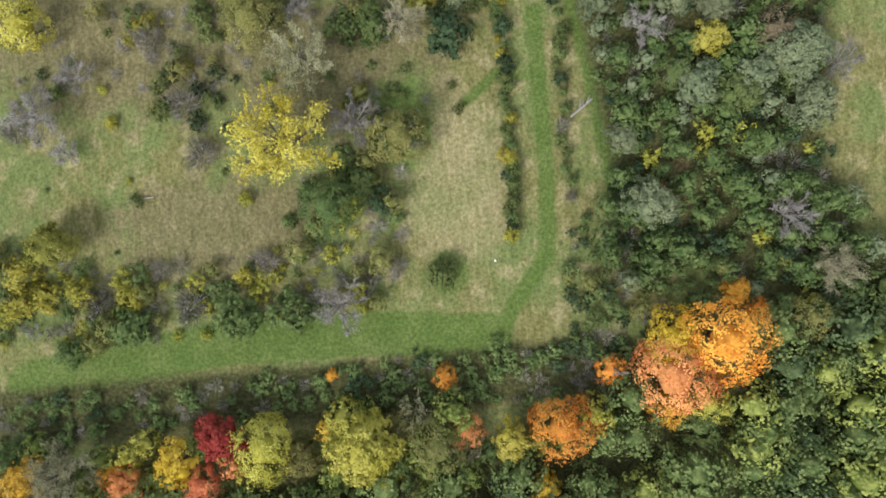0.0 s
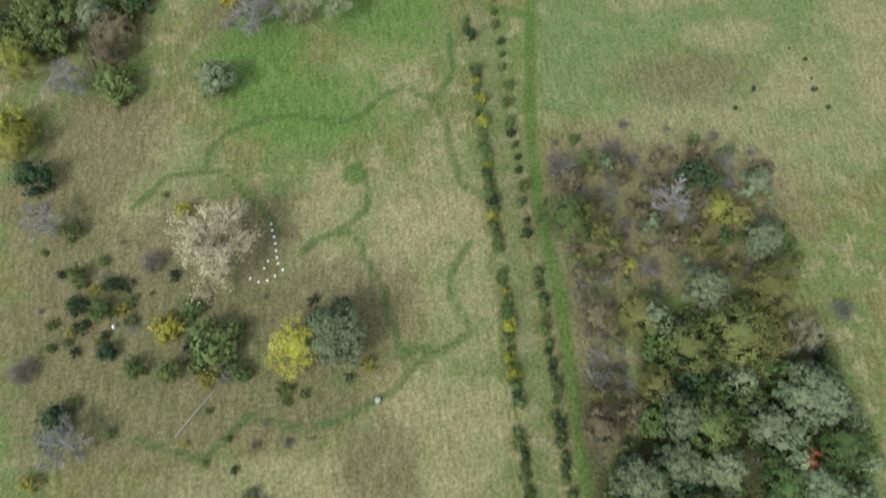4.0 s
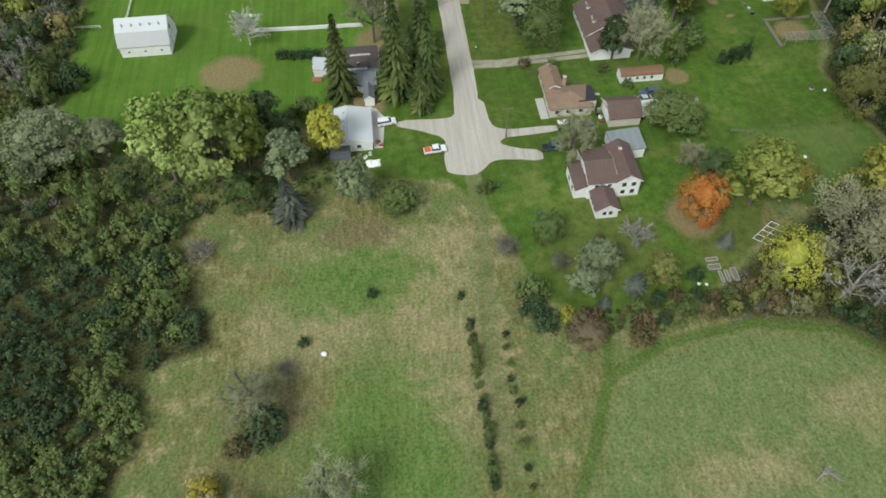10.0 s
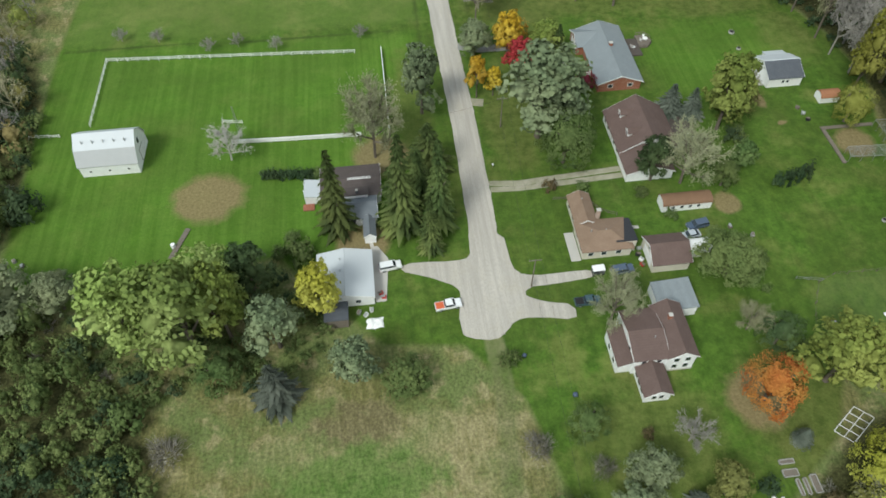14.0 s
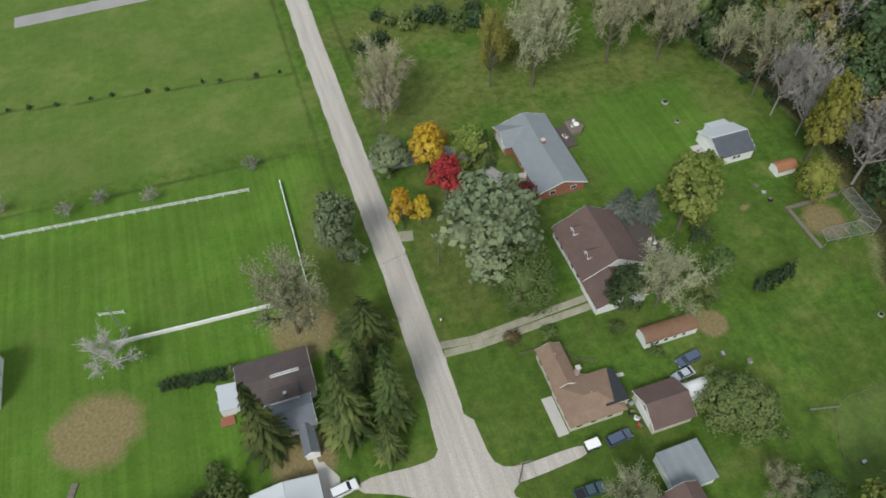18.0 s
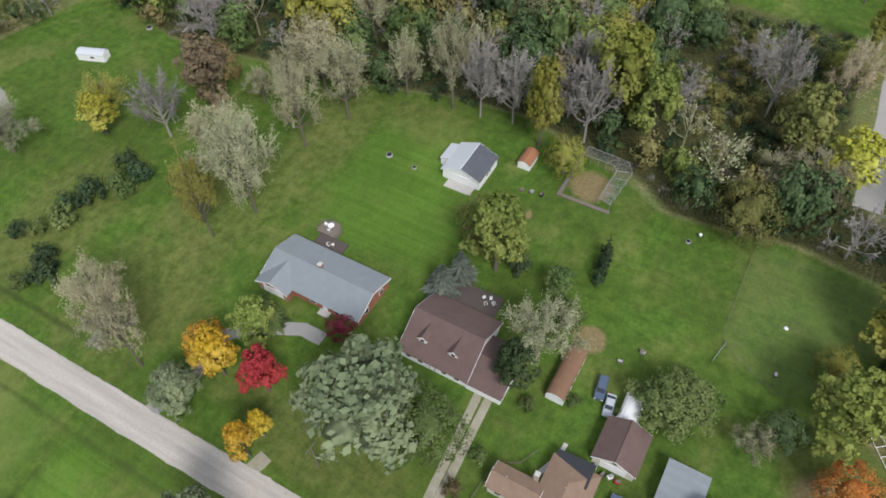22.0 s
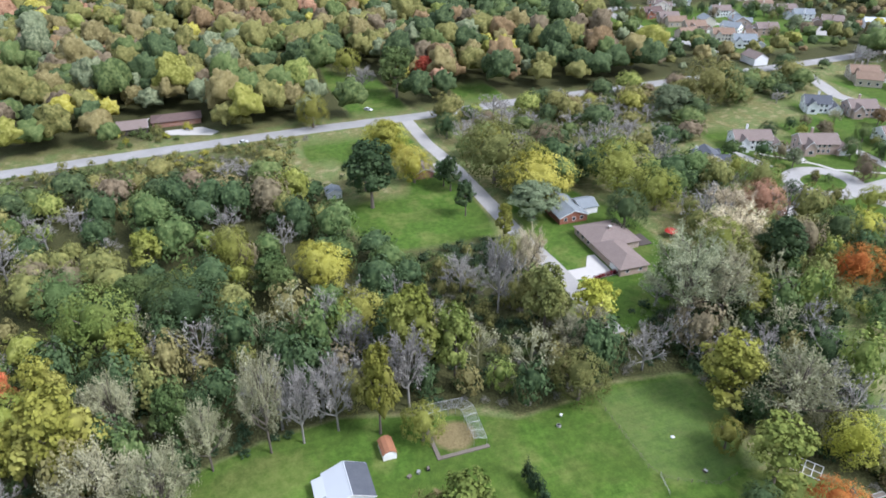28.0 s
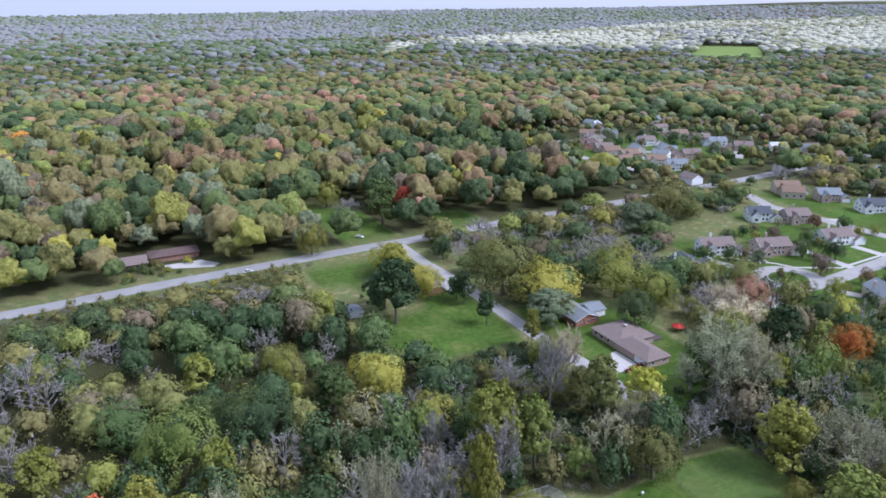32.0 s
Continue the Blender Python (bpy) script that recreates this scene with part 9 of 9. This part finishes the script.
for seg, n in ((0, 4), (1, 1), (2, 4)):
    for k in range(n + (seg == 2)):
        o, i = between(OUT[seg], OUT[seg + 1], k / n), between(INN[seg], INN[seg + 1], k / n)
        part("post", rod((*o, -0.1), (*o, 1.9), 0.05), STEEL, run)
        part("post", rod((*i, -0.1), (*i, 2.2), 0.05), STEEL, run)
        part("roof_bar", rod((*o, 1.9), (*i, 2.2), 0.05), STEEL, run)
    for k in range(n):
        o0, o1 = between(OUT[seg], OUT[seg + 1], k / n), between(OUT[seg], OUT[seg + 1], (k + 1) / n)
        i0, i1 = between(INN[seg], INN[seg + 1], k / n), between(INN[seg], INN[seg + 1], (k + 1) / n)
        part("eave_bar", rod((*o0, 1.9), (*o1, 1.9), 0.05), STEEL, run)
        part("eave_bar", rod((*i0, 2.2), (*i1, 2.2), 0.05), STEEL, run)
        vs, fs = [], []
        m = 9
        for j in range(m + 1):
            u = j / m
            for a0, a1, b0, b1 in ((o0, o1, i0, i1), (None, None, None, None)):
                if a0 is None:
                    continue
                p = Vector((a0[0] + (a1[0] - a0[0]) * u, a0[1] + (a1[1] - a0[1]) * u, 1.9))
                q = Vector((b0[0] + (b1[0] - b0[0]) * u, b0[1] + (b1[1] - b0[1]) * u, 2.2))
                d = Vector((a1[0] - a0[0], a1[1] - a0[1], 0)).normalized() * 0.02
                c = len(vs)
                vs += [p - d, p + d, q + d, q - d]
                fs.append((c, c + 1, c + 2, c + 3))
        for j in range(m + 1):
            u = j / m
            p = Vector((*o0, 1.91)).lerp(Vector((*i0, 2.21)), u)
            q = Vector((*o1, 1.91)).lerp(Vector((*i1, 2.21)), u)
            d = (Vector((*i0, 2.2)) - Vector((*o0, 1.9))).normalized() * 0.016
            c = len(vs)
            vs += [p - d, p + d, q + d, q - d]
            fs.append((c, c + 1, c + 2, c + 3))
        part("roof_mesh", mesh_of("roof_mesh", vs, fs, [STEEL]), None, run)
for a, b in (((-112.8, -278.4), (-113.6, -266.4)), ((-112.8, -278.4), (-126.5, -279.2))):
    part("border_board", box(min(a[0], b[0]) + 120, max(a[0], b[0]) + 120.15, min(a[1], b[1]) + 272, max(a[1], b[1]) + 272.15, 0, 0.25), WOOD, run)


# ---- small things in the yards and the meadow ----
def boulder(name, x, y, r, mat, label, category, group="", flat=0.7):
    rng = np.random.default_rng(int(abs(x * 31 + y * 17)))
    v, f = lumps(rng, np.array([(0.0, 0.0, r * flat * 0.7)]), np.array([r]), 0.16)
    v[:, 2] = np.maximum(v[:, 2] * flat, -0.05)
    ob = new(name, mesh_of(name, v, f, [mat], True))
    ob.location = (x, y, 0)
    return tagged(ob, label, category, group)


for x, y in ((28.1, -102.2), (27.9, -100.8), (27.6, -99.4), (27.3, -98.0), (27.2, -96.6), (27.0, -95.2), (26.8, -93.9), (27.4, -91.5), (28.8, -90.8), (30.4, -90.6), (32.0, -91.4), (29.4, -93.2), (28.7, -94.6), (25.9, -92.6)):
    boulder("stone", x, y, 0.28, WHITE_PAINT, "small whitewashed stone along the meadow path", "stone", "stones along the path")
boulder("rock", 15.8, -182.8, 0.65, WHITE_PAINT, "single pale rock in the meadow grass", "rock")
boulder("rock", 9.5, -67.0, 0.7, STONE, "pale grey rock on the meadow trail", "rock")
boulder("bucket", 56.3, -84.1, 0.4, WHITE_PAINT, "small white bucket in the grass", "bucket", "", 1.5)
boulder("marker", -8.6, 5.8, 0.22, WHITE_PAINT, "small white marker in the grass", "marker")
boulder("feed_sack", -101.3, -223.8, 0.55, WHITE_PAINT, "white sack lying in the pasture", "sack", "", 0.4)
ball = thing("garden_light", pose(-116.2, -246.0, 0), "white globe on a short stand in the lawn", "lamp")
part("stand", rod((0, 0, -0.05), (0, 0, 0.5), 0.06), STEEL, ball)
gb = bmesh.new()
bmesh.ops.create_icosphere(gb, subdivisions=2, radius=0.42)
bmesh.ops.translate(gb, vec=(0, 0, 0.85), verts=gb.verts)
part("globe", gb, WHITE_PAINT, ball)
for x, y, r in ((-104.3, -313.1, 0.6), (-105.1, -320.8, 0.9), (-113.6, -247.8, 0.6), (-116.5, -412.4, 1.0), (-47.9, -419.0, 1.0)):
    ring_bm = bmesh.new()
    bmesh.ops.create_cone(ring_bm, cap_ends=True, segments=14, radius1=r, radius2=r * 0.92, depth=0.45)
    bmesh.ops.translate(ring_bm, vec=(0, 0, 0.2), verts=ring_bm.verts)
    fp = thing("fire_ring", pose(x, y, 0), "round stone fire ring in the lawn", "fire pit")
    part("ring", ring_bm, STONE, fp)
    part("ash", rod((0, 0, 0.4), (0, 0, 0.46), r * 0.75, r * 0.75, 12), RUBBER, fp)


def log(x0, y0, x1, y1, r, mat, label, forks=3):
    a, b = Vector((x0, y0, r)), Vector((x1, y1, r * 1.5))
    ps = [tube([a, (a + b) / 2 + Vector((0, 0, 0.1)), b], [r, r * 0.8, r * 0.35], 6)]
    rng = random.Random(int(x0 * 7 + y0))
    for k in range(forks):
        p = a.lerp(b, rng.uniform(0.35, 0.9))
        q = p + (b - a).normalized() * rng.uniform(0.8, 1.8) + Vector((rng.uniform(-1.2, 1.2), rng.uniform(-1.2, 1.2), rng.uniform(0.1, 0.9)))
        ps.append(tube([p, q], [r * 0.45, r * 0.12], 4))
    v, f = merge(*ps)
    return tagged(new("log", mesh_of("log", v, f, [mat])), label, "log")


log(-23.4, -18.4, -27.4, -21.2, 0.28, PALE_BARK, "pale bleached fallen tree beside the mown path", 6)
log(44.4, -63.8, 37.8, -71.2, 0.16, PALE_BARK, "long fallen bare trunk in the meadow", 3)
log(50.5, -9.5, 55.5, -9.0, 0.12, PALE_BARK, "fallen grey branch in the grass", 2)
log(-30, -101.5, -35, -100, 0.14, WOOD, "fallen dark branch in the brush", 2)
for k in range(5):
    log(-69.8 - 0.6 * k, -147.4 - 0.5 * k, -73.0 - 0.2 * k, -149.6 + 0.7 * k, 0.12, PALE_BARK, "grey dead branch on a brush pile", 5)


def bed(x0, x1, y0, y1, label):
    top = thing("raised_bed", pose((x0 + x1) / 2, (y0 + y1) / 2, 0), label, "garden bed", "raised garden beds")
    w, d = abs(x1 - x0) / 2, abs(y1 - y0) / 2
    for nm, a in (("board", (-w, w, -d, -d + 0.12)), ("board", (-w, w, d - 0.12, d)), ("board", (-w, -w + 0.12, -d, d)), ("board", (w - 0.12, w, -d, d))):
        part(nm, box(*a, 0, 0.35), STONE, top)
    part("soil", box(-w + 0.12, w - 0.12, -d + 0.12, d - 0.12, 0, 0.2), WOOD, top)


bed(-66.7, -69.5, -196.8, -195.9, "pale framed raised garden bed")
bed(-66.6, -69.4, -195.0, -193.6, "pale framed raised garden bed")
bed(-68.3, -69.0, -193.2, -190.2, "pale framed narrow garden bed")
bed(-69.6, -70.3, -193.2, -190.2, "pale framed narrow garden bed")
bed(-71.0, -72.3, -193.6, -190.3, "pale framed raised garden bed")
boulder("planter", -63.3, -190.4, 0.5, WHITE_PAINT, "white garden planter beside the beds", "planter")
boulder("planter", -64.9, -190.1, 0.5, WHITE_PAINT, "white garden planter beside the beds", "planter")
fr = thing("greenhouse_frame", pose(-83.2, -201.5, 0, 0, 0, 35), "collapsed white greenhouse frame in the grass", "frame")
for k in range(5):
    part("rib", rod((-3.6 + 1.8 * k, -1.8, 0.15), (-3.6 + 1.8 * k, 1.8, 1.1), 0.07), WHITE_PAINT, fr)
for sy, z in ((-1.8, 0.15), (0, 0.62), (1.8, 1.1)):
    part("rail", rod((-3.6, sy, z), (3.6, sy, z), 0.07), WHITE_PAINT, fr)
mast = thing("mast", pose(34.0, -293.4, 0), "slim steel lattice aerial mast beside a dead tree", "mast")
for k in range(3):
    w = 2 * math.pi * k / 3
    part("leg", rod((0.5 * math.cos(w), 0.5 * math.sin(w), -0.1), (0.12 * math.cos(w), 0.12 * math.sin(w), 10.5), 0.05), STEEL, mast)
for k in range(9):
    w0, w1, z = 2 * math.pi * k / 3, 2 * math.pi * (k + 1) / 3, 0.8 + k * 1.1
    r = 0.5 - 0.38 * z / 10.5
    part("brace", rod((r * math.cos(w0), r * math.sin(w0), z), (r * math.cos(w1), r * math.sin(w1), z + 0.6), 0.03), STEEL, mast)
swing = thing("dog_run_walkway", pose(45.8, -260.6, 0, 0, 0, -20), "narrow weathered wooden walkway with white drum", "walkway")
for k in range(9):
    part("plank", box(-0.6, 0.6, -4.4 + k, -3.5 + k, 0.15, 0.22), WOOD, swing)
part("drum", rod((0.9, 1.2, 0), (0.9, 1.2, 1.0), 0.5, 0.5, 12), WHITE_PAINT, swing)
for i, (x, y, c) in enumerate(((1.2, -240.6, RED_PLASTIC), (1.8, -241.6, RED_PLASTIC), (5.2, -236.5, WHITE_PAINT), (6.6, -237.2, STEEL), (4.0, -237.6, WHITE_PAINT), (-55.2, -242.2, RED_PLASTIC), (-55.4, -243.6, WHITE_PAINT), (-55.0, -245.0, RUBBER), (-55.8, -246.6, STEEL), (-72.8, -243.5, RED_PLASTIC), (-71.8, -242.2, STEEL), (-82.0, -247.1, STONE), (-78.0, -250.2, WOOD), (-110.1, -286.9, WOOD), (-110.6, -284.6, STEEL), (-110.8, -282.2, RUBBER), (-89.7, -223.2, WOOD), (-77.2, -279.5, WHITE_PAINT), (-78.0, -278.0, WHITE_PAINT), (-74.4, -317.5, WHITE_PAINT), (79.5, -258.3, WOOD), (81.5, -259.8, STONE))):
    q = thing("crate", pose(x, y, 0, 0, 0, 23 * i), "closed storage crate with tools on its lid", "yard clutter", "yard clutter")
    part("box", box(-0.5, 0.45, -0.35, 0.4, 0, 0.55 + 0.07 * (i % 4), 0.04), c, q)
    part("lid", box(-0.3, 0.6, -0.25, 0.3, 0.56 + 0.07 * (i % 4), 0.66 + 0.07 * (i % 4), 0.02), WOOD if i % 2 else STEEL, q)
tarp_rng = random.Random(4)
tarp_v = [(0.5 * a - 1.75 + tarp_rng.uniform(-0.15, 0.15), 0.5 * b - 1.25 + tarp_rng.uniform(-0.15, 0.15), 0.03 + (tarp_rng.uniform(0.05, 0.4) if 0 < a < 7 and 0 < b < 5 else 0.0)) for b in range(6) for a in range(8)]
tarp_f = [(8 * b + a, 8 * b + a + 1, 8 * b + a + 9, 8 * b + a + 8) for b in range(5) for a in range(7)]
tarp = new("tarpaulin", mesh_of("tarpaulin", tarp_v, tarp_f, [WHITE_PAINT]))
tarp.location = (3.4, -234.4, 0)
tagged(tarp, "crumpled white tarpaulin lying on the grass", "tarpaulin")
for x, y in ((-33.6, -213.8), (-25.5, -223.2)):
    boulder("pot", x, y, 0.6, PAINT_BLUE, "dark blue covered pot on the lawn", "pot", "", 0.9)
box_post = thing("letter_box", pose(-27.6, -275.4, 0), "small letter box on a post by the road", "letter box")
part("post", box(-0.06, 0.06, -0.06, 0.06, -0.1, 1.05), WOOD, box_post)
part("box", box(-0.14, 0.14, -0.28, 0.28, 1.05, 1.32, 0.05), WHITE_PAINT, box_post)
gz = thing("gazebo", pose(-187, -165.5, 0), "small garden gazebo with red canopy", "gazebo")
for sx in (-1.6, 1.6):
    for sy in (-1.6, 1.6):
        part("post", box(sx - 0.06, sx + 0.06, sy - 0.06, sy + 0.06, 0, 2.3), WOOD, gz)
cz = bmesh.new()
bmesh.ops.create_cone(cz, cap_ends=True, segments=8, radius1=2.6, radius2=0.3, depth=1.2)
bmesh.ops.translate(cz, vec=(0, 0, 2.8), verts=cz.verts)
part("canopy", cz, RED_PLASTIC, gz)


# ---- garden furniture ----
def patio_table(x, y, z, r, mat, label):
    top = thing("patio_table", pose(x, y, z), label, "table")
    bm = bmesh.new()
    bmesh.ops.create_cone(bm, cap_ends=True, segments=16, radius1=r, radius2=r, depth=0.05, matrix=Matrix.Translation((0, 0, 0.72)))
    part("tabletop", bm, mat, top)
    for k in range(4):
        a = math.pi / 4 + k * math.pi / 2
        part("leg", rod((r * 0.75 * math.cos(a), r * 0.75 * math.sin(a), 0), (r * 0.6 * math.cos(a), r * 0.6 * math.sin(a), 0.7), 0.03), mat, top)
    return top


def patio_chair(x, y, z, yaw, mat, label):
    top = thing("patio_chair", pose(x, y, z, 0, 0, yaw), label, "chair", "garden chairs")
    part("seat", box(-0.27, 0.27, -0.27, 0.27, 0.40, 0.45, 0.01), mat, top)
    part("backrest", box(-0.27, 0.27, 0.24, 0.30, 0.45, 0.95, 0.01), mat, top)
    for dx in (-0.24, 0.24):
        for dy in (-0.24, 0.24):
            part("leg", box(dx - 0.025, dx + 0.025, dy - 0.025, dy + 0.025, 0, 0.40), mat, top)
        part("armrest", box(dx - 0.04, dx + 0.04, -0.25, 0.26, 0.62, 0.66), mat, top)
    return top


patio_table(-78.8, -319.8, 0.45, 0.75, WHITE_PAINT, "round white garden table on the wooden deck")
for cx, cy, cz, yaw in ((-78.8, -321.2, 0.45, 180), (-77.6, -319.6, 0.45, 270), (-74.6, -316.4, 0.45, 30)):
    patio_chair(cx, cy, cz, yaw, WHITE_PAINT, "white garden chair on the wooden deck")
for cx, cy, yaw in ((-78.6, -279.0, 100), (-78.2, -280.4, 60)):
    patio_chair(cx, cy, 0.5, yaw, WHITE_PAINT, "white garden chair on the dark deck")
